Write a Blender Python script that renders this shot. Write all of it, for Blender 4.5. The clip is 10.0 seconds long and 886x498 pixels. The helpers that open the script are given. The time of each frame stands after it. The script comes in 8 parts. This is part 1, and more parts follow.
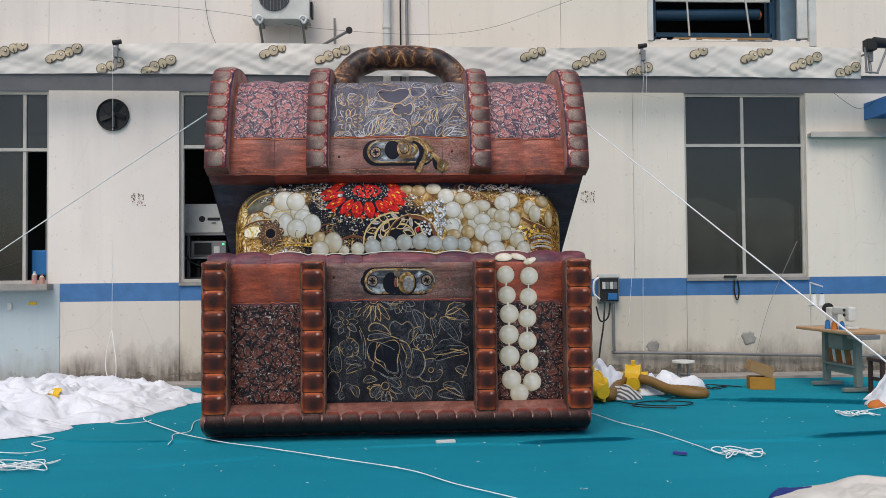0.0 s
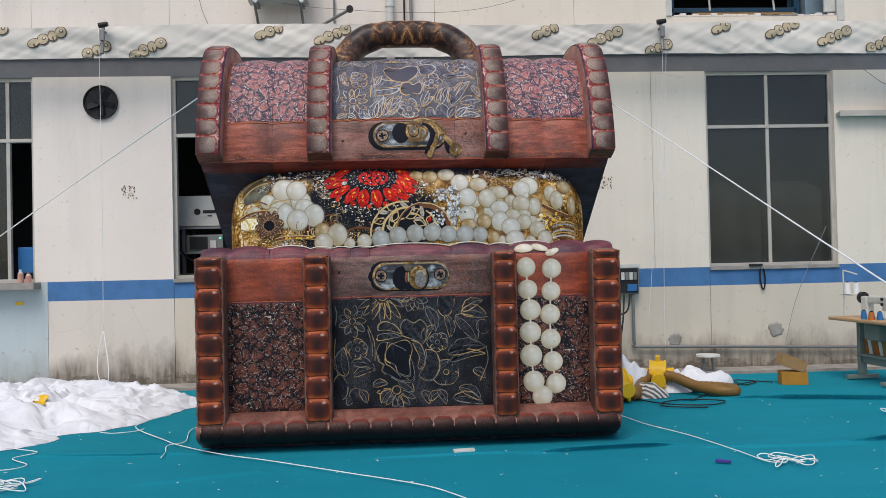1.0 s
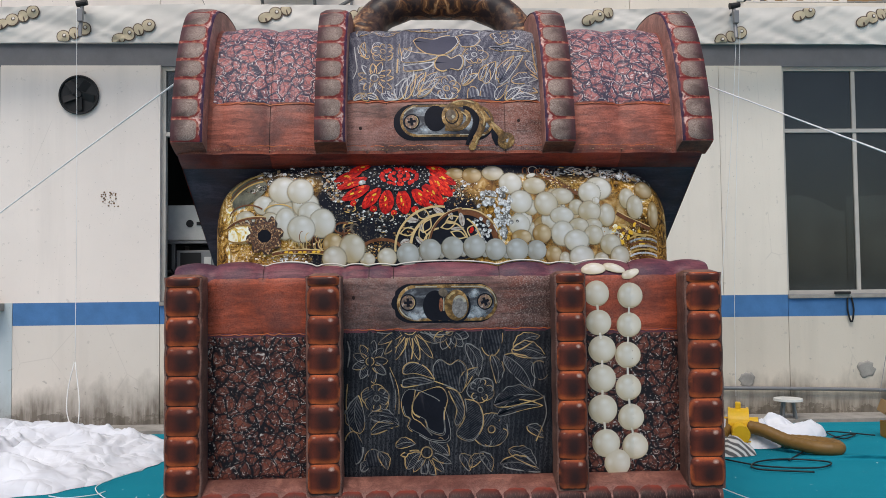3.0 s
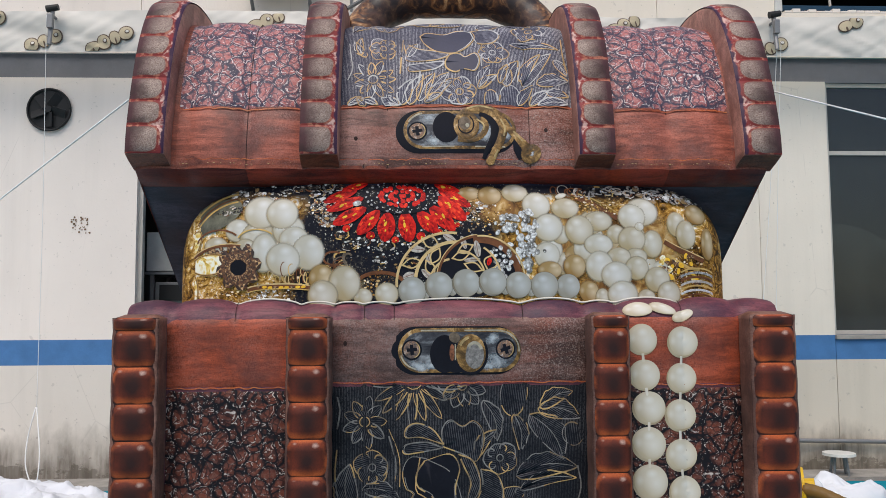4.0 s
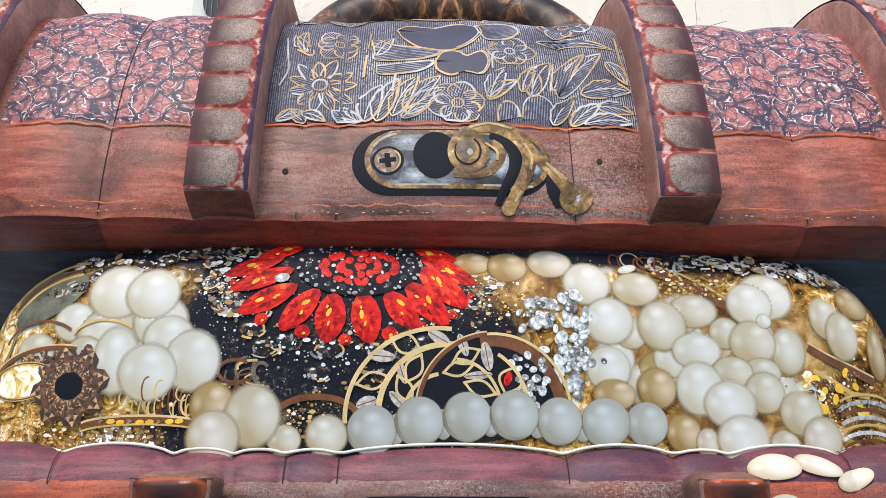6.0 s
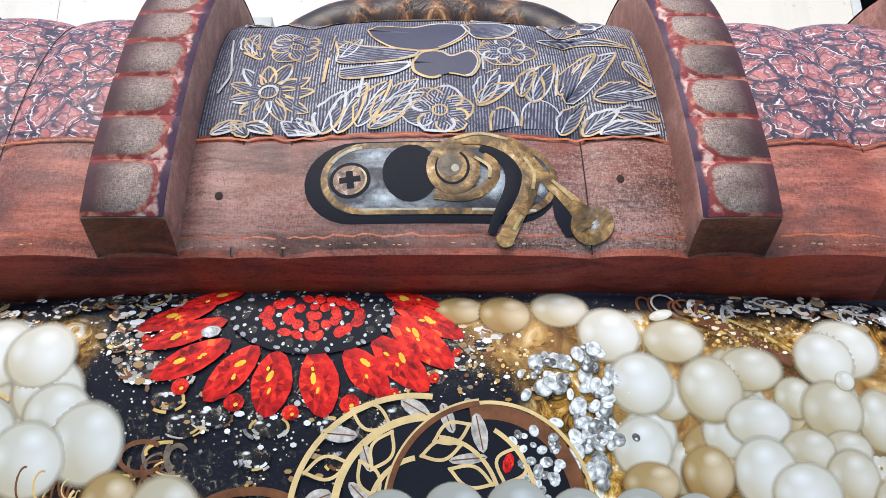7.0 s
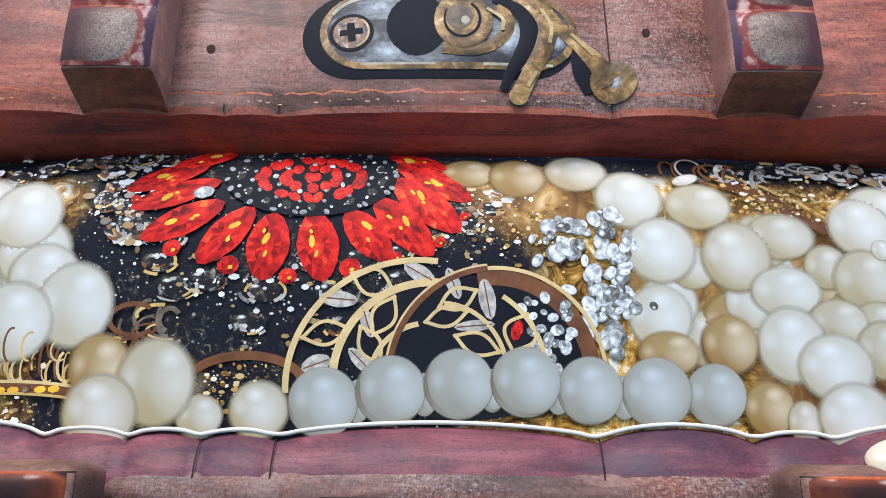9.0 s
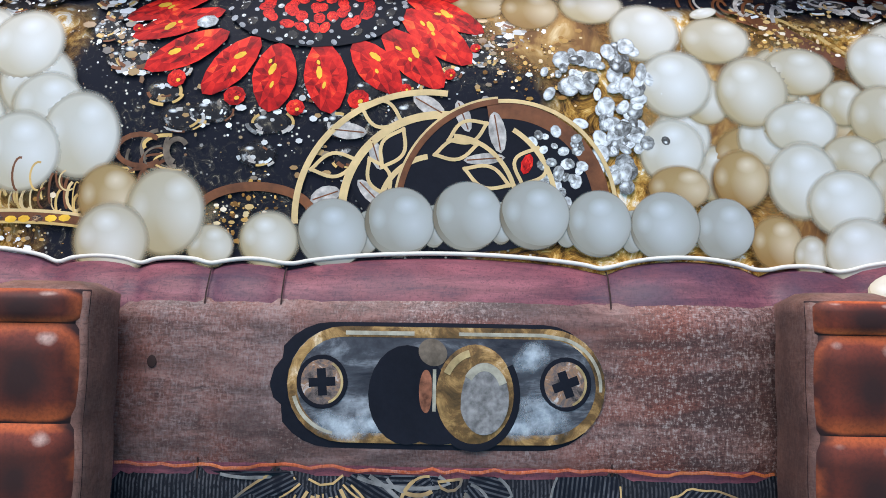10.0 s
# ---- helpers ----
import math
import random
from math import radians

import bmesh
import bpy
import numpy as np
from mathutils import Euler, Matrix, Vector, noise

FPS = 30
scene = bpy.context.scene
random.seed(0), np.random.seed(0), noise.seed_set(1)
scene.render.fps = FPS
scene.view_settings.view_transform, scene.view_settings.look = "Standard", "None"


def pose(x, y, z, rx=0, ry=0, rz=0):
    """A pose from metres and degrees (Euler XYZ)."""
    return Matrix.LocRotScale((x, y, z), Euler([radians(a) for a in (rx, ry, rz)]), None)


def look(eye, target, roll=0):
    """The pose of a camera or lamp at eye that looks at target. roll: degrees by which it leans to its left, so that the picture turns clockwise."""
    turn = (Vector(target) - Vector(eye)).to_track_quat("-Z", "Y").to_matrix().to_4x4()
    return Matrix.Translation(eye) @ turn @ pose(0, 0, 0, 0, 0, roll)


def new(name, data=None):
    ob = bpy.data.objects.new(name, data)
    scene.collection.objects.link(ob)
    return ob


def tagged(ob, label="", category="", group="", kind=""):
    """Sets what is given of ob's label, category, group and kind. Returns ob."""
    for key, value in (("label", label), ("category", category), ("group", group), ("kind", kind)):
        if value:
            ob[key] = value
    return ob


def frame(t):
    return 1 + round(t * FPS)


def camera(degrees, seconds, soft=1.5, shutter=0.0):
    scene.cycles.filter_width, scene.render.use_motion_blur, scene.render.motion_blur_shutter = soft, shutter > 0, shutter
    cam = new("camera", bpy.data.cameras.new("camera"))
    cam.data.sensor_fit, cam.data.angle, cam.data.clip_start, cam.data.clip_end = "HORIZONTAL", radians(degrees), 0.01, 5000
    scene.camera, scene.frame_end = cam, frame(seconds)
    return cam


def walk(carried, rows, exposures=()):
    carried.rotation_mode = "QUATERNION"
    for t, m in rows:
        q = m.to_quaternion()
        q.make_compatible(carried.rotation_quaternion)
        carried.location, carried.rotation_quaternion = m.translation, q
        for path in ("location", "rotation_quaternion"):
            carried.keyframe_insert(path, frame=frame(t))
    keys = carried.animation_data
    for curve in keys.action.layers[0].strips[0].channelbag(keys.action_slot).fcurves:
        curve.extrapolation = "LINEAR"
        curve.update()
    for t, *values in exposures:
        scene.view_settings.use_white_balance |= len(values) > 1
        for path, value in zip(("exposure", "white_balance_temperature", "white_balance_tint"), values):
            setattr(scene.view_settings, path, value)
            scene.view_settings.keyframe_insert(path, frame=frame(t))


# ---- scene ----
cam = camera(55.8, 10.0, soft=0.8)
METRES, EYE, TILT, LEAN, TURN = 6.2, 1.5, 0.0, 0.0, -3.3
ROWS = [
    (0.0, 0.0, 0.0, 0.0, 0.02, 1.57, 0.49),
    (0.5, -0.0141, 0.043, 0.0019, 0.01, 1.34, 0.85),
    (1.0, -0.0193, 0.1022, 0.0039, 0.06, 0.93, 1.27),
    (1.5, -0.0272, 0.1598, 0.0029, 0.11, 0.67, 0.82),
    (2.0, -0.0423, 0.2199, 0.0025, 0.06, 1.35, 1.54),
    (2.5, -0.0427, 0.2896, 0.0037, 0.42, 2.29, 1.4),
    (3.0, -0.0544, 0.3641, 0.0054, 0.91, 2.48, 0.61),
    (4.5, -0.0687, 0.5969, 0.0216, 1.09, 6.3, 0.23),
    (5.0, -0.0611, 0.6755, 0.0238, 0.96, 8.31, -0.15),
    (5.5, -0.0613, 0.7538, 0.0191, 1.11, 11.23, -0.36),
    (7.0, -0.0511, 0.9286, 0.0391, 1.95, 18.76, 0.48),
    (7.5, -0.048, 0.9435, 0.041, 2.48, 19.58, 0.08),
    (8.0, -0.0469, 0.9511, 0.0435, 3.06, 18.73, -0.08),
    (8.5, -0.0471, 0.9532, 0.0361, 3.23, 16.05, -0.28),
    (9.0, -0.0467, 0.9554, 0.0253, 3.23, 12.95, -0.38),
    (9.5, -0.0477, 0.9592, 0.0193, 3.47, 8.54, -0.88),
    (10.0, -0.0491, 0.9598, 0.0075, 3.34, 5.07, -0.9),
]
EXPOSURES = [(0.0, 0.20, 6680, 10), (3.0, 0.20, 6680, 10), (4.5, 0.40, 6700, 10), (5.5, 0.74, 6680, 10), (7.0, 0.88, 6400, 10), (8.5, 0.84, 6200, 10), (9.5, 0.82, 6050, 10), (10.0, 0.78, 6000, 10)]
walk(cam, [(t, pose(0, 0, EYE, TILT, LEAN, TURN) @ pose(METRES * x, METRES * y, METRES * z, 90 + pitch, roll, yaw)) for t, x, y, z, yaw, pitch, roll in ROWS], EXPOSURES)
# ---- world, sun and exposure ----
world = bpy.data.worlds.new("sky")
scene.world = world
world.use_nodes = True
wn = world.node_tree.nodes
sky = wn.new("ShaderNodeTexSky")
sky.sky_type = "NISHITA"
sky.sun_disc = False
sky.sun_elevation, sky.sun_rotation = radians(57), radians(200)
sky.air_density, sky.dust_density, sky.ozone_density = 1.0, 2.5, 1.5
world.node_tree.links.new(sky.outputs[0], wn["Background"].inputs[0])
wn["Background"].inputs[1].default_value = 0.13
sun = new("sun", bpy.data.lights.new("sun", "SUN"))
sun.data.energy, sun.data.angle, sun.data.color = 1.35, radians(30), (1.0, 0.955, 0.90)
sun.matrix_world = look((-3, -5, 15), (0, 4, 0))


# ---- materials ----
class Nodes:
    """A small builder for one node material."""

    def __init__(self, name, rough=0.6, metal=0.0, coat=0.0, spec=0.5):
        self.m = bpy.data.materials.new(name)
        self.m.use_nodes = True
        self.t = self.m.node_tree
        self.b = self.t.nodes["Principled BSDF"]
        self.b.inputs["Roughness"].default_value = rough
        self.b.inputs["Metallic"].default_value = metal
        self.b.inputs["Coat Weight"].default_value = coat
        self.b.inputs["Specular IOR Level"].default_value = spec
        self.co = self.node("ShaderNodeTexCoord")

    def node(self, kind, operation=""):
        n = self.t.nodes.new(kind)
        if operation:
            n.operation = operation
        return n

    def link(self, a, b):
        self.t.links.new(a, b)

    def put(self, value, socket):
        if isinstance(value, (int, float)):
            socket.default_value = value
        elif isinstance(value, tuple):
            socket.default_value = (*value, 1.0) if len(value) == 3 and socket.type == "RGBA" else value
        else:
            self.link(value, socket)

    def coords(self, kind="Object", scale=(1, 1, 1)):
        n = self.node("ShaderNodeMapping")
        self.link(self.co.outputs[kind], n.inputs[0])
        n.inputs["Scale"].default_value = scale
        return n.outputs[0]

    def noise(self, scale, detail=4, rough=0.55, co=None, distort=0.0):
        n = self.node("ShaderNodeTexNoise")
        n.inputs["Scale"].default_value, n.inputs["Detail"].default_value = scale, detail
        n.inputs["Roughness"].default_value, n.inputs["Distortion"].default_value = rough, distort
        self.link(co or self.coords(), n.inputs["Vector"])
        return n.outputs["Fac"]

    def cells(self, scale, feature="F1", co=None, out="Distance", jitter=1.0):
        n = self.node("ShaderNodeTexVoronoi")
        n.feature = feature
        n.inputs["Scale"].default_value = scale
        n.inputs["Randomness"].default_value = jitter
        self.link(co or self.coords(), n.inputs["Vector"])
        return n.outputs[out]

    def wave(self, scale, co=None, direction="X", distort=0.0):
        n = self.node("ShaderNodeTexWave")
        n.bands_direction = direction
        n.inputs["Scale"].default_value, n.inputs["Distortion"].default_value = scale, distort
        self.link(co or self.coords(), n.inputs["Vector"])
        return n.outputs["Fac"]

    def ramp(self, fac, *stops):
        n = self.node("ShaderNodeValToRGB")
        e = n.color_ramp.elements
        while len(e) < len(stops):
            e.new(0.5)
        for k, (at, c) in enumerate(stops):
            e[k].position = at
            e[k].color = (*c, 1) if isinstance(c, tuple) else (c, c, c, 1)
        self.put(fac, n.inputs[0])
        return n.outputs[0]

    def mix(self, fac, a, b, blend="MIX"):
        n = self.node("ShaderNodeMix")
        n.data_type, n.blend_type = "RGBA", blend
        self.put(fac, n.inputs[0])
        self.put(a, n.inputs[6])
        self.put(b, n.inputs[7])
        return n.outputs[2]

    def math(self, op, a, b=0.0):
        n = self.node("ShaderNodeMath", op)
        self.put(a, n.inputs[0])
        self.put(b, n.inputs[1])
        return n.outputs[0]

    def split(self, co):
        n = self.node("ShaderNodeSeparateXYZ")
        self.link(co, n.inputs[0])
        return n.outputs

    def random(self):
        return self.node("ShaderNodeObjectInfo").outputs["Random"]

    def island(self):
        return self.node("ShaderNodeNewGeometry").outputs["Random Per Island"]

    def color(self, c):
        self.put(c, self.b.inputs["Base Color"])
        return self

    def rough(self, r):
        self.put(r, self.b.inputs["Roughness"])
        return self

    def bump(self, height, strength=0.3, distance=0.01):
        n = self.node("ShaderNodeBump")
        n.inputs["Strength"].default_value, n.inputs["Distance"].default_value = strength, distance
        self.link(height, n.inputs["Height"])
        self.link(n.outputs[0], self.b.inputs["Normal"])
        return self


def plain(name, c, rough=0.6, metal=0.0, vary=0.15, scale=6.0, bump=0.1, fine=90.0, spec=0.3):
    """A surface of one colour with stains at a large scale and grain at a small one."""
    n = Nodes(name, rough, metal, spec=spec)
    big, small = n.noise(scale), n.noise(fine, 3)
    dark = tuple(v * (1 - vary) for v in c)
    light = tuple(min(1.0, v * (1 + vary * 0.6)) for v in c)
    a = n.ramp(big, (0.3, dark), (0.7, light))
    n.color(n.mix(0.25, a, n.ramp(small, (0.3, dark), (0.7, light))))
    n.rough(n.ramp(big, (0.2, max(0.02, rough - 0.08)), (0.8, min(1.0, rough + 0.1))))
    return n.bump(small, bump, 0.004).m


def wall_paint(name, c, dirt=(0.25, 0.22, 0.18), low=0.44):
    """Old wall paint: clouds, vertical runs, and a grimy foot with its own ragged edge."""
    n = Nodes(name, 0.75)
    co = n.coords()
    cloud = n.noise(0.7, 5)
    runs = n.noise(1.0, 4, 0.6, n.coords(scale=(5, 5, 0.35)))
    a = n.ramp(cloud, (0.3, tuple(v * 0.9 for v in c)), (0.7, c))
    a = n.mix(n.ramp(runs, (0.5, 0.0), (0.8, 0.35)), a, tuple(v * 0.72 for v in c))
    z = n.split(co)[2]
    edge = n.math("ADD", z, n.math("MULTIPLY", n.noise(2.6, 6, 0.65, n.coords(scale=(1, 1, 0.5))), -0.9))
    streaks = n.noise(1.0, 5, 0.6, n.coords(scale=(14, 14, 1.6)))
    grime = n.math("MULTIPLY", n.ramp(n.math("ADD", edge, 0.45), (low * 0.3, 0.88), (low * 1.2, 0.0)), n.ramp(streaks, (0.38, 0.62), (0.6, 1.0)))
    a = n.mix(grime, a, dirt)
    peel = n.math("ADD", z, n.math("MULTIPLY", n.math("SUBTRACT", n.noise(3.4, 7, 0.7, n.coords(scale=(1, 1, 1.6))), 0.5), 1.1 if low else 0.0))
    a = n.mix(n.ramp(peel, (0.06, 0.55 if low else 0.0), (0.10, 0.0)), a, tuple(v * 0.75 for v in dirt))
    specks = n.ramp(n.noise(38, 3, 0.6), (0.70, 0.0), (0.73, 0.55))
    a = n.mix(specks, a, (0.34, 0.31, 0.27))
    crack = n.math("MULTIPLY", n.ramp(n.cells(1.1, "DISTANCE_TO_EDGE", n.coords(scale=(1.0, 1.0, 0.5))), (0.0015, 1.0), (0.004, 0.0)), n.ramp(n.noise(1.4, 3), (0.52, 0.0), (0.58, 0.22)))
    a = n.mix(crack, a, (0.30, 0.27, 0.24))
    chips = n.ramp(n.noise(11, 4), (0.66, 0.0), (0.69, 0.8))
    a = n.mix(n.math("MULTIPLY", chips, n.ramp(z, (0.0, 1.0), (1.0, 0.3))), a, (0.3, 0.28, 0.25))
    n.color(a)
    return n.bump(n.noise(45, 4), 0.15, 0.006).m


M = {}
M["wall"] = wall_paint("cream_wall_paint", (0.71, 0.655, 0.58), (0.105, 0.085, 0.062))
M["wall_up"] = wall_paint("upper_wall_paint", (0.85, 0.775, 0.70), low=0.0)
M["wall_warm"] = wall_paint("warm_cream_wall_paint", (0.69, 0.615, 0.51), (0.105, 0.085, 0.062))
M["wall_up_warm"] = wall_paint("warm_upper_wall_paint", (0.84, 0.765, 0.655), low=0.0)
M["wall_blue"] = wall_paint("pale_blue_wall_paint", (0.50, 0.58, 0.60), (0.3, 0.3, 0.28))
M["stripe"] = plain("blue_stripe_paint", (0.065, 0.185, 0.40), 0.6, vary=0.2)
M["grey_band"] = plain("grey_lintel", (0.16, 0.17, 0.19), 0.7)
M["joint"] = plain("dark_joint", (0.03, 0.03, 0.03), 0.9)
M["concrete"] = plain("concrete", (0.33, 0.31, 0.28), 0.85, vary=0.35, bump=0.4)
M["frame"] = plain("aluminium_frame", (0.52, 0.49, 0.44), 0.5, 0.1)
# dimness of the rooms and a little lens haze, put into one colour
M["dark"] = plain("dim_inside_shade", (0.065, 0.070, 0.074), 0.8)
M["white_metal"] = plain("white_metal", (0.62, 0.62, 0.58), 0.5)
M["black"] = plain("black_plastic", (0.02, 0.02, 0.02), 0.5)
M["rope"] = plain("white_rope", (0.86, 0.86, 0.84), 0.8, bump=0.6, fine=260)
M["yellow"] = plain("yellow_enamel", (0.75, 0.46, 0.02), 0.4)
M["steel"] = plain("grey_steel", (0.25, 0.25, 0.25), 0.45, 0.5)
M["green_metal"] = plain("grey_green_enamel", (0.21, 0.24, 0.21), 0.5)
M["wood"] = plain("light_wood", (0.48, 0.30, 0.16), 0.6)
M["card"] = plain("brown_card", (0.36, 0.22, 0.10), 0.8)
M["ochre"] = plain("ochre_card", (0.42, 0.20, 0.03), 0.7)
M["hose"] = plain("brown_hose", (0.20, 0.11, 0.03), 0.45, bump=0.3)
M["blue"] = plain("blue_paint", (0.03, 0.16, 0.40), 0.5)

n = Nodes("teal_carpet", 0.95, spec=0.05)
fine = n.noise(180, 2)
c = n.ramp(n.noise(0.5, 6, 0.6), (0.3, (0.006, 0.188, 0.258)), (0.7, (0.010, 0.250, 0.332)))
c = n.mix(n.ramp(n.noise(1.3, 5, 0.6, n.coords(scale=(0.35, 2.2, 1))), (0.45, 0.0), (0.75, 0.3)), c, (0.002, 0.135, 0.19))
c = n.mix(0.3, c, n.ramp(fine, (0.3, (0.005, 0.13, 0.185)), (0.7, (0.014, 0.28, 0.37))))
c = n.mix(n.ramp(n.noise(26, 3), (0.715, 0.0), (0.75, 0.6)), c, (0.35, 0.42, 0.42))
n.color(c)
M["carpet"] = n.bump(n.math("ADD", n.noise(2.0, 5), n.math("MULTIPLY", fine, 0.15)), 0.35, 0.04).m

n = Nodes("white_cloth", 0.75)
n.b.inputs["Subsurface Weight"].default_value = 0.0
n.color(n.ramp(n.noise(2.5, 5), (0.3, (0.64, 0.66, 0.71)), (0.7, (0.77, 0.79, 0.83))))
fold = n.math("ABSOLUTE", n.math("SUBTRACT", n.noise(2.6, 1, 0.4, distort=0.5), 0.5))
fold2 = n.math("ABSOLUTE", n.math("SUBTRACT", n.noise(6.0, 1, 0.4, distort=0.4), 0.5))
M["cloth"] = n.bump(n.math("ADD", fold, n.math("MULTIPLY", fold2, 0.35)), 0.60, 0.20).m

# partly diffuse, so a clouded grey-green base shows in the panes
n = Nodes("window_glass", 0.05)
n.b.inputs["Transmission Weight"].default_value = 0.82
n.b.inputs["IOR"].default_value = 1.5
n.color(n.ramp(n.noise(2.0, 5), (0.3, (0.065, 0.078, 0.082)), (0.7, (0.105, 0.125, 0.125))))
M["glass"] = n.m


def printed_hide(name, light, dark, streak, rough=0.5, grey=0.5, stretch=(4.0, 9.0, 22.0), canvas=0.0):
    """Stained wood grain and coarse weave printed on coated fabric."""
    n = Nodes(name, rough, spec=0.30)
    g = n.noise(1.0, 8, 0.75, n.coords(scale=stretch), 0.8)
    c = n.ramp(g, (0.34, dark), (0.48, light), (0.62, tuple(min(1.0, v * 1.6 + 0.01) for v in light)))
    c = n.mix(n.ramp(n.noise(2.6, 6, 0.65), (0.46, 0.0), (0.62, 0.85)), c, streak)
    a = n.noise(1.0, 3, 0.6, n.coords(scale=(75, 75, 230)))
    b = n.noise(1.0, 3, 0.6, n.coords(scale=(230, 230, 75)))
    weave = n.math("MAXIMUM", a, b)
    pale = tuple(min(1.0, v * 0.9 + 0.16 * grey) for v in light)
    c = n.mix(n.math("MULTIPLY", n.ramp(weave, (0.50, 0.0), (0.72, 0.75)), n.ramp(n.noise(3.0, 5), (0.42, 0.10), (0.58, 1.0))), c, pale)
    c = n.mix(n.ramp(n.math("MINIMUM", a, b), (0.30, 0.55), (0.46, 0.0)), c, tuple(v * 0.6 for v in dark))
    grain = n.noise(1.0, 6, 0.7, n.coords(scale=(3.0, 3.0, 26)), 0.6)
    c = n.mix(n.ramp(grain, (0.50, 0.0), (0.68, 0.45)), c, tuple(v * 0.7 for v in dark))
    worn = n.math("MULTIPLY", n.ramp(n.noise(5.5, 6, 0.7, distort=0.5), (0.52, 0.0), (0.66, 1.0)), n.ramp(n.noise(120, 2), (0.42, 0.25), (0.6, 1.0)))
    c = n.mix(n.math("MULTIPLY", worn, min(0.55, 0.4 * grey)), c, pale)
    if canvas:
        speck = n.math("ADD", n.math("MULTIPLY", n.noise(1.0, 4, 0.7, n.coords(scale=(70, 70, 190))), 0.5), n.math("MULTIPLY", n.noise(1.0, 4, 0.7, n.coords(scale=(210, 210, 90))), 0.5))
        # broad stains: dark grain in some places, warm bare wood in others
        c = n.mix(n.ramp(n.noise(1.0, 6, 0.65, n.coords(scale=(1.8, 1.8, 5.0)), 0.6), (0.48, 0.0), (0.62, 0.75)), c, tuple(v * 0.7 for v in dark))
        c = n.mix(n.ramp(n.noise(1.0, 5, 0.6, n.coords(scale=(2.4, 2.4, 7.0)), 0.4), (0.52, 0.0), (0.66, 0.55)), c, streak)
        bare = n.ramp(n.math("ADD", n.noise(2.2, 4), n.math("MULTIPLY", n.math("SUBTRACT", n.split(n.coords())[0], 0.10), 0.30)), (0.43, 0.10), (0.58, 1.0))
        c = n.mix(n.math("MULTIPLY", n.math("MULTIPLY", n.ramp(speck, (0.40, 1.0), (0.49, 0.0)), canvas), bare), c, tuple(v * 0.5 for v in dark))
        c = n.mix(n.math("MULTIPLY", n.math("MULTIPLY", n.ramp(speck, (0.52, 0.0), (0.60, 1.0)), canvas), bare), c, (0.35, 0.285, 0.255))
    n.color(c)
    return n.bump(n.math("ADD", n.noise(16, 3), n.math("MULTIPLY", weave, 0.25)), 0.16, 0.01).m


# lid copy of hide_band, greyed and paled for the sky's sheen
M["band_lid"] = printed_hide("sheen_orange_brown_band", (0.32, 0.085, 0.052), (0.13, 0.034, 0.025), (0.12, 0.050, 0.042), grey=0.7)
M["hide"] = printed_hide("red_brown_printed_hide", (0.26, 0.055, 0.025), (0.10, 0.022, 0.016), (0.05, 0.012, 0.012))
M["hide_band"] = printed_hide("orange_brown_printed_band", (0.33, 0.060, 0.024), (0.155, 0.032, 0.018), (0.135, 0.040, 0.030), grey=0.5)
# one band print twice: hide_mid lighter as the lid faces the sky, hide_low darker
M["hide_mid"] = printed_hide("lit_greyish_worn_band", (0.265, 0.122, 0.098), (0.050, 0.024, 0.020), (0.23, 0.062, 0.036), grey=0.8, canvas=0.7)
M["hide_low"] = printed_hide("shaded_worn_printed_band", (0.170, 0.085, 0.070), (0.052, 0.026, 0.023), (0.22, 0.058, 0.034), grey=1.0, canvas=0.75)
M["hide_side"] = printed_hide("pinkish_brown_side_cloth", (0.43, 0.20, 0.15), (0.30, 0.125, 0.092), (0.24, 0.09, 0.065), grey=0.4, stretch=(9, 9, 7))
M["post_side"] = printed_hide("dark_brown_side_cloth", (0.185, 0.085, 0.060), (0.105, 0.045, 0.034), (0.07, 0.034, 0.028), grey=0.4, stretch=(9, 9, 5))
M["trim"] = printed_hide("brown_trim_cloth", (0.21, 0.085, 0.062), (0.125, 0.045, 0.035), (0.10, 0.032, 0.026), grey=0.4, stretch=(9, 9, 7))
M["hide_plum"] = printed_hide("plum_printed_top", (0.165, 0.046, 0.058), (0.060, 0.022, 0.042), (0.055, 0.026, 0.050), grey=0.1, stretch=(3, 14, 22))
M["lip"] = printed_hide("dark_red_lip", (0.30, 0.032, 0.018), (0.08, 0.015, 0.013), (0.52, 0.055, 0.018), grey=0.1, stretch=(1.6, 22, 22))
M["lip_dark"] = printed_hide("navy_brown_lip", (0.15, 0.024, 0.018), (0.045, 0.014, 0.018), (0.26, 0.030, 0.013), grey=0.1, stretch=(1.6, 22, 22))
M["inner"] = printed_hide("dark_lining", (0.064, 0.048, 0.066), (0.034, 0.027, 0.040), (0.070, 0.036, 0.040), 0.55, 0.05)


def radial(n, cx=0.0, cy=0.0, sx=1.0, sy=1.0):
    """Distance from a point of the piece's own UV, -1 to 1 across it."""
    o = n.split(n.co.outputs["UV"])
    a = n.math("MULTIPLY", n.math("SUBTRACT", o[0], cx), sx)
    b = n.math("MULTIPLY", n.math("SUBTRACT", o[1], cy), sy)
    return n.math("SQRT", n.math("ADD", n.math("MULTIPLY", a, a), n.math("MULTIPLY", b, b)))


M["rib_face"] = printed_hide("dark_red_rib_face", (0.17, 0.030, 0.026), (0.035, 0.011, 0.020), (0.32, 0.13, 0.11), grey=0.3)


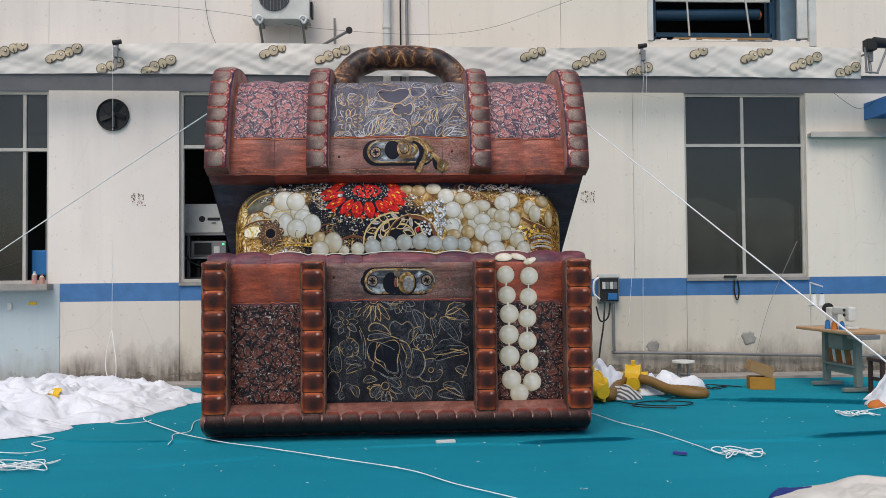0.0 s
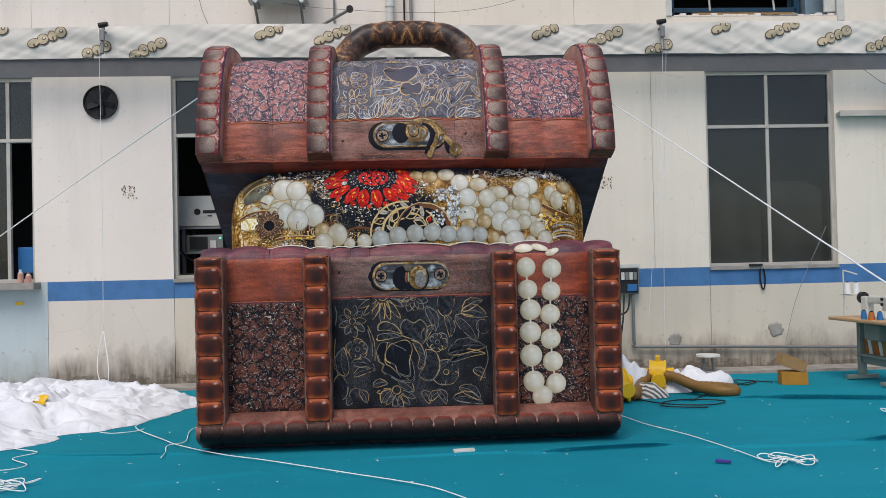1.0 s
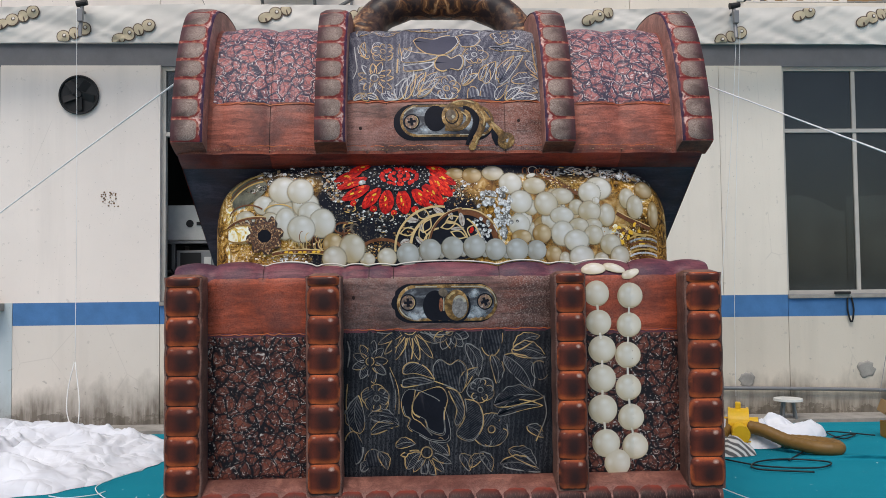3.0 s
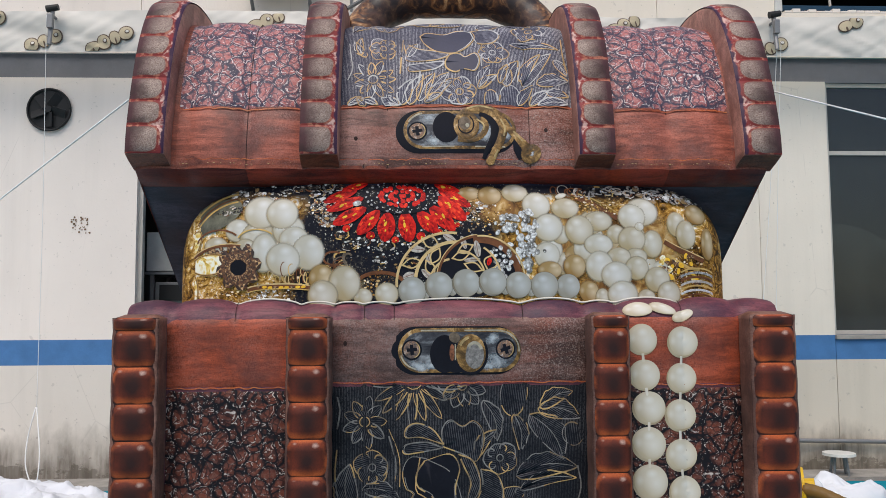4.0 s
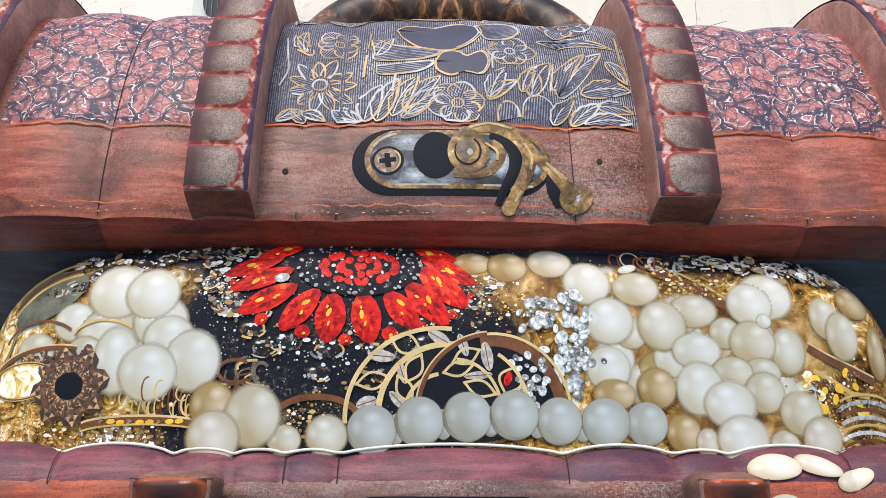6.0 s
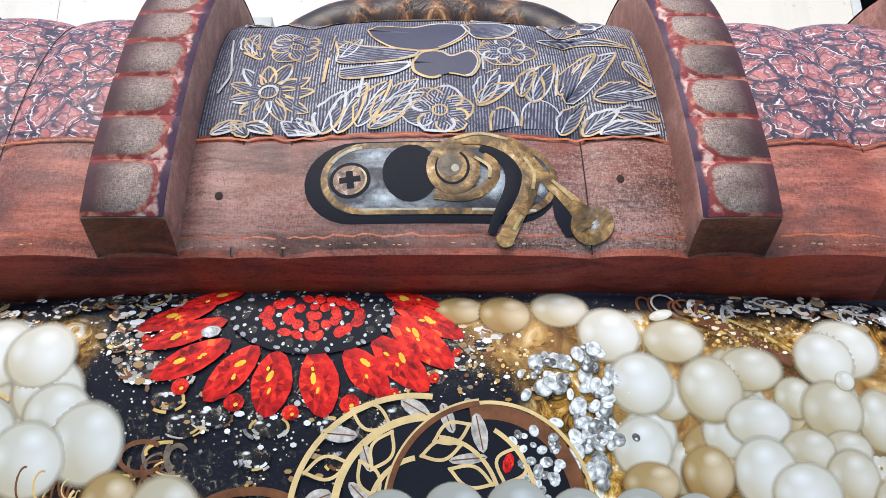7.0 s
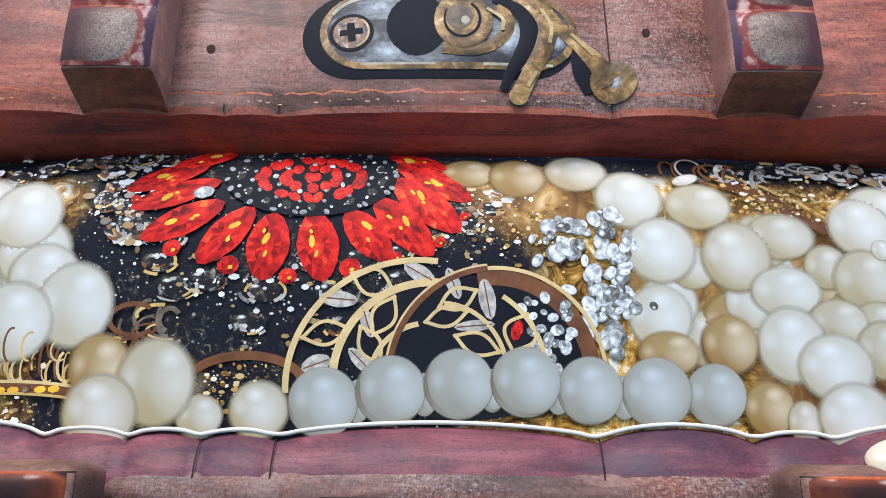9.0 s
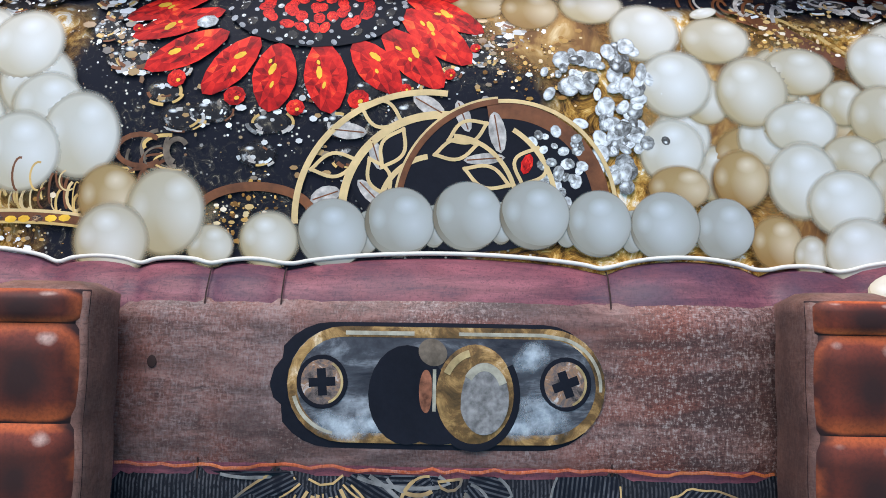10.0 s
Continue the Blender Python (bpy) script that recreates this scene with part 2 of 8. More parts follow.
def rib_scale(name):
    """The row of woven scales printed on a lid rib: D-shaped, red-rimmed, with a pale wedge between two."""
    n = Nodes(name, 0.5, spec=0.2)
    o = n.split(n.co.outputs["UV"])
    wob = n.math("MULTIPLY", n.math("SUBTRACT", n.noise(18, 4), 0.5), 0.20)
    ex = n.math("MULTIPLY", n.math("MAXIMUM", n.math("ADD", o[0], 0.15), 0.0), 1.04)
    d = n.math("ADD", n.math("POWER", n.math("ADD", n.math("MULTIPLY", n.math("MULTIPLY", ex, ex), ex), n.math("POWER", n.math("ABSOLUTE", o[1]), 3.0)), 0.3333), wob)
    a = n.noise(1.0, 4, 0.7, n.coords(scale=(90, 90, 300)))
    b = n.noise(1.0, 4, 0.7, n.coords(scale=(300, 300, 90)))
    w = n.ramp(n.math("MAXIMUM", a, b), (0.40, 0.0), (0.72, 1.0))
    c = n.mix(w, (0.125, 0.060, 0.048), (0.56, 0.45, 0.38))
    side = n.math("ADD", n.math("MULTIPLY", o[0], 0.5), n.math("ADD", 0.5, wob))
    c = n.mix(n.ramp(side, (0.12, 0.96), (0.56, 0.0)), c, (0.075, 0.026, 0.030))
    c = n.mix(n.ramp(n.math("ADD", radial(n, 0.15, 1.05, 0.6, 1.5), wob), (0.25, 0.7), (0.75, 0.0)), c, (0.13, 0.035, 0.028))
    c = n.mix(n.math("MULTIPLY", n.ramp(n.noise(9, 4), (0.47, 0.0), (0.60, 0.8)), n.ramp(side, (0.2, 1.0), (0.80, 0.35))), c, (0.050, 0.026, 0.024))
    rim = n.mix(n.ramp(n.noise(30, 3), (0.5, 0.0), (0.62, 1.0)), (0.22, 0.032, 0.028), (0.46, 0.17, 0.11))
    c = n.mix(n.ramp(d, (0.84, 0.0), (0.90, 1.0)), c, rim)
    out = n.mix(n.ramp(n.noise(22, 3), (0.50, 0.0), (0.62, 1.0)), (0.26, 0.035, 0.036), (0.70, 0.44, 0.38))
    c = n.mix(n.math("MULTIPLY", n.ramp(d, (0.985, 0.0), (1.03, 1.0)), n.ramp(side, (0.60, 0.0), (0.74, 1.0))), c, out)
    c = n.mix(n.ramp(side, (0.90, 0.0), (0.94, 1.0)), c, (0.050, 0.020, 0.050))
    c = n.mix(n.math("MULTIPLY", n.random(), 0.22), c, (0.05, 0.025, 0.025))
    n.color(c)
    return n.bump(n.noise(22, 3), 0.12, 0.008).m


def post_scale(name, core, glow, dark, pale):
    """Red scales printed down a post: bright edges where two meet, a dark heart, one pale glint."""
    n = Nodes(name, 0.5, spec=0.2)
    o = n.split(n.co.outputs["UV"])
    wob = n.math("MULTIPLY", n.math("SUBTRACT", n.noise(11, 5), 0.5), 0.7)
    h = n.math("ADD", n.math("ADD", n.math("MULTIPLY", o[1], 0.5), 0.5), n.math("MULTIPLY", wob, 0.18))
    c = n.ramp(h, (0.02, dark), (0.06, glow), (0.24, core), (0.70, tuple(v * 0.5 for v in core)), (0.90, tuple(v * 1.25 for v in core)), (0.97, glow))
    blot = n.math("ADD", radial(n, 0.05, -0.10, 1.3, 0.85), wob)
    c = n.mix(n.ramp(blot, (0.22, 0.92), (0.85, 0.0)), c, dark)
    edge = n.math("ADD", n.math("ABSOLUTE", o[0]), n.math("MULTIPLY", wob, 0.30))
    c = n.mix(n.ramp(edge, (0.62, 0.0), (0.93, 0.85)), c, tuple(v * 0.7 for v in dark))
    d = n.math("ADD", n.math("POWER", n.math("ADD", n.math("POWER", n.math("ABSOLUTE", o[0]), 4.5), n.math("POWER", n.math("ABSOLUTE", o[1]), 4.5)), 0.222), n.math("MULTIPLY", wob, 0.22))
    side = n.ramp(n.math("ABSOLUTE", o[0]), (0.55, 0.0), (0.80, 1.0))
    c = n.mix(n.math("MULTIPLY", n.ramp(d, (0.93, 0.0), (1.03, 0.95)), side), c, dark)
    rim = n.math("MULTIPLY", n.ramp(d, (0.70, 0.0), (0.88, 1.0), (0.98, 0.0)), n.ramp(n.noise(9, 3), (0.45, 0.0), (0.60, 0.7)))
    c = n.mix(rim, c, glow)
    c = n.mix(n.math("MULTIPLY", n.ramp(d, (1.08, 0.0), (1.20, 0.7)), n.ramp(n.noise(16, 3), (0.45, 0.0), (0.58, 1.0))), c, tuple(0.8 * v for v in glow))
    s = n.math("ADD", radial(n, 0.42, 0.70, 2.6, 3.0), n.math("MULTIPLY", n.noise(26), 0.7))
    c = n.mix(n.ramp(s, (0.40, 0.9), (0.85, 0.0)), c, pale)
    s = n.math("ADD", radial(n, -0.55, 0.80, 3.5, 5.0), n.math("MULTIPLY", n.noise(26), 0.9))
    c = n.mix(n.ramp(s, (0.45, 0.5), (0.85, 0.0)), c, pale)
    c = n.mix(n.ramp(n.noise(150, 3), (0.4, 0.25), (0.55, 0.0)), c, dark)
    c = n.mix(n.math("MULTIPLY", n.random(), 0.35), c, dark)
    n.color(c)
    return n.bump(n.noise(22, 3), 0.12, 0.008).m


M["bead_lid"] = rib_scale("grey_woven_scale")
M["bead"] = post_scale("glowing_red_scale", (0.185, 0.036, 0.018), (0.60, 0.125, 0.034), (0.026, 0.012, 0.011), (0.66, 0.44, 0.36))
def trim_scale(name):
    """Scales along the base: red and wet-looking above, near-black below (print and shade in one colour), a pale glint
    where two meet.
    """
    n = Nodes(name, 0.5, spec=0.2)
    o = n.split(n.co.outputs["UV"])
    wob = n.math("MULTIPLY", n.math("SUBTRACT", n.noise(14, 5), 0.5), 0.7)
    u = n.math("ADD", n.math("ADD", n.math("MULTIPLY", o[0], 0.5), 0.5), n.math("MULTIPLY", wob, 0.25))
    c = n.ramp(u, (0.03, (0.22, 0.036, 0.020)), (0.09, (0.11, 0.024, 0.017)), (0.17, (0.042, 0.016, 0.014)), (0.30, (0.013, 0.008, 0.008)))
    grain = n.noise(1.0, 4, 0.7, n.coords(scale=(150, 40, 40)))
    c = n.mix(n.math("MULTIPLY", n.ramp(grain, (0.52, 0.0), (0.66, 0.6)), n.ramp(u, (0.06, 0.0), (0.14, 1.0), (0.40, 0.0))), c, (0.17, 0.085, 0.062))
    b = n.math("ABSOLUTE", o[1])
    c = n.mix(n.math("MULTIPLY", n.ramp(n.math("ADD", b, n.math("MULTIPLY", wob, 0.2)), (0.78, 0.0), (0.92, 0.85)), n.ramp(u, (0.12, 1.0), (0.24, 0.0))), c, (0.24, 0.036, 0.020))
    for at in (0.86, -0.90):
        s = n.math("ADD", radial(n, -0.62, at, 2.0, 3.2), n.math("MULTIPLY", n.noise(28), 0.7))
        c = n.mix(n.ramp(s, (0.40, 0.9), (0.75, 0.0)), c, (0.66, 0.36, 0.29))
    n.color(n.mix(n.math("MULTIPLY", n.random(), 0.3), c, (0.03, 0.012, 0.011)))
    return n.bump(n.noise(22, 3), 0.12, 0.008).m


M["bead_dark"] = trim_scale("dark_red_trim_scale")


def crackled(name, cell, cell2, vein, glint, amount, size=10.0, whole=0.52, mottle=0.15):
    """Crackled hide print: raised cells, dark branching veins, pale broken ridges."""
    n = Nodes(name, 0.5, spec=0.2)
    warp = n.node("ShaderNodeVectorMath", "ADD")
    tex = n.node("ShaderNodeTexNoise")
    tex.inputs["Scale"].default_value, tex.inputs["Detail"].default_value = 9.0, 3
    n.link(n.coords(), tex.inputs["Vector"])
    sc = n.node("ShaderNodeVectorMath", "SCALE")
    n.link(tex.outputs["Color"], sc.inputs[0])
    sc.inputs["Scale"].default_value = 0.10
    n.link(n.coords(), warp.inputs[0])
    n.link(sc.outputs[0], warp.inputs[1])
    e1 = n.cells(size, "DISTANCE_TO_EDGE", warp.outputs[0])
    shift = n.node("ShaderNodeVectorMath", "ADD")
    n.link(warp.outputs[0], shift.inputs[0])
    shift.inputs[1].default_value = (0.006, 0.0, -0.013)
    e2 = n.cells(size, "DISTANCE_TO_EDGE", shift.outputs[0])
    e3 = n.cells(size * 2.3, "DISTANCE_TO_EDGE", warp.outputs[0])
    c = n.ramp(n.noise(5, 4), (0.35, cell), (0.65, cell2))
    c = n.mix(n.ramp(n.noise(55, 4, 0.7), (0.45, 0.0), (0.65, mottle)), c, tuple(0.5 * a + 0.5 * b for a, b in zip(cell2, glint)))
    c = n.mix(n.ramp(e3, (0.03, 0.7), (0.12, 0.0)), c, vein)
    c = n.mix(n.ramp(e1, (0.04, 1.0), (0.09, 0.45), (0.20, 0.0)), c, vein)
    broken = n.ramp(n.noise(1.0, 2, 0.5, n.coords(scale=(22, 22, 40))), (whole - 0.05, 0.0), (whole + 0.05, 1.0))
    ridge = n.math("MULTIPLY", n.ramp(e2, (0.07, 0.0), (0.085, 1.0)), n.ramp(e2, (0.105, 1.0), (0.125, 0.0)))
    ridge3 = n.math("MULTIPLY", n.math("MULTIPLY", n.ramp(e3, (0.05, 0.0), (0.09, 1.0)), n.ramp(e3, (0.12, 1.0), (0.17, 0.0))), n.ramp(n.noise(60, 2), (0.58, 0.0), (0.63, 0.8)))
    g = n.math("MAXIMUM", n.math("MULTIPLY", ridge, broken), ridge3)
    c = n.mix(n.math("MULTIPLY", g, amount), c, glint)
    n.color(c)
    return n.bump(n.math("MINIMUM", e1, 0.2), 0.35, 0.02).m


M["crackle"] = crackled("dark_crackled_print", (0.190, 0.050, 0.028), (0.105, 0.028, 0.019), (0.008, 0.007, 0.010), (0.56, 0.50, 0.46), 1.0, 11.5, 0.60, 0.18)
M["crackle_lid"] = crackled("red_crackled_print", (0.50, 0.165, 0.150), (0.36, 0.105, 0.102), (0.060, 0.050, 0.078), (0.74, 0.64, 0.63), 0.95, 12.5, 0.525, 0.6)


def woven(name, ground_c, thread, amount, rough, pitch=0.0082):
    """Dark cloth print with rows of short upright stitches."""
    n = Nodes(name, rough, spec=0.12)
    rows = n.wave(0.314 / pitch, n.coords(scale=(1.0, 0.10, 0.16)), "X", 2.2)
    step = n.noise(1.0, 3, 0.6, n.coords(scale=(150, 60, 85)))
    stitch = n.math("MULTIPLY", n.ramp(rows, (0.42, 0.0), (0.70, 1.0)), n.ramp(step, (0.40, 0.10), (0.52, 1.0)))
    pick = n.ramp(n.noise(4.0, 4), (0.40, 0.30), (0.60, 1.0))
    c = n.mix(n.math("MULTIPLY", n.math("MULTIPLY", stitch, pick), amount), ground_c, thread)
    c = n.mix(n.ramp(n.noise(3.5, 4), (0.4, 0.0), (0.7, 0.4)), c, tuple(v * 0.6 for v in ground_c))
    n.color(c)
    return n.bump(n.noise(25, 3), 0.1, 0.006).m


M["floral"] = woven("black_woven_print", (0.007, 0.008, 0.012), (0.105, 0.105, 0.115), 0.9, 0.6)
# lid ground: slate print, made paler in colour for sky sheen
M["floral_lid"] = woven("sheen_slate_woven_print", (0.054, 0.053, 0.082), (0.58, 0.56, 0.58), 1.0, 0.5)
n = Nodes("ochre_printed_line", 0.5, spec=0.2)
n.color(n.ramp(n.noise(11, 3), (0.36, (0.12, 0.11, 0.10)), (0.47, (0.25, 0.165, 0.08)), (0.60, (0.50, 0.33, 0.14))))
M["line_gold"] = n.m
M["line_pale"] = plain("grey_printed_line", (0.20, 0.19, 0.18), 0.5, vary=0.75, scale=22)
M["line_cream"] = plain("cream_printed_line", (0.56, 0.37, 0.17), 0.5, vary=0.6, scale=14)
M["line_silver"] = plain("pale_printed_line", (0.52, 0.51, 0.51), 0.5, vary=0.5, scale=14)


def ribbed(name, ground_c, thread, amount, pitch=0.0095):
    """The fine ribs inside a printed petal, drawn along the petal."""
    n = Nodes(name, 0.5, spec=0.12)
    rows = n.wave(0.314 / pitch, n.coords("UV"), "Y", 0.0)
    gap = n.ramp(n.noise(40, 3), (0.40, 0.25), (0.52, 1.0))
    pick = n.ramp(n.noise(6.0, 3), (0.40, 0.35), (0.60, 1.0))
    n.color(n.mix(n.math("MULTIPLY", n.math("MULTIPLY", n.math("MULTIPLY", n.ramp(rows, (0.50, 0.0), (0.78, 1.0)), gap), pick), amount), ground_c, thread))
    return n.m


M["petal_dark"] = ribbed("dark_ribbed_petal", (0.006, 0.007, 0.012), (0.115, 0.115, 0.125), 0.9)
M["petal_slate"] = ribbed("slate_ribbed_petal", (0.050, 0.050, 0.078), (0.44, 0.43, 0.47), 0.9)

n = Nodes("bronze_print", 0.40, spec=0.3)
o = n.split(n.coords())
dx = n.math("ABSOLUTE", n.math("SUBTRACT", o[0], 0.075))
both = n.node("ShaderNodeCombineXYZ")   # the ornament is the same on both halves
for k, v in enumerate((dx, o[1], o[2])):
    n.put(v, both.inputs[k])
g = n.noise(8.0, 5, 0.6, both.outputs[0], 1.6)
c = n.ramp(g, (0.36, (0.022, 0.014, 0.013)), (0.49, (0.060, 0.027, 0.015)), (0.58, (0.24, 0.10, 0.035)), (0.68, (0.62, 0.36, 0.17)))
smooth_dark = n.mix(n.ramp(n.noise(1.0, 4, 0.6, n.coords(scale=(3, 12, 9))), (0.45, 0.0), (0.66, 1.0)), (0.018, 0.013, 0.014), (0.085, 0.050, 0.038))
zone = n.ramp(n.math("ADD", dx, n.math("MULTIPLY", n.math("SUBTRACT", n.noise(7, 3), 0.5), 0.10)), (0.15, 1.0), (0.21, 0.18), (0.29, 0.85), (0.36, 0.15), (0.52, 0.12), (0.60, 0.75))
n.color(n.mix(zone, smooth_dark, c))
M["bronze"] = n.bump(n.math("MULTIPLY", g, zone), 0.5, 0.04).m

n = Nodes("glitter_print", 0.55, spec=0.08)
x = n.split(n.coords())[0]
tone = n.math("ADD", n.math("MULTIPLY", n.noise(12, 9, 0.74, distort=2.6), 0.9), n.math("MULTIPLY", n.math("SUBTRACT", n.noise(3.2, 3), 0.5), 0.55))
warm = n.ramp(tone, (0.31, (0.016, 0.009, 0.004)), (0.39, (0.15, 0.070, 0.015)), (0.46, (0.40, 0.20, 0.035)), (0.53, (0.70, 0.45, 0.14)), (0.59, (0.92, 0.88, 0.78)))
tone2 = n.math("ADD", n.math("MULTIPLY", n.noise(34, 8, 0.75, distort=2.0), 0.9), n.math("MULTIPLY", n.math("SUBTRACT", n.noise(6, 3), 0.5), 0.45))
cool = n.ramp(tone2, (0.47, (0.010, 0.011, 0.018)), (0.56, (0.034, 0.031, 0.030)), (0.615, (0.19, 0.155, 0.11)), (0.665, (0.66, 0.64, 0.60)))
side = n.math("ADD", n.math("ABSOLUTE", n.math("ADD", x, 0.30)), n.math("MULTIPLY", n.math("SUBTRACT", n.noise(3.0, 3), 0.5), 0.6))
c = n.mix(n.ramp(side, (0.46, 0.0), (0.62, 1.0)), cool, warm)
zz = n.math("ADD", n.split(n.coords())[2], n.math("MULTIPLY", n.math("SUBTRACT", n.noise(4.0, 3), 0.5), 0.08))
zt = n.math("SUBTRACT", zz, 1.6)
c = n.mix(n.ramp(zt, (0.62, 0.0), (0.68, 1.0)), c, cool)
c = n.mix(n.ramp(n.math("SUBTRACT", n.split(n.coords())[2], 1.6), (0.725, 0.0), (0.735, 1.0)), c, (0.030, 0.030, 0.055))
dots = n.ramp(n.cells(60), (0.12, 0.9), (0.20, 0.0))
c = n.mix(n.math("MULTIPLY", dots, n.ramp(n.noise(7, 2), (0.5, 0.0), (0.6, 1.0))), c, (0.80, 0.74, 0.62))
n.color(c)
M["glitter"] = n.m


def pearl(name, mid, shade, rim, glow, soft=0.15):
    """A pearl as printed on the flat fabric, its light drawn into the colour: soft tones, two blurred highlights, a
    yellow lower edge.
    """
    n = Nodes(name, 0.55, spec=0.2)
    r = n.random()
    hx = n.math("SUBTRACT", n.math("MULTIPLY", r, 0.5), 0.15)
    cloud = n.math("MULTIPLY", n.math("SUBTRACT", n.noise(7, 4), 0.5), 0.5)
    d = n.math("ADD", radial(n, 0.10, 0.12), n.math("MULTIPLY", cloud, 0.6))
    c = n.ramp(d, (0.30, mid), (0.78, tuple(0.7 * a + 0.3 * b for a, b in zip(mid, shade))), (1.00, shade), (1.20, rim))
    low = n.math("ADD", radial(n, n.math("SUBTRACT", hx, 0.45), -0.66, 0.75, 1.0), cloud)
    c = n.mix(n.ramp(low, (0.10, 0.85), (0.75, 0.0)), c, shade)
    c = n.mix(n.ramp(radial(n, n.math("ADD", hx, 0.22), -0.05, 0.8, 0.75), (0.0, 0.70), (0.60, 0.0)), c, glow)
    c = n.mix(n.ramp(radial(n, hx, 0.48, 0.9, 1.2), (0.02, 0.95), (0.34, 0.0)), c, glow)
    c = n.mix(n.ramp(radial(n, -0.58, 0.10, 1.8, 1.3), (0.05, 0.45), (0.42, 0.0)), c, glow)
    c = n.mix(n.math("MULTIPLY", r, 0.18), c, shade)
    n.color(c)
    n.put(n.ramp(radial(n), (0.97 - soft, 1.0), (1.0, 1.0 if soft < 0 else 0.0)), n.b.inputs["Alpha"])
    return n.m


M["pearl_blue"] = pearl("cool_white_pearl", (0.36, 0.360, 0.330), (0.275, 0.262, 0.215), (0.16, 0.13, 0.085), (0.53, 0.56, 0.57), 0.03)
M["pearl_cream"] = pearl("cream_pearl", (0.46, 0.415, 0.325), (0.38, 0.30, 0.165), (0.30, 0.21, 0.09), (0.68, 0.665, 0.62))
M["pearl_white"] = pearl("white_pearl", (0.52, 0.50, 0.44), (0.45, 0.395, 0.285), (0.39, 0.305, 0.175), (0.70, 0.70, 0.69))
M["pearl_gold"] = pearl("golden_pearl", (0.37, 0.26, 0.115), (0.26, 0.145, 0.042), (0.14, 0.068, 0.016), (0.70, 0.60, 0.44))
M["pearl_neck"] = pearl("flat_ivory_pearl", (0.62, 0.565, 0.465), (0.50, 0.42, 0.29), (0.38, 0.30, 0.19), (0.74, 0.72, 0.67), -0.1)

n = Nodes("ruby_print", 0.5, spec=0.12)
v = n.math("ADD", n.math("MULTIPLY", n.island(), 0.26), n.math("MULTIPLY", n.noise(15, 4, 0.65, distort=1.2), 0.80))
n.color(n.ramp(v, (0.34, (0.13, 0.004, 0.005)), (0.45, (0.36, 0.007, 0.008)), (0.56, (0.60, 0.014, 0.011)), (0.68, (0.80, 0.034, 0.018)), (0.80, (0.92, 0.16, 0.03))))
M["ruby"] = n.m
M["flash"] = plain("orange_flash_print", (0.96, 0.50, 0.05), 0.5, vary=0.35, scale=30, spec=0.1)
M["gold"] = plain("gold_print", (0.62, 0.40, 0.13), 0.38, 0.15, vary=0.35, scale=16)
M["gold_pale"] = plain("pale_gold_print", (0.66, 0.47, 0.22), 0.4, 0.1, vary=0.25, scale=16)
M["copper"] = plain("copper_print", (0.17, 0.060, 0.022), 0.35, 0.2, vary=0.5, scale=18)
M["silver"] = plain("silver_print", (0.50, 0.45, 0.40), 0.4, 0.1, vary=0.6, scale=55)
n = Nodes("clear_stone_print", 0.5, spec=0.15)
v = n.math("ADD", n.math("MULTIPLY", n.random(), 0.30), n.math("MULTIPLY", n.noise(50, 5, 0.75, distort=1.0), 0.75))
c = n.ramp(v, (0.36, (0.07, 0.065, 0.06)), (0.46, (0.27, 0.27, 0.26)), (0.56, (0.50, 0.505, 0.50)), (0.68, (0.80, 0.81, 0.81)))
c = n.mix(n.ramp(radial(n, -0.25, 0.30), (0.12, 0.9), (0.42, 0.0)), c, (0.86, 0.87, 0.88))
c = n.mix(n.ramp(radial(n, 0.25, -0.35, 1.0, 1.3), (0.10, 0.55), (0.50, 0.0)), c, (0.10, 0.095, 0.09))
n.color(n.mix(n.ramp(radial(n), (0.80, 0.0), (1.0, 0.75)), c, (0.085, 0.075, 0.06)))
M["diamond"] = n.m
n = Nodes("black_stone_print", 0.5, spec=0.2)
d = radial(n, 0.1, -0.15)
ringy = n.math("MULTIPLY", n.ramp(d, (0.5, 0.0), (0.72, 1.0), (0.95, 0.0)), n.ramp(n.noise(34, 4, 0.7), (0.54, 0.0), (0.64, 0.8)))
c = n.mix(ringy, n.ramp(n.noise(30, 5, 0.7), (0.50, (0.005, 0.005, 0.008)), (0.59, (0.035, 0.030, 0.026)), (0.67, (0.26, 0.21, 0.14))), (0.58, 0.57, 0.55))
n.color(n.mix(n.ramp(radial(n, -0.35, 0.4, 1.0, 1.4), (0.06, 0.9), (0.22, 0.0)), c, (0.85, 0.85, 0.85)))
n.put(n.ramp(n.math("ADD", radial(n), n.math("MULTIPLY", n.math("SUBTRACT", n.noise(30, 4), 0.5), 0.5)), (0.70, 1.0), (0.98, 0.0)), n.b.inputs["Alpha"])
M["black_stone"] = n.m
n = Nodes("spark_print", 0.3)
n.color(n.ramp(n.island(), (0.0, (0.92, 0.92, 0.92)), (0.30, (0.60, 0.58, 0.55)), (0.5, (0.16, 0.14, 0.12)), (0.75, (0.42, 0.25, 0.08)), (1.0, (0.16, 0.07, 0.02))))
M["spark"] = n.m
M["spark_grey"] = plain("grey_bead_print", (0.33, 0.33, 0.34), 0.5, vary=0.8, scale=60, spec=0.1)
n = Nodes("gold_spark_print", 0.4, spec=0.15)
n.color(n.ramp(n.island(), (0.0, (0.92, 0.88, 0.78)), (0.22, (0.70, 0.42, 0.12)), (0.45, (0.30, 0.14, 0.03)), (0.70, (0.07, 0.03, 0.012)), (0.9, (0.48, 0.27, 0.06)), (1.0, (0.80, 0.66, 0.40))))
M["gold_spark"] = n.m
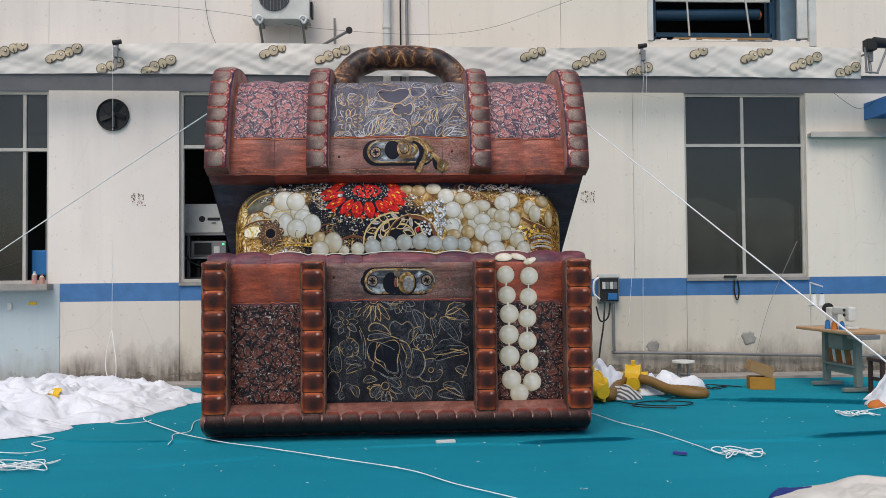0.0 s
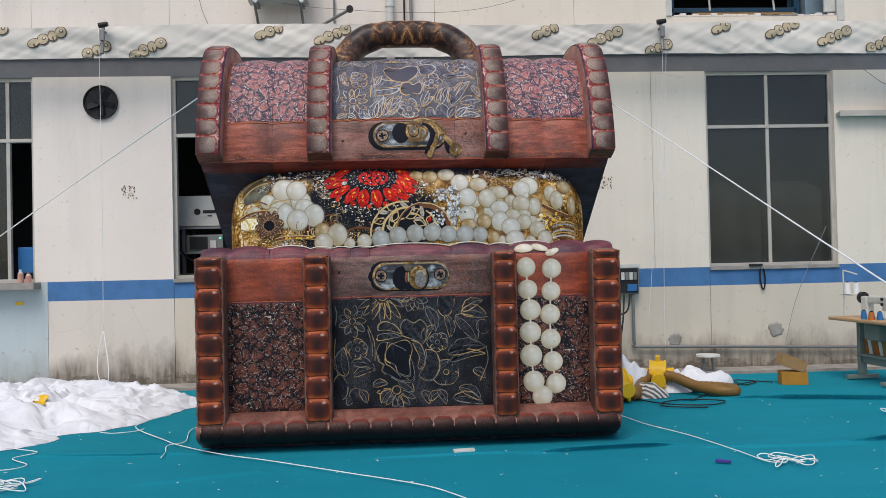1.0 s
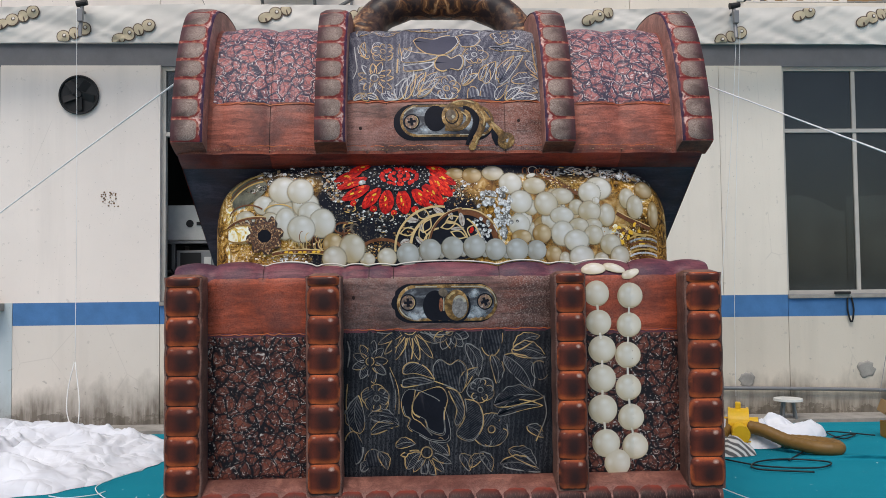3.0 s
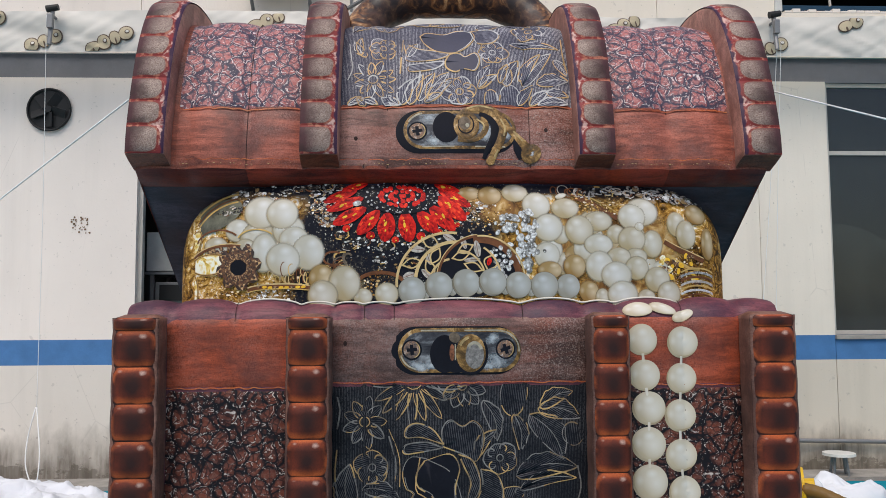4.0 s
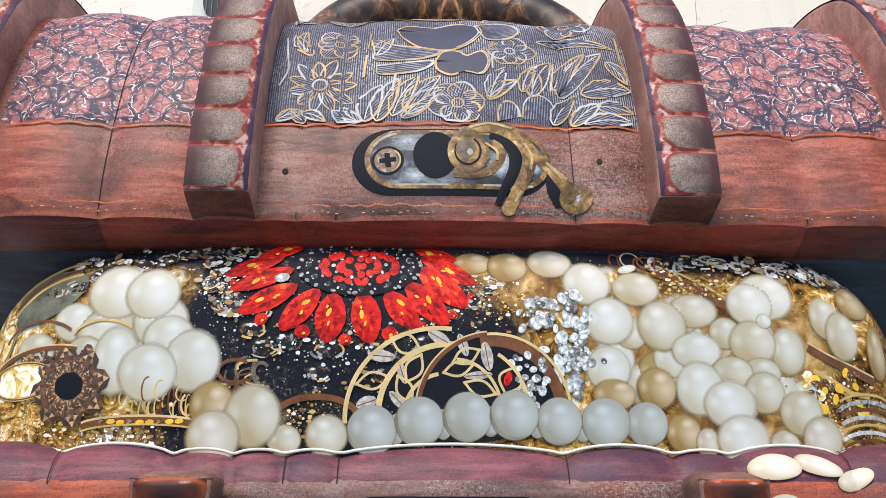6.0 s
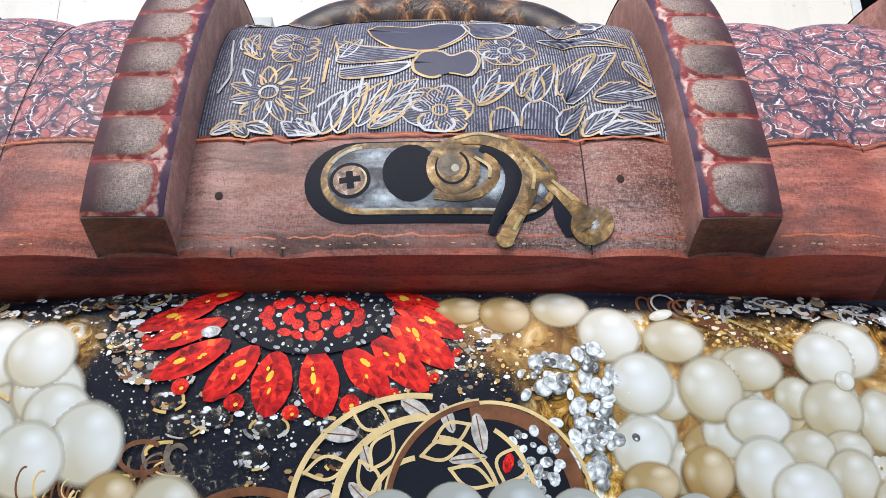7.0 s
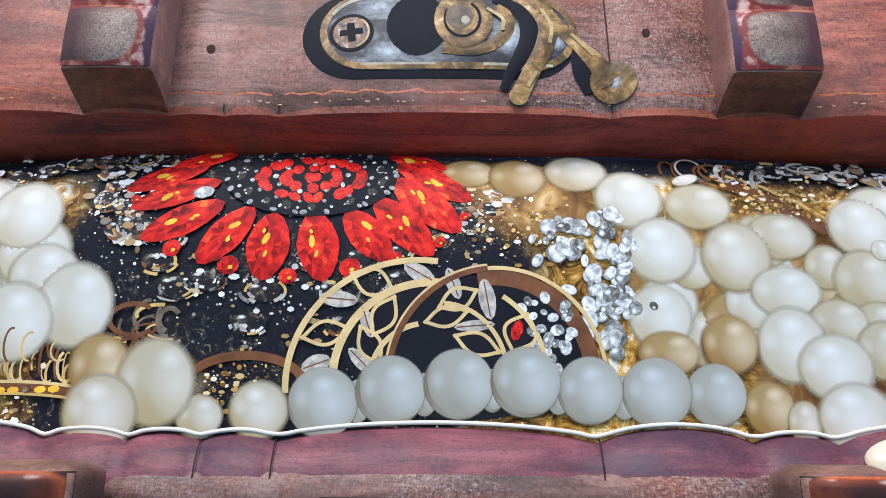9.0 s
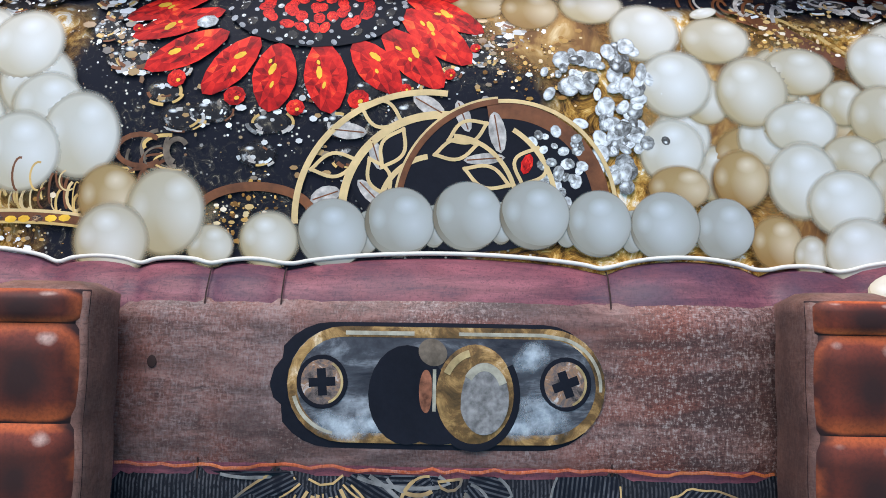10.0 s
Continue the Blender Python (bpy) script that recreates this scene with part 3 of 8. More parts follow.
M["olive"] = plain("green_grey_glass_print", (0.15, 0.145, 0.105), 0.45, vary=0.7, scale=14, spec=0.2)
n = Nodes("amber_print", 0.3)
n.color(n.ramp(n.math("ADD", n.math("MULTIPLY", n.island(), 0.5), n.math("MULTIPLY", n.noise(40, 3), 0.55)), (0.40, (0.026, 0.010, 0.006)), (0.60, (0.13, 0.045, 0.016)), (0.78, (0.58, 0.36, 0.17))))
M["amber"] = n.m
n = Nodes("yellow_petal_print", 0.35)
n.color(n.ramp(n.noise(16, 4, 0.6, distort=1.5), (0.36, (0.40, 0.20, 0.02)), (0.46, (0.80, 0.55, 0.10)), (0.56, (0.92, 0.88, 0.72))))
M["yellow_petal"] = n.m

n = Nodes("lock_plate_print", 0.5, spec=0.2)
g = n.noise(1.0, 6, 0.65, n.coords(scale=(5, 5, 12)), 0.5)
c = n.ramp(g, (0.38, (0.016, 0.017, 0.024)), (0.52, (0.060, 0.062, 0.072)), (0.70, (0.36, 0.38, 0.40)))
c = n.mix(n.ramp(n.noise(90, 2), (0.55, 0.0), (0.75, 0.5)), c, (0.03, 0.03, 0.035))
n.color(c)
M["plate"] = n.m
n = Nodes("brass_print", 0.45, 0.0, spec=0.25)
g = n.noise(15, 6, 0.7, distort=0.6)
c = n.ramp(g, (0.34, (0.035, 0.024, 0.010)), (0.48, (0.15, 0.080, 0.026)), (0.60, (0.42, 0.245, 0.085)), (0.72, (0.80, 0.62, 0.40)))
n.color(n.mix(n.ramp(n.noise(70, 3), (0.5, 0.0), (0.8, 0.5)), c, (0.08, 0.05, 0.02)))
M["brass"] = n.bump(n.noise(40, 3), 0.15, 0.006).m
# highlights of the printed brass, drawn in a lighter colour
M["brass_light"] = plain("brass_highlight_print", (0.46, 0.33, 0.15), 0.45, vary=0.6, scale=30)
M["socket"] = plain("navy_hollow_print", (0.010, 0.011, 0.017), 0.6, vary=0.4, spec=0.1)
n = Nodes("rusty_screw_print", 0.5, spec=0.2)
n.color(n.ramp(n.noise(34, 5, 0.7, distort=0.5), (0.36, (0.045, 0.035, 0.032)), (0.48, (0.16, 0.12, 0.105)), (0.57, (0.30, 0.16, 0.085)), (0.66, (0.50, 0.46, 0.44))))
M["screw"] = n.m
n = Nodes("pale_worn_steel_print", 0.5, spec=0.2)
n.color(n.ramp(n.noise(24, 5, 0.7), (0.35, (0.22, 0.25, 0.28)), (0.62, (0.56, 0.60, 0.63))))
n.put(n.ramp(n.math("ADD", radial(n), n.math("MULTIPLY", n.math("SUBTRACT", n.noise(22, 5, 0.7), 0.5), 1.2)), (0.20, 0.9), (0.90, 0.0)), n.b.inputs["Alpha"])
M["worn_blur"] = n.m
# white highlights drawn into the print of rim, knob and scroll
M["highlight_white"] = plain("white_highlight_print", (0.42, 0.38, 0.29), 0.5, vary=0.5, scale=30, spec=0.15)
M["rust"] = plain("copper_rust_print", (0.26, 0.10, 0.055), 0.55, vary=0.8, scale=55, spec=0.15)
M["brass_dull"] = plain("dull_brown_brass_print", (0.17, 0.13, 0.095), 0.55, vary=0.6, scale=40, spec=0.15)
M["cap"] = plain("worn_grey_cap_print", (0.24, 0.225, 0.215), 0.5, vary=0.6, scale=45, spec=0.15)
M["piping"] = plain("pale_piping", (0.70, 0.66, 0.58), 0.6)
M["seam"] = plain("dark_seam", (0.03, 0.014, 0.012), 0.8)
M["glow"] = printed_hide("orange_glow_edge", (0.40, 0.075, 0.018), (0.12, 0.022, 0.012), (0.55, 0.17, 0.045), grey=1.0)
n = Nodes("blurred_amber_print", 0.55, spec=0.2)
n.color(n.ramp(n.noise(8, 5, 0.6, distort=0.7), (0.30, (0.05, 0.018, 0.006)), (0.44, (0.20, 0.088, 0.022)), (0.56, (0.44, 0.25, 0.075)), (0.68, (0.74, 0.57, 0.32))))
n.put(n.ramp(n.math("ADD", radial(n), n.math("MULTIPLY", n.math("SUBTRACT", n.noise(14, 4), 0.5), 0.5)), (0.45, 1.0), (0.95, 0.0)), n.b.inputs["Alpha"])
M["amber_blur"] = n.m


# ---- mesh helpers ----
def mesh_of(name, verts, faces, material, smooth=True, uvs=None):
    me = bpy.data.meshes.new(name)
    me.from_pydata([tuple(v) for v in verts], [], faces)
    if uvs is not None:
        layer = me.uv_layers.new(name="UVMap")
        flat = np.array([uvs[i] for f in faces for i in f], dtype=np.float32).ravel()
        layer.data.foreach_set("uv", flat)
    if smooth:
        me.polygons.foreach_set("use_smooth", [True] * len(me.polygons))
    if material:
        me.materials.append(material)
    me.update()
    return me


def under(name, me, parent, label=""):
    """One mesh object under a thing or a part, or at top level."""
    ob = new(name, me)
    if parent is not None:
        ob.parent = parent
    if label:
        ob["label"] = label
    return ob


def part(name, bm, material, parent, label="", smooth=False):
    me = bpy.data.meshes.new(name)
    bmesh.ops.recalc_face_normals(bm, faces=bm.faces)
    bm.to_mesh(me)
    bm.free()
    if smooth:
        me.polygons.foreach_set("use_smooth", [True] * len(me.polygons))
    me.materials.append(material)
    return under(name, me, parent, label)


def box(bm, x0, x1, y0, y1, z0, z1, bevel=0.0, turn=None):
    r = bmesh.ops.create_cube(bm, size=1.0)
    m = Matrix.Translation(((x0 + x1) / 2, (y0 + y1) / 2, (z0 + z1) / 2)) @ Matrix.Diagonal((x1 - x0, y1 - y0, z1 - z0, 1))
    bmesh.ops.transform(bm, matrix=(turn @ m) if turn else m, verts=r["verts"])
    if bevel:
        edges = list({e for v in r["verts"] for e in v.link_edges})
        bmesh.ops.bevel(bm, geom=edges, offset=bevel, segments=2, affect="EDGES", profile=0.6)
    return bm


def boxed(name, dims, material, parent, label="", bevel=0.0, turn=None):
    return part(name, box(bmesh.new(), *dims, bevel=bevel, turn=turn), material, parent, label)


def rod(bm, a, b, r0, r1=None, sides=12):
    a, b = Vector(a), Vector(b)
    d = b - a
    m = Matrix.Translation((a + b) / 2) @ d.to_track_quat("Z", "Y").to_matrix().to_4x4()
    bmesh.ops.create_cone(bm, cap_ends=True, segments=sides, radius1=r0, radius2=r0 if r1 is None else r1, depth=d.length, matrix=m)
    return bm


def grid(name, fn, us, vs, material, parent, label="", uv=None, wrap=False):
    """A sheet of quads from fn(u, v)."""
    nu, nv = len(us), len(vs)
    verts = [fn(u, v) for v in vs for u in us]
    faces = []
    for j in range(nv - 1):
        for i in range(nu - 1 + (1 if wrap else 0)):
            k = (i + 1) % nu
            faces.append((j * nu + i, j * nu + k, (j + 1) * nu + k, (j + 1) * nu + i))
    uvs = [uv(u, v) if uv else (u, v) for v in vs for u in us]
    return under(name, mesh_of(name, verts, faces, material, uvs=uvs), parent, label)


def smooth_line(points, n):
    """n points along a Catmull-Rom curve, evenly spaced by length."""
    p = [Vector(q) for q in points]
    p = [2 * p[0] - p[1]] + p + [2 * p[-1] - p[-2]]
    out = []
    for k in range(1, len(p) - 2):
        for j in range(24):
            t = j / 24
            a, b, c, d = p[k - 1], p[k], p[k + 1], p[k + 2]
            out.append(0.5 * (2 * b + (c - a) * t + (2 * a - 5 * b + 4 * c - d) * t * t + (3 * b - a - 3 * c + d) * t ** 3))
    out.append(p[-2])
    q = np.array([tuple(v) for v in out])
    s = np.concatenate([[0], np.cumsum(np.linalg.norm(np.diff(q, axis=0), axis=1))])
    at = np.linspace(0, s[-1], n)
    return np.stack([np.interp(at, s, q[:, k]) for k in range(q.shape[1])], 1)


def tube(name, points, radius, material, parent, label="", sides=8, n=None, taper=None):
    """A round cord or pipe along a smooth line."""
    q = smooth_line(points, n or max(8, len(points) * 6))
    verts, faces = [], []
    up = Vector((0.13, 0.21, 0.97))
    for k, c in enumerate(q):
        d = Vector(q[min(k + 1, len(q) - 1)] - q[max(k - 1, 0)]).normalized()
        a = d.cross(up)
        if a.length < 0.05:
            a = d.cross(Vector((1, 0, 0)))
        a.normalize()
        b = d.cross(a)
        r = radius * (taper(k / (len(q) - 1)) if taper else 1.0)
        for i in range(sides):
            w = 2 * math.pi * i / sides
            verts.append(Vector(c) + a * (r * math.cos(w)) + b * (r * math.sin(w)))
    for k in range(len(q) - 1):
        for i in range(sides):
            j = (i + 1) % sides
            faces.append((k * sides + i, k * sides + j, (k + 1) * sides + j, (k + 1) * sides + i))
    faces.append(tuple(range(sides))[::-1])
    faces.append(tuple((len(q) - 1) * sides + i for i in range(sides)))
    return under(name, mesh_of(name, verts, faces, material), parent, label)


class Swept:
    """An inflated skin: a side profile in (y, z) drawn out along x, quilted between seams."""

    def __init__(self, profile, seams, puff, n=160):
        self.p = smooth_line([(y, z, 0) for y, z in profile], n)[:, :2]
        self.s = np.concatenate([[0], np.cumsum(np.linalg.norm(np.diff(self.p, axis=0), axis=1))])
        self.seams, self.puff = seams, puff

    def bulge(self, x):
        for a, b in zip(self.seams, self.seams[1:]):
            if a <= x <= b:
                f = (x - a) / (b - a)
                return min(1.0, (b - a) / 0.34) * abs(math.sin(math.pi * f)) ** 0.62
        return 0.0

    def at(self, x, s, out=0.0):
        y, z = np.interp(s, self.s, self.p[:, 0]), np.interp(s, self.s, self.p[:, 1])
        e = 0.012
        dy = np.interp(s + e, self.s, self.p[:, 0]) - np.interp(s - e, self.s, self.p[:, 0])
        dz = np.interp(s + e, self.s, self.p[:, 1]) - np.interp(s - e, self.s, self.p[:, 1])
        l = math.hypot(dy, dz) or 1.0
        h = out + self.puff * self.bulge(x)
        return (x, y - dz / l * h, z + dy / l * h)

    def find(self, z):
        """The length along the front at which the skin reaches the height z."""
        top = int(np.argmax(self.p[:, 1]))
        return float(np.interp(z, self.p[:top, 1], self.s[:top]))


def spread(a, b, step):
    return np.linspace(a, b, max(2, int(round((b - a) / step)) + 1))


# ---- the setting ----
WALL = 11.72


def slab(name, x0, x1, y0, y1, z0, z1, material, label, category):
    return tagged(boxed(name, (x0, x1, y0, y1, z0, z1), material, None), label, category, kind="structure")


ground = slab("ground", -400, 400, -400, 400, -0.3, -0.012, M["concrete"], "grey concrete yard around the carpet", "ground")


# long folds of the sheet: start, end, sag, height
FOLDS = [((-3.2, 7.80), (-1.75, 7.64), -0.05, 0.030), ((-2.05, 6.64), (-1.0, 6.98), 0.0, 0.016), ((0.9, 7.22), (2.25, 7.36), 0.03, 0.048), ((2.2, 7.26), (3.7, 7.18), -0.03, 0.018),
         ((3.3, 7.20), (6.0, 7.60), 0.03, 0.050), ((2.8, 9.36), (3.9, 9.44), 0.02, 0.022), ((3.5, 9.46), (6.0, 8.80), 0.05, 0.060), ((-0.4, 7.24), (1.0, 7.30), 0.0, 0.016), ((-5.0, 7.0), (-3.4, 7.1), 0.0, 0.02)]


def carpet_height(x, y):
    h = 0.006 * noise.noise((x * 0.9, y * 2.2, 0))
    for (x0, y0), (x1, y1), sag, a in FOLDS:
        f = (x - x0) / (x1 - x0)
        if not 0.0 < f < 1.0:
            continue
        d = y - y0 - (y1 - y0) * f - sag * 4 * f * (1 - f) - 0.02 * noise.noise((x * 1.4, y0, 3))
        w = min(1.0, f * 5, (1 - f) * 5)
        h += a * w * math.exp(-(d / (0.028 if d < 0 else 0.11)) ** 2)
    return h


def carpet_point(x, y):
    """The crest of a fold leans over its foot."""
    h = carpet_height(x, y)
    return (x, y - 2.0 * max(0.0, h - 0.009), h)


carpet = tagged(grid("carpet", carpet_point, spread(-9, 11, 0.10), np.concatenate([spread(-2.0, 5.0, 0.2)[:-1], spread(5.0, 11.25, 0.015)]), M["carpet"], None),
                "teal felt carpet sheet with creases over concrete", "carpet", kind="structure")

facade = tagged(new("facade"), "cream painted factory wall with a blue stripe and dirty foot", "wall", kind="structure")


def panel(name, x0, x1, z0, z1, material, label="", y0=WALL, y1=WALL + 0.25):
    return boxed(name, (x0, x1, y0, y1, z0, z1), material, facade, label)


L0, L1 = -7.6, -4.73      # window openings
C0, C1 = -2.97, -1.15
R0, R1 = 4.15, 5.94
BOT, TOP = 1.385, 4.04
panel("wall_panel", -14, -4.575, -0.05, BOT, M["wall_blue"], "pale blue grimy wall panel")
panel("wall_panel", -4.57, C0, -0.05, 1.135, M["wall"])
panel("wall_panel", C0 + 0.006, R0 - 0.003, -0.05, 1.135, M["wall_warm"])
panel("wall_panel", R0 + 0.003, 14, -0.05, 1.135, M["wall_warm"])
panel("blue_stripe", -4.57, C0 - 0.003, 1.135, BOT, M["stripe"], "painted blue stripe")
panel("blue_stripe", C0 + 0.003, R0 - 0.003, 1.135, BOT, M["stripe"], "painted blue stripe")
panel("blue_stripe", R0 + 0.003, 14, 1.135, BOT, M["stripe"], "painted blue stripe")
panel("wall_panel", -14, L0, BOT, TOP, M["wall"])
panel("wall_panel", L1, C0, BOT, TOP, M["wall_up"])
panel("wall_panel", C1, 3.40, BOT, TOP, M["wall_up_warm"])
panel("wall_panel", 3.405, R0, BOT, TOP, M["wall_up_warm"])
panel("wall_panel", R1, 14, BOT, TOP, M["wall_up_warm"])
panel("lintel", -14, 14, TOP, 4.30, M["grey_band"], "grey lintel band", WALL + 0.04, WALL + 0.25)
U0, U1 = 3.72, 6.02       # upper window
panel("wall_panel", -14, -4.735, 4.30, 8.4, M["wall_up"])
panel("wall_panel", -4.73, -2.975, 4.30, 8.4, M["wall_up"])
panel("wall_panel", -2.97, 0.50, 4.30, 8.4, M["wall_up"])
panel("wall_panel", 0.505, 2.38, 4.30, 8.4, M["wall_up_warm"])
panel("wall_panel", 2.385, U0, 4.30, 8.4, M["wall_up_warm"])
panel("wall_panel", U0, U1, 4.30, 4.79, M["wall_up_warm"])
panel("wall_panel", U0, U1, 6.4, 8.4, M["wall_up"])
panel("wall_panel", U1, 14, 4.30, 8.4, M["wall_up_warm"])
slab("backing_wall", -14, 14, WALL + 0.26, WALL + 0.30, -0.05, BOT - 0.02, M["joint"], "dark backing behind the wall joints", "wall")
slab("backing_wall", L1 + 0.02, C0 - 0.02, WALL + 0.26, WALL + 0.30, BOT, TOP, M["joint"], "dark backing behind the wall joints", "wall")
slab("backing_wall", C1 + 0.02, R0 - 0.02, WALL + 0.26, WALL + 0.30, BOT, TOP, M["joint"], "dark backing behind the wall joints", "wall")
slab("back_wall", -14, 14, WALL + 4.5, WALL + 4.6, -0.05, 8.4, M["dark"], "far workshop wall coloured dark for the dim room", "wall")
slab("inner_floor", -14, 14, WALL + 0.3, WALL + 4.5, -0.05, 0.02, M["dark"], "workshop floor coloured dark for the dim room", "floor")
slab("ceiling", -14, 14, WALL + 0.3, WALL + 4.5, 4.15, 4.25, M["dark"], "workshop ceiling coloured dark for the dim room", "ceiling")
slab("roof", -14, 14, WALL + 0.0, WALL + 4.6, 8.4, 8.5, M["concrete"], "flat roof of the workshop", "roof")
slab("wall_west", -14.1, -14, WALL, WALL + 4.6, -0.05, 8.4, M["wall_up"], "plain end wall of the workshop", "wall")
slab("wall_east", 14, 14.1, WALL, WALL + 4.6, -0.05, 8.4, M["wall_up"], "plain end wall of the workshop", "wall")


def window(name, x0, x1, z0, z1, uprights, rail, label, panes):
    w = tagged(new(name), label, "window", kind="structure")
    f, y0, y1 = 0.046, WALL + 0.06, WALL + 0.14
    for a, b, c, d in [(x0, x1, z0, z0 + f), (x0, x1, z1 - f, z1), (x0, x0 + f, z0 + f, z1 - f), (x1 - f, x1, z0 + f, z1 - f), (x0 + f, x1 - f, rail - f / 2, rail + f / 2)]:
        boxed("window_frame", (a, b, y0, y1, c, d), M["frame"], w, bevel=0.004)
    for u in uprights:
        for c, d in ((z0 + f, rail - f / 2), (rail + f / 2, z1 - f)):
            boxed("mullion", (u - f / 2, u + f / 2, y0 + 0.01, y1 - 0.01, c, d), M["frame"], w, bevel=0.004)
    for a, b, c, d in panes:
        p = boxed("pane", (a, b, WALL + 0.09, WALL + 0.096, c, d), M["glass"], w)
        p.visible_shadow = False
    boxed("window_sill", (x0, x1, WALL - 0.03, WALL + 0.06, z0 - 0.045, z0), M["concrete"], w, bevel=0.006)
    return w


XM = 5.03
window("window_1", R0, R1, BOT, TOP, (XM,), 3.29, "closed aluminium window with dark grey-green panes", [(R0, XM, BOT, 3.29), (XM, R1, BOT, 3.29), (R0, XM, 3.29, TOP), (XM, R1, 3.29, TOP)])
window("window_2", C0, C1, BOT, TOP, (-2.05,), 3.27, "open aluminium window into a dark workshop", [(C0, -2.05, 3.27, TOP), (-2.05, C1, 3.27, TOP), (-2.05, C1, BOT, 3.27)])
window("window_3", L0, L1, BOT, TOP, (-5.08, -6.2), 3.23, "half open sliding aluminium window", [(L0, -5.1, 3.23, TOP), (-5.1, L1, 3.23, TOP), (-6.4, -5.1, BOT, 3.23)])

# ---- the inflatable chest ----
chest = tagged(new("inflatable_treasure_chest"), "huge inflatable treasure chest printed with leather, jewels and pearls", "inflatable chest")
CX = 0.03
X0, X1 = -1.71, 1.78
low = Swept([(7.74, 0.03), (7.715, 0.3), (7.71, 0.8), (7.71, 1.3), (7.705, 1.53), (7.718, 1.592), (7.745, 1.640), (7.79, 1.668), (7.90, 1.672), (8.3, 1.65), (8.72, 1.61), (8.84, 1.54), (8.86, 1.0), (8.85, 0.03)],
            (X0, -1.47, -1.14, -0.80, -0.62, -0.46, -0.301, 0.387, 0.72, 0.90, 1.25, 1.56, X1), 0.03)
lid = Swept([(7.795, 2.405), (7.805, 2.55), (7.838, 2.70), (7.882, 2.85), (7.945, 3.02), (8.05, 3.205), (8.18, 3.325), (8.44, 3.385), (8.78, 3.36), (9.12, 3.15), (9.30, 2.75), (9.18, 2.2), (8.86, 1.70)],
            (X0, -1.45, -1.11, -0.80, -0.60, -0.47, -0.34, 0.45, 0.70, 0.90, 1.23, 1.56, X1), 0.03)


def skin(name, sw, material, label, close=True):
    xs = sorted({round(float(x), 4) for a, b in zip(sw.seams, sw.seams[1:]) for x in np.linspace(a, b, 9)})
    ss = np.linspace(0, sw.s[-1], 90)
    ob = grid(name, lambda x, s: sw.at(x, s), xs, ss, material, chest, label)
    # end walls and the closing face, slightly puffed
    me = ob.data
    for x, sign in ((xs[0], -1), (xs[-1], 1)):
        ring = [sw.at(x, s) for s in ss]
        cy, cz = np.mean([r[1] for r in ring]), np.mean([r[2] for r in ring])
        def end(u, v, ring=ring, cy=cy, cz=cz, x=x, sign=sign):
            k = u * (len(ring) - 1)
            i = min(int(k), len(ring) - 2)
            f = k - i
            y = ring[i][1] * (1 - f) + ring[i + 1][1] * f
            z = ring[i][2] * (1 - f) + ring[i + 1][2] * f
            return (x + sign * (0.05 if name == 'lower_box' else 0.0) * math.sqrt(max(0.0, 1 - v * v)), cy + (y - cy) * v, cz + (z - cz) * v)
        us = [k / (len(ring) - 1) for k in range(len(ring))] + [0.0]
        verts = [end(u, v) for v in np.linspace(0.02, 1, 8) for u in us]
        w = len(us)
        faces = [(j * w + i, j * w + i + 1, (j + 1) * w + i + 1, (j + 1) * w + i) for j in range(7) for i in range(w - 1)]
        # the straight side between the profile's two ends
        under("end_wall", mesh_of("end_wall", verts, faces, M["hide"]), chest, "red-brown printed end wall")
    return ob


skin("lower_box", low, M["hide_plum"], "quilted plum and brown inflated box")
skin("lid", lid, M["hide"], "arched red-brown inflated lid")


def patch(name, sw, x0, x1, s0, s1, material, label, out=0.006, step=0.03):
    """A printed panel sewn on an inflated skin, its hem tucked in."""
    xs, ss = spread(x0, x1, step), spread(s0, s1, step)
    def fn(x, s):
        e = min(x - x0, x1 - x, s - s0, s1 - s)
        return sw.at(x, s, out if e > 1e-6 else -0.004)
    return grid(name, fn, xs, ss, material, chest, label)


def lining(name, path, material, label, sag=0.0):
    """The flat underside of the lid, from lip to hinge."""
    q = np.array(path)
    def fn(x, v):
        k = np.linspace(0, 1, len(q))
        return (x, np.interp(v, k, q[:, 0]), np.interp(v, k, q[:, 1]) + 0.0)
    return grid(name, fn, spread(X0, X1, 0.08), np.linspace(0, 1, 12), material, chest, label)


def lip_point(x, v):
    a = lid.at(x, 0.0)
    y, z = a[1] + (7.93 - a[1]) * v, a[2] + (2.330 - a[2]) * v
    return (x, y, z - 0.022 * math.sin(math.pi * v) * (0.4 + 0.6 * lid.bulge(x)))


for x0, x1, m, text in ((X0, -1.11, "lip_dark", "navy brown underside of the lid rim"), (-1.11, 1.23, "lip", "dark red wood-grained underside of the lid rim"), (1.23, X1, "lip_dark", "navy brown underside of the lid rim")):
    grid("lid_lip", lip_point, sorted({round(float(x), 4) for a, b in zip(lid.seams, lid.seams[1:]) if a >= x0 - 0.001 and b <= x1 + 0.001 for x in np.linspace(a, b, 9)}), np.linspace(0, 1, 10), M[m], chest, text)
lining("lid_lining", [(7.93, 2.330), (8.86, 1.698)], M["inner"], "near-black lining under the lid")
sL = low.find
S_FOOT, S_BAND, S_TOP = sL(0.30), sL(1.225), sL(1.592)
for x0, x1 in ((-1.50, -0.80), (0.88, 1.58)):
    patch("crackle_panel", low, x0, x1, S_FOOT, S_BAND, M["crackle"], "dark crackled red-brown leather print")
    patch("top_band", low, x0, x1, S_BAND, S_TOP, M["hide_band"], "orange-brown grained band")
patch("floral_panel", low, -0.65, 0.74, S_FOOT, S_BAND + 0.02, M["floral"], "black panel printed with gold flowers")
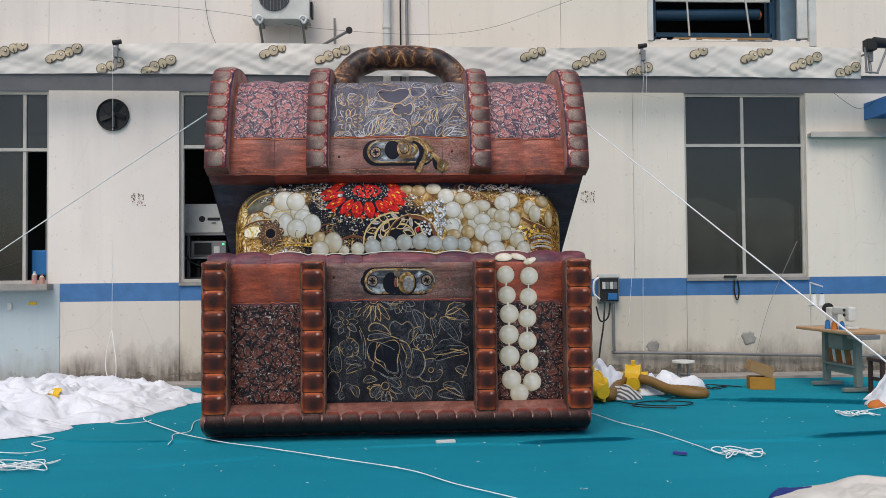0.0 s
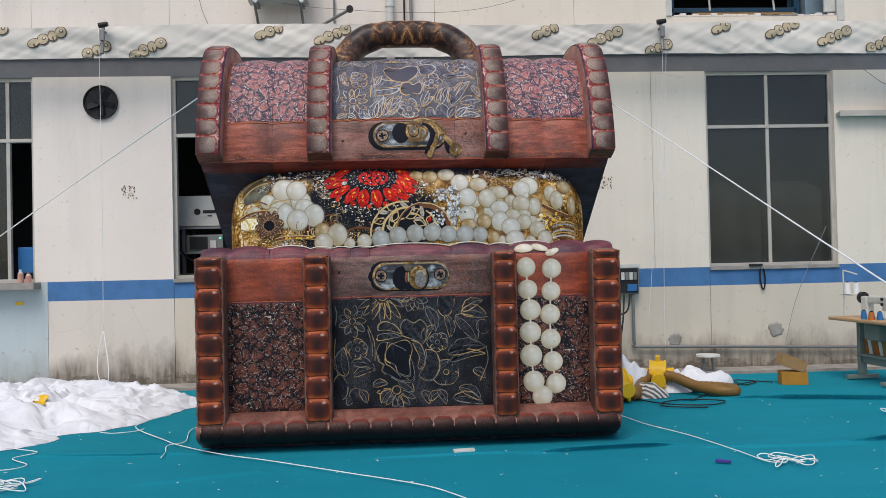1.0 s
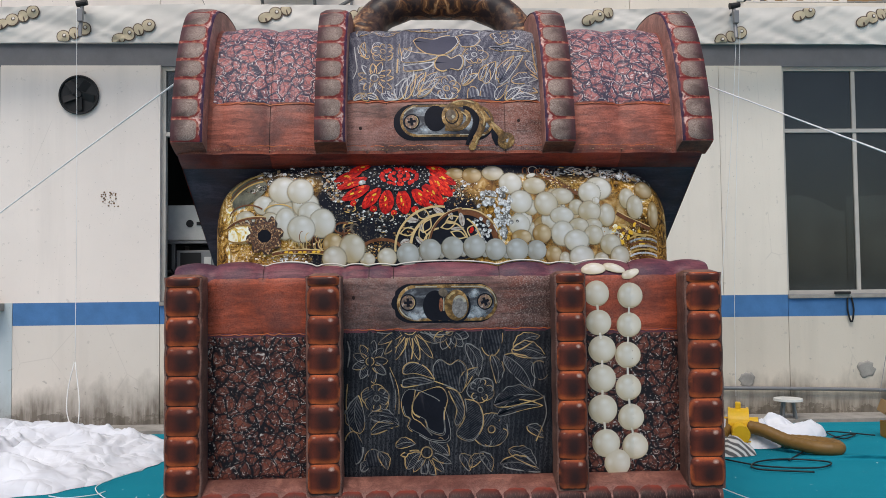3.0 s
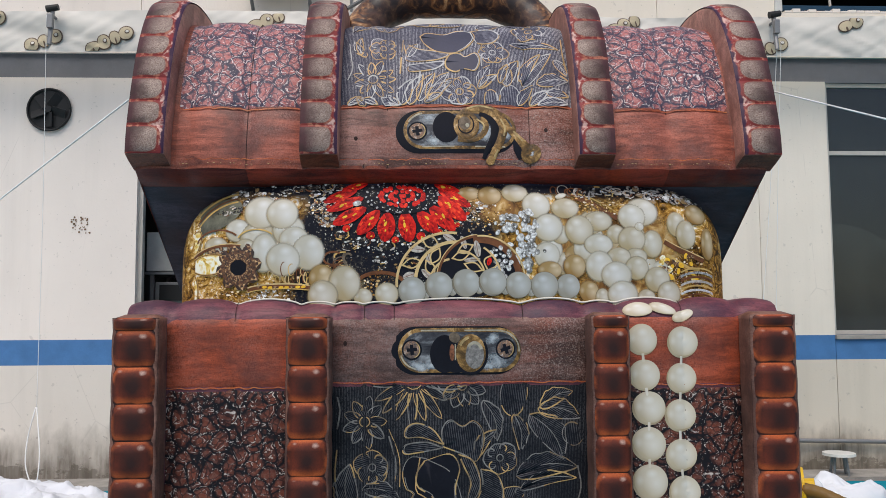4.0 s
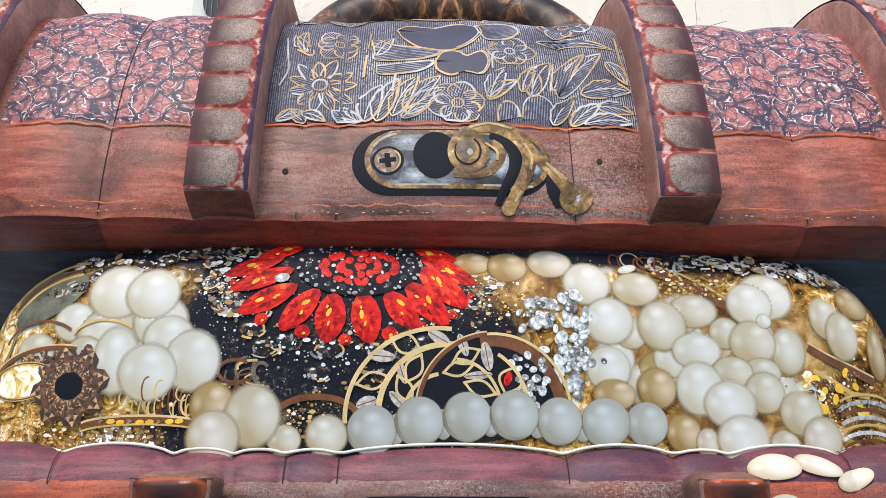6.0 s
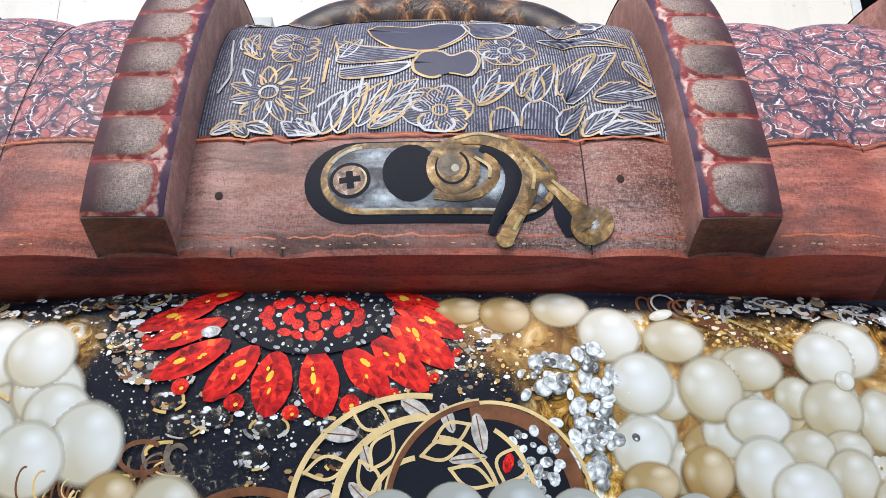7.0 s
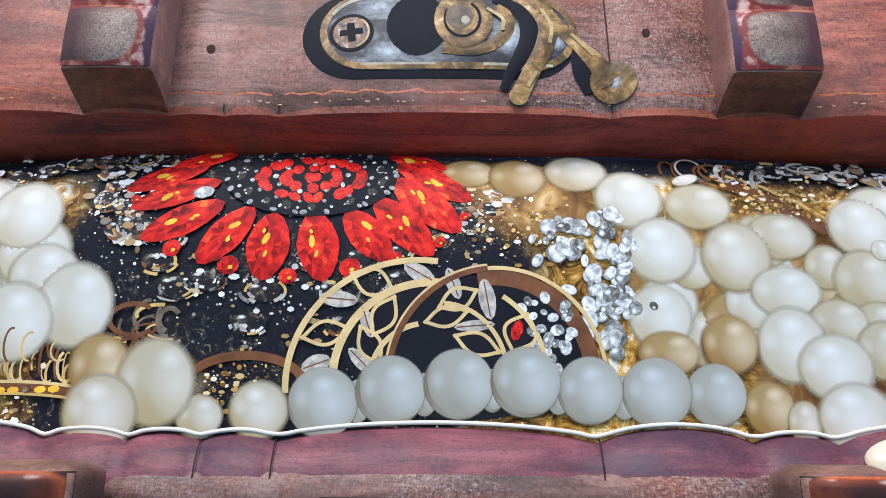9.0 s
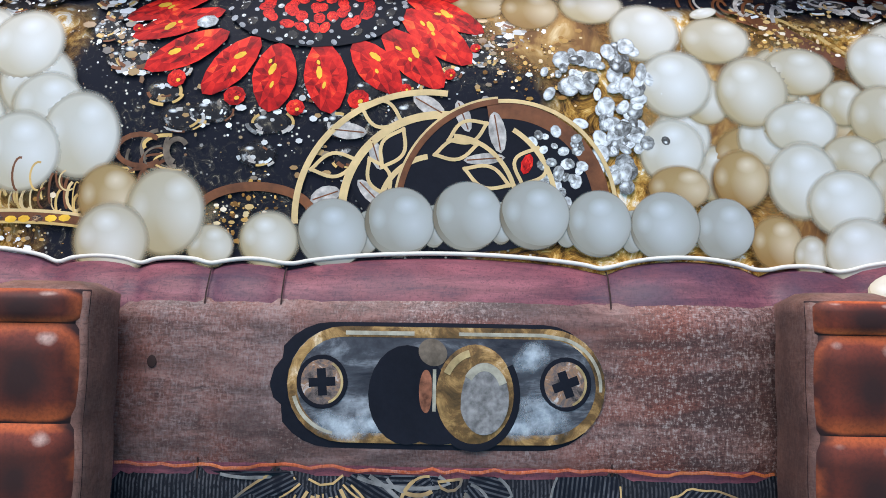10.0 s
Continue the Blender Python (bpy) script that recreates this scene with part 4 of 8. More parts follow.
patch("top_band", low, -0.65, 0.74, S_BAND + 0.02, S_TOP, M["hide_low"], "worn grey-brown grained band")
T_LIP, T_BAND, T_END = lid.find(2.412), lid.find(2.745), 1.75
for x0, x1 in ((-1.50, -0.78), (0.87, 1.60)):
    patch("crackle_panel", lid, x0, x1, T_BAND, T_END, M["crackle_lid"], "red and silver crackled leather print")
    patch("lid_band", lid, x0, x1, T_LIP, T_BAND, M["band_lid"], "orange-brown grained band")
patch("floral_panel", lid, -0.63, 0.72, T_BAND + 0.02, T_END, M["floral_lid"], "slate panel printed with pale gold flowers")
patch("lid_band", lid, -0.63, 0.72, T_LIP, T_BAND + 0.02, M["hide_mid"], "worn grey-brown grained band")

# ribs over the lid: rounded square tubes that follow its profile
SECTION = [(-1.0, -0.02), (-1.02, 0.07), (-1.0, 0.128), (-0.985, 0.138), (-0.95, 0.1425), (-0.5, 0.146), (0, 0.148), (0.5, 0.146), (0.95, 0.1425), (0.985, 0.138), (1.0, 0.128), (1.02, 0.07), (1.0, -0.02)]


def lid_rib(x0, x1):
    xc, w = (x0 + x1) / 2, (x1 - x0) / 2
    ss = spread(0.050, lid.s[-1] - 0.25, 0.03)
    verts, faces = [], []
    n = len(SECTION)
    for s in ss:
        for a, h in SECTION:
            x, y, z = lid.at(xc, s, h - 0.03 * lid.bulge(xc))
            verts.append((xc + a * w, y, z))
    for i, (a, h) in enumerate(SECTION):   # the foot slopes back to the edge of the lid
        y, z = verts[i][1:]
        verts[i] = (xc + a * w, y, z - 0.045 * max(0.0, 1 - h / 0.13))
    for j in range(len(ss) - 1):
        for i in range(n - 1):
            faces.append((j * n + i, j * n + i + 1, (j + 1) * n + i + 1, (j + 1) * n + i))
    faces.append(tuple(range(n))[::-1])
    rib = under("lid_rib", mesh_of("lid_rib", verts, faces, M["hide_side"]), chest, "pinkish brown padded rib")
    rib.data.polygons[len(faces) - 1].use_smooth = False
    rib.data.materials.append(M["hide"])
    rib.data.polygons[len(faces) - 1].material_index = 1
    grid("rib_face", lambda a, s: (xc + a * w, *lid.at(xc, s, 0.1495 - 0.004 * abs(a) ** 2 - 0.03 * lid.bulge(xc))[1:]), np.linspace(-0.93, 0.93, 9), spread(0.052, lid.s[-1] - 0.3, 0.04), M["rib_face"], rib, "dark red face of the rib")
    p, k = 0.135, 0
    while 0.055 + (k + 1) * p < 1.75:
        tile("bead", lambda a, s, h: (xc + a * w * 0.985, *lid.at(xc, s, h + 0.1510 - 0.004 * a * a - 0.03 * lid.bulge(xc))[1:]), 0.053 + k * p, p, M["bead_lid"], rib, 0.017, flip=-1 if xc > 0 else 1)
        k += 1
    return rib


def tile(name, fn, s0, pitch, material, parent, height, n=7, flip=1):
    """One scale of a printed row, edge to edge with the next, barely puffed."""
    verts, faces, uvs = [], [], []
    for j in range(n):
        for i in range(n):
            a, b = 2 * i / (n - 1) - 1, 2 * j / (n - 1) - 1
            verts.append(fn(a, s0 + pitch * (0.5 + 0.5 * b), height * (1 - b ** 4) * (1 - a ** 4)))
            uvs.append((a * flip, b))
    for j in range(n - 1):
        for i in range(n - 1):
            faces.append((j * n + i, j * n + i + 1, (j + 1) * n + i + 1, (j + 1) * n + i))
    return under(name, mesh_of(name, verts, faces, material, uvs=uvs), parent)


def bead(name, fn, s0, pitch, material, parent, height, n=9, flip=1):
    """One printed scale of a rib: a low cushion with its own edges."""
    verts, faces, uvs = [], [], []
    for j in range(n):
        for i in range(n):
            a, b = 2 * i / (n - 1) - 1, 2 * j / (n - 1) - 1
            u, v = a * math.sqrt(1 - 0.38 * b * b), b * math.sqrt(1 - 0.38 * a * a)
            h = height * (1 - max(abs(a), abs(b)) ** 2.2) + (0.0012 if max(abs(a), abs(b)) < 1 else -0.004)
            verts.append(fn(u, s0 + pitch * (0.5 + 0.5 * v * 1.20), h))
            uvs.append((u * flip, v))
    for j in range(n - 1):
        for i in range(n - 1):
            faces.append((j * n + i, j * n + i + 1, (j + 1) * n + i + 1, (j + 1) * n + i))
    return under(name, mesh_of(name, verts, faces, material, uvs=uvs), parent)


for x0, x1 in ((-1.72, -1.515), (-0.805, -0.602), (0.697, 0.897), (1.600, 1.808)):
    lid_rib(x0, x1)

# posts on the front of the box
POST = [(-1.0, 0.05), (-1.02, 0.12), (-1.0, 0.178), (-0.97, 0.192), (-0.90, 0.199), (0, 0.205), (0.90, 0.199), (0.97, 0.192), (1.0, 0.178), (1.02, 0.12), (1.0, 0.05)]


def post(x0, x1, z0=0.24, z1=1.595):
    xc, w = (x0 + x1) / 2, (x1 - x0) / 2
    zs = [z0 + (z1 - z0) * k / 60 for k in range(61)]
    verts, faces, n = [], [], len(POST)
    for z in zs:
        for a, h in POST:
            verts.append((xc + a * w * (1 + 0.035 * abs(math.sin(math.pi * (z1 - 0.060 - z) / 0.183))), 7.72 - h, z))
    for j in range(len(zs) - 1):
        for i in range(n - 1):
            faces.append((j * n + i, j * n + i + 1, (j + 1) * n + i + 1, (j + 1) * n + i))
    b = len(verts)
    for a, h in POST:   # domed top
        verts.append((xc + a * w * 0.6, 7.72 - 0.05 - (h - 0.05) * 0.6, z1 + 0.022))
    t = (len(zs) - 1) * n
    for i in range(n - 1):
        faces.append((t + i, t + i + 1, b + i + 1, b + i))
    faces.append(tuple(b + i for i in range(n)))
    ob = under("post", mesh_of("post", verts, faces, M["post_side"]), chest, "brown padded post with red scales")
    def face(a, z, h):
        return (xc + a * w * (0.985 + 0.035 * abs(math.sin(math.pi * (z1 - 0.060 - z) / 0.183))), 7.72 - 0.2105 + 0.022 * abs(a) ** 8 - h, z)
    p = 0.183
    tops = [z1 + 0.004, z1 - 0.060] + [z1 - 0.060 - k * p for k in range(1, 8)]
    for t1, t0 in zip(tops, tops[1:]):
        tile("bead", face, max(t0, z0), t1 - max(t0, z0), M["bead"], ob, 0.016)
    return ob


for x0, x1 in ((-1.715, -1.485), (-0.845, -0.625), (0.715, 0.915), (1.545, 1.785)):
    post(x0, x1)

# base trim along the front
TRIM = [(7.74, 0.315), (7.66, 0.305), (7.56, 0.265), (7.515, 0.220), (7.507, 0.180), (7.53, 0.138), (7.59, 0.095), (7.68, 0.055), (7.76, 0.02)]
trim_line = smooth_line([(y, z, 0) for y, z in TRIM], 22)


def trim_at(x, v, h=0.0):
    k = v * 21
    y, z = np.interp(k, range(22), trim_line[:, 0]), np.interp(k, range(22), trim_line[:, 1])
    cy, cz = 7.66, 0.16
    l = math.hypot(y - cy, z - cz)
    return (x, y + (y - cy) / l * h, z + (z - cz) / l * h)


base_trim = grid("base_trim", lambda x, v: trim_at(x, v, 0.008 * low.bulge(x)), spread(X0 - 0.01, X1 - 0.02, 0.03), np.linspace(0, 1, 22), M["trim"], chest, "padded brown base trim with dark scales")
for k in range(20):
    bead("bead", lambda a, s, h: trim_at(s, 0.62 + 0.30 * a, h + 0.004 + 0.008 * low.bulge(s)), X0 + 0.03 + k * 0.171, 0.171, M["bead_dark"], base_trim, 0.012)
for x, sg in ((X0 - 0.01, -1), (X1 - 0.02, 1)):
    ring = [trim_at(x, v) for v in np.linspace(0, 1, 22)]
    c = (x + sg * 0.03, 7.66, 0.16)
    under("trim_end", mesh_of("trim_end", ring + [c], [(i, i + 1, 22) for i in range(21)], M["hide"]), base_trim)

# carrying handle
hp = [(-0.57, 3.26), (-0.535, 3.42), (-0.44, 3.63), (-0.24, 3.75), (0.075, 3.775), (0.39, 3.75), (0.59, 3.63), (0.685, 3.42), (0.72, 3.26)]
handle = tube("handle", [(x, 8.62 + (z - 3.28) * 0.42, z) for x, z in hp], 0.130, M["bronze"], chest, "dark bronze printed carrying handle", sides=24, n=60,
              taper=lambda t: 1.0 + 0.50 * max(0.0, abs(t - 0.5) * 2 - 0.62) / 0.38 - 0.06 * math.exp(-((abs(t - 0.5) - 0.13) / 0.02) ** 2) + 0.05 * math.exp(-((abs(t - 0.5) - 0.20) / 0.04) ** 2))

# the mound of jewels
JC, JW = 0.045, 1.555


def jewel_y(x, z, out=0.0):
    a = min(1.0, abs((x - JC) / JW)) ** 5
    b = (max(0.0, (z - 1.75)) / 0.66) ** 4
    q = max(0.0, 1 - a - b)
    return 8.285 - 0.52 * q ** 0.25 - out


def mound_point(t, w):
    # t turns round the plan, w climbs
    zz = 1.60 + 0.80 * w
    b = (max(0.0, (zz - 1.75)) / 0.66) ** 4
    q = max(0.0, 1 - b) ** 0.25
    c, s = math.cos(t), math.sin(t)
    r = (abs(c) ** 5 + abs(s) ** 4) ** -0.22
    return (JC + JW * q * r * c, 8.285 + 0.52 * q * r * s, zz)


mound = grid("jewel_mound", mound_point, np.linspace(0, 2 * math.pi, 121)[:-1], 1 - np.linspace(1, 0.06, 26) ** 2.0 * 1.0, M["glitter"], chest, "inflated mound printed with gold and dark gems", wrap=True)


# ---- prints and appliques on the chest ----
def ribbon_mesh(verts, faces, pts, width, surf, h, closed=False, mat_ids=None, slot=0):
    """Adds a flat, slightly ridged line that follows a surface."""
    n = len(pts)
    if n < 2:
        return
    b = len(verts)
    p = np.array(pts, dtype=float)
    for k in range(n):
        i, j = ((k - 1) % n, (k + 1) % n) if closed else (max(k - 1, 0), min(k + 1, n - 1))
        d = p[j] - p[i]
        l = np.hypot(*d) or 1.0
        nx, nz = -d[1] / l * width / 2, d[0] / l * width / 2
        verts += [surf(p[k][0] + nx, p[k][1] + nz, h), surf(p[k][0], p[k][1], h + min(0.0018, width * 0.08)), surf(p[k][0] - nx, p[k][1] - nz, h)]
    for k in range(n if closed else n - 1):
        m = (k + 1) % n
        for q in (0, 1):
            faces.append((b + 3 * k + q, b + 3 * m + q, b + 3 * m + q + 1, b + 3 * k + q + 1))
            if mat_ids is not None:
                mat_ids.append(slot)


def line(name, pts, width, material, parent, surf, h=0.006, closed=False, label=""):
    verts, faces = [], []
    ribbon_mesh(verts, faces, pts, width, surf, h, closed)
    return under(name, mesh_of(name, verts, faces, material), parent, label)


def disc(name, cx, cz, rx, rz, surf, material, parent, h=0.01, base=0.004, turn=0.0, seg=24, rings=4, label="", power=0.5):
    """A low cushion lying on a surface, with its own UV from -1 to 1."""
    verts, faces, uvs = [surf(cx, cz, base + h)], [], [(0, 0)]
    ct, st = math.cos(turn), math.sin(turn)
    for r in range(1, rings + 1):
        f = (r / rings) ** 0.75
        for k in range(seg):
            w = 2 * math.pi * k / seg
            a, b = f * rx * math.cos(w), f * rz * math.sin(w)
            hh = base + h * max(0.0, 1 - f * f) ** power if r < rings else base - min(0.0015, h * 0.2)
            verts.append(surf(cx + a * ct - b * st, cz + a * st + b * ct, hh))
            uvs.append((f * math.cos(w), f * math.sin(w)))
    for k in range(seg):
        faces.append((0, 1 + k, 1 + (k + 1) % seg))
    for r in range(rings - 1):
        for k in range(seg):
            m = (k + 1) % seg
            faces.append((1 + r * seg + k, 1 + (r + 1) * seg + k, 1 + (r + 1) * seg + m, 1 + r * seg + m))
    return under(name, mesh_of(name, verts, faces, material, uvs=uvs), parent, label)


def gem(name, cx, cz, a, b, turn, surf, material, parent, h=0.012, base=0.006, sides=10, point=1.12):
    """A flat-cut stone with facets: pointed at both ends when point is over 1."""
    verts, faces, uvs = [], [], []
    ct, st = math.cos(turn), math.sin(turn)
    for f, hh in ((1.0, base), (0.62, base + h * 0.8), (0.28, base + h)):
        for k in range(sides):
            w = 2 * math.pi * (k + (0.5 if f == 0.62 else 0)) / sides
            u, v = math.copysign(abs(math.cos(w)) ** point, math.cos(w)) * f * a, math.sin(w) * f * b
            verts.append(surf(cx + u * ct - v * st, cz + u * st + v * ct, hh))
            uvs.append((u / a, v / b))
    for r in (0, 1):
        for k in range(sides):
            m = (k + 1) % sides
            o, i = r * sides, (r + 1) * sides
            faces += [(o + k, o + m, i + k), (o + m, i + m, i + k)] if r == 0 else [(o + k, o + m, i + m), (o + k, i + m, i + k)]
    faces.append(tuple(2 * sides + k for k in range(sides)))
    # every facet stands alone, so that each takes its own tone
    order = [i for f in faces for i in f]
    apart, at = [], 0
    for f in faces:
        apart.append(tuple(range(at, at + len(f))))
        at += len(f)
    return under(name, mesh_of(name, [verts[i] for i in order], apart, material, smooth=False, uvs=[uvs[i] for i in order]), parent)


def on_mound(x, z, out):
    # layers of the print lie almost flush with the fabric
    return (x, jewel_y(x, z, 0.001 + 0.22 * out), z)


def on_box(x, z, out):
    return low.at(x, sL(z), 0.0065 + 0.30 * out)


def on_lid(x, z, out):
    # the hasp keeps its own flat measure, raised to the steep lower face
    return lid.at(0.045 + (x - 0.045) * 1.04, lid.find(z + 0.038), 0.0065 + 0.30 * out)


def arc(cx, cz, rx, rz, a0, a1, n=24):
    return [(cx + rx * math.cos(radians(a0 + (a1 - a0) * k / n)), cz + rz * math.sin(radians(a0 + (a1 - a0) * k / n))) for k in range(n + 1)]


# pearls of the print: (x, z, half width, half height, kind), later ones lie over earlier ones
UPPER = [(0.109, 2.278, 0.067, 0.044, 2), (0.223, 2.265, 0.069, 0.059, 2), (0.364, 2.281, 0.076, 0.056, 1), (1.398, 2.164, 0.076, 0.064, 2), (0.637, 2.19, 0.081, 0.061, 1), (0.479, 2.208, 0.081, 0.077, 3),
         (0.817, 2.116, 0.083, 0.059, 1), (0.712, 2.067, 0.083, 0.086, 1), (0.542, 2.081, 0.083, 0.081, 3), (0.532, 1.928, 0.074, 0.076, 3)]
MIDDLE = [(1.068, 2.17, 0.096, 0.083, 3), (1.009, 2.142, 0.081, 0.076, 3), (0.915, 2.044, 0.055, 0.054, 1), (1.12, 1.99, 0.061, 0.081, 1), (1.003, 2.014, 0.081, 0.076, 1), (0.816, 1.986, 0.083, 0.061, 3),
          (1.024, 1.92, 0.067, 0.049, 1), (0.928, 1.919, 0.071, 0.054, 1), (1.028, 1.857, 0.069, 0.069, 1), (0.819, 1.868, 0.081, 0.088, 3), (0.68, 1.867, 0.066, 0.069, 2), (0.545, 1.846, 0.071, 0.052, 2), (1.049, 2.087, 0.026, 0.026, 3)]
LOWER = [(0.757, 1.73, 0.059, 0.061, 2), (0.832, 1.702, 0.039, 0.047, 1), (0.912, 1.819, 0.088, 0.077, 3), (1.079, 1.697, 0.052, 0.047, 1), (1.143, 1.794, 0.076, 0.074, 1), (0.946, 1.712, 0.088, 0.078, 3),
         (1.208, 1.714, 0.07, 0.074, 1), (1.265, 2.103, 0.059, 0.074, 1), (1.459, 1.994, 0.048, 0.098, 2), (1.321, 2.044, 0.064, 0.086, 1)]
LEFT = [(-1.276, 1.982, 0.072, 0.058, 1), (-1.154, 2.07, 0.072, 0.065, 3), (-1.039, 2.027, 0.108, 0.091, 1), (-1.026, 2.169, 0.101, 0.096, 3), (-1.109, 1.967, 0.065, 0.06, 1), (-1.005, 1.947, 0.077, 0.111, 3),
        (-0.875, 2.068, 0.091, 0.087, 3), (-0.911, 2.161, 0.091, 0.089, 3), (-0.844, 2.015, 0.084, 0.077, 3), (-0.766, 1.947, 0.091, 0.101, 3), (-0.902, 1.909, 0.096, 0.094, 3)]
STRING = [(-0.695, 1.807, 0.072, 0.079, 2), (-0.47, 1.706, 0.053, 0.048, 1), (-0.342, 1.72, 0.067, 0.065, 1), (0.643, 1.758, 0.065, 0.067, 0), (0.515, 1.762, 0.075, 0.075, 0), (-0.205, 1.737, 0.075, 0.075, 0), (-0.060, 1.763, 0.075, 0.075, 0),
          (0.371, 1.766, 0.070, 0.072, 0), (0.087, 1.778, 0.075, 0.075, 0), (0.232, 1.783, 0.075, 0.075, 0), (-0.570, 1.778, 0.089, 0.101, 1), (-0.685, 1.713, 0.085, 0.086, 1)]
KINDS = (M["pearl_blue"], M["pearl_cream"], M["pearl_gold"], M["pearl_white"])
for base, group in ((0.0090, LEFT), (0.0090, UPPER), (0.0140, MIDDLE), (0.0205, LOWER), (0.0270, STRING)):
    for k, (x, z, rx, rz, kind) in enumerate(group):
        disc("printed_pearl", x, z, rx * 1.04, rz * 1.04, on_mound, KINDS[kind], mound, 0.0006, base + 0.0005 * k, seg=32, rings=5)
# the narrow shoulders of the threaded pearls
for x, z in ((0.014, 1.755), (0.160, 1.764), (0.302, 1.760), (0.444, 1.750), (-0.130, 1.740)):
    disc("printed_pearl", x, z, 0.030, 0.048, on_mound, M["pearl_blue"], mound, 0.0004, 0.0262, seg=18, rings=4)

# blurred gold ground of the print
for x, z, rx, rz, t in ((0.26, 2.20, 0.20, 0.12, -0.2), (0.72, 2.02, 0.36, 0.22, -0.2), (1.10, 1.95, 0.28, 0.26, -0.4), (-1.02, 2.04, 0.20, 0.14, -0.5), (-0.60, 1.78, 0.16, 0.09, 0.0), (0.95, 1.77, 0.30, 0.11, 0.0)):
    disc("gold_ground", x, z, rx, rz, on_mound, M["amber_blur"], mound, 0.0015, 0.0035, t, 36, 5)
hidden = random.Random(21)
for cx, cz, sx, sz, n in ((0.72, 2.00, 0.18, 0.12, 12), (1.06, 1.92, 0.12, 0.12, 9), (-1.02, 2.04, 0.10, 0.08, 6)):
    for k in range(n):
        r = hidden.uniform(0.055, 0.080)
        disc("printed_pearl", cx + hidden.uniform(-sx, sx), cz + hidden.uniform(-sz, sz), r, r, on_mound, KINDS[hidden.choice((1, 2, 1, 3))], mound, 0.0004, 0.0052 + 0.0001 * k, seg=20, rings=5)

# the ruby brooch: marquise stones round a beaded heart, (x, z, half length, half width, turn)
rng = random.Random(4)
RC = (-0.258, 2.245)
PETALS = [(-0.520, 2.318, 0.075, 0.024, -2.85), (-0.010, 2.312, 0.075, 0.024, -0.30), (-0.598, 2.262, 0.100, 0.030, -2.76), (0.030, 2.250, 0.104, 0.033, -0.52), (-0.570, 2.214, 0.108, 0.031, -2.79), (0.012, 2.190, 0.106, 0.043, -0.70),
          (-0.544, 2.146, 0.103, 0.037, -2.67), (-0.038, 2.134, 0.098, 0.043, -0.79), (-0.442, 2.111, 0.091, 0.040, -2.29), (-0.120, 2.112, 0.080, 0.042, -0.85), (-0.231, 2.086, 0.086, 0.049, -1.40), (-0.344, 2.085, 0.083, 0.050, -1.70)]
for k, (x, z, a, b, t) in enumerate(PETALS):
    c, s = math.cos(t), math.sin(t)
    gem("ruby", x, z, a, b, t, on_mound, M["ruby"], mound, 0.003, 0.009 + 0.0006 * k, 14, 1.35)
    for q in range(3):   # orange and yellow fire inside the stone
        u, v = rng.uniform(-0.45, 0.25) * a, rng.uniform(-0.35, 0.35) * b
        gem("flash", x + u * c - v * s, z + u * s + v * c, (0.016, 0.009, 0.006)[q], (0.007, 0.004, 0.004)[q], t + rng.uniform(-0.4, 0.4), on_mound, M["flash"], mound, 0.0004, 0.0136 + 0.0006 * k, 7, 1.0)
gem("clear_stone", -0.505, 2.218, 0.026, 0.017, 0.2, on_mound, M["diamond"], mound, 0.0006, 0.0215, 7, 1.0)
for x, z, r in ((-0.561, 2.078, 0.022), (-0.430, 2.039, 0.025), (-0.295, 2.014, 0.021), (-0.157, 2.035, 0.025), (-0.053, 2.061, 0.013), (0.044, 2.096, 0.014), (-0.66, 2.20, 0.012), (0.10, 2.16, 0.012)):
    gem("ruby", x, z, r, r * 0.9, rng.random(), on_mound, M["ruby"], mound, 0.003, 0.0175, 9, 1.0)
    gem("flash", x + r * 0.2, z - r * 0.2, r * 0.25, r * 0.2, 0.3, on_mound, M["flash"], mound, 0.0004, 0.0212, 6, 1.0)
disc("dark_ring", RC[0], RC[1] + 0.012, 0.200, 0.100, on_mound, M["socket"], mound, 0.0008, 0.0185)
for ring, n, r, mat in ((1.02, 24, 0.008, "spark_grey"), (0.86, 15, 0.016, "black_stone"), (0.90, 20, 0.005, "diamond"), (0.72, 14, 0.006, "spark_grey"), (0.60, 20, 0.018, "ruby"), (0.32, 12, 0.018, "ruby"), (0.44, 9, 0.008, "diamond"), (0.05, 3, 0.015, "ruby")):
    for k in range(n):
        a = 2 * math.pi * (k + ring * 3) / n + rng.uniform(-0.1, 0.1)
        x, z = RC[0] + 0.195 * ring * math.cos(a), RC[1] + 0.016 + 0.092 * ring * math.sin(a)
        if z < 2.345:
            gem("bead_stone", x, z, r * rng.uniform(0.7, 1.15), r * rng.uniform(0.6, 0.9), rng.random() * 3, on_mound, M[mat], mound, 0.0015, 0.0205, 8, 1.0)


def setting(x, z, rx, rz, base, seed):
    """A black cabochon of the print with its broken silver glints."""
    rs = random.Random(seed)
    ob = disc("black_stone", x, z, rx, rz, on_mound, M["black_stone"], mound, 0.0008, base, 0.0, 18, 4)
    for k in range(8):
        a0, f = rs.choice((rs.uniform(180, 340), rs.uniform(0, 360))), rs.uniform(0.40, 1.05)
        line("glint", arc(x, z, rx * f, rz * f, a0, a0 + rs.uniform(18, 60), 6), rs.uniform(0.003, 0.009), M[rs.choice(("diamond", "silver", "silver", "gold", "copper"))], ob, on_mound, base + 0.0022 + 0.0003 * k)
    return ob


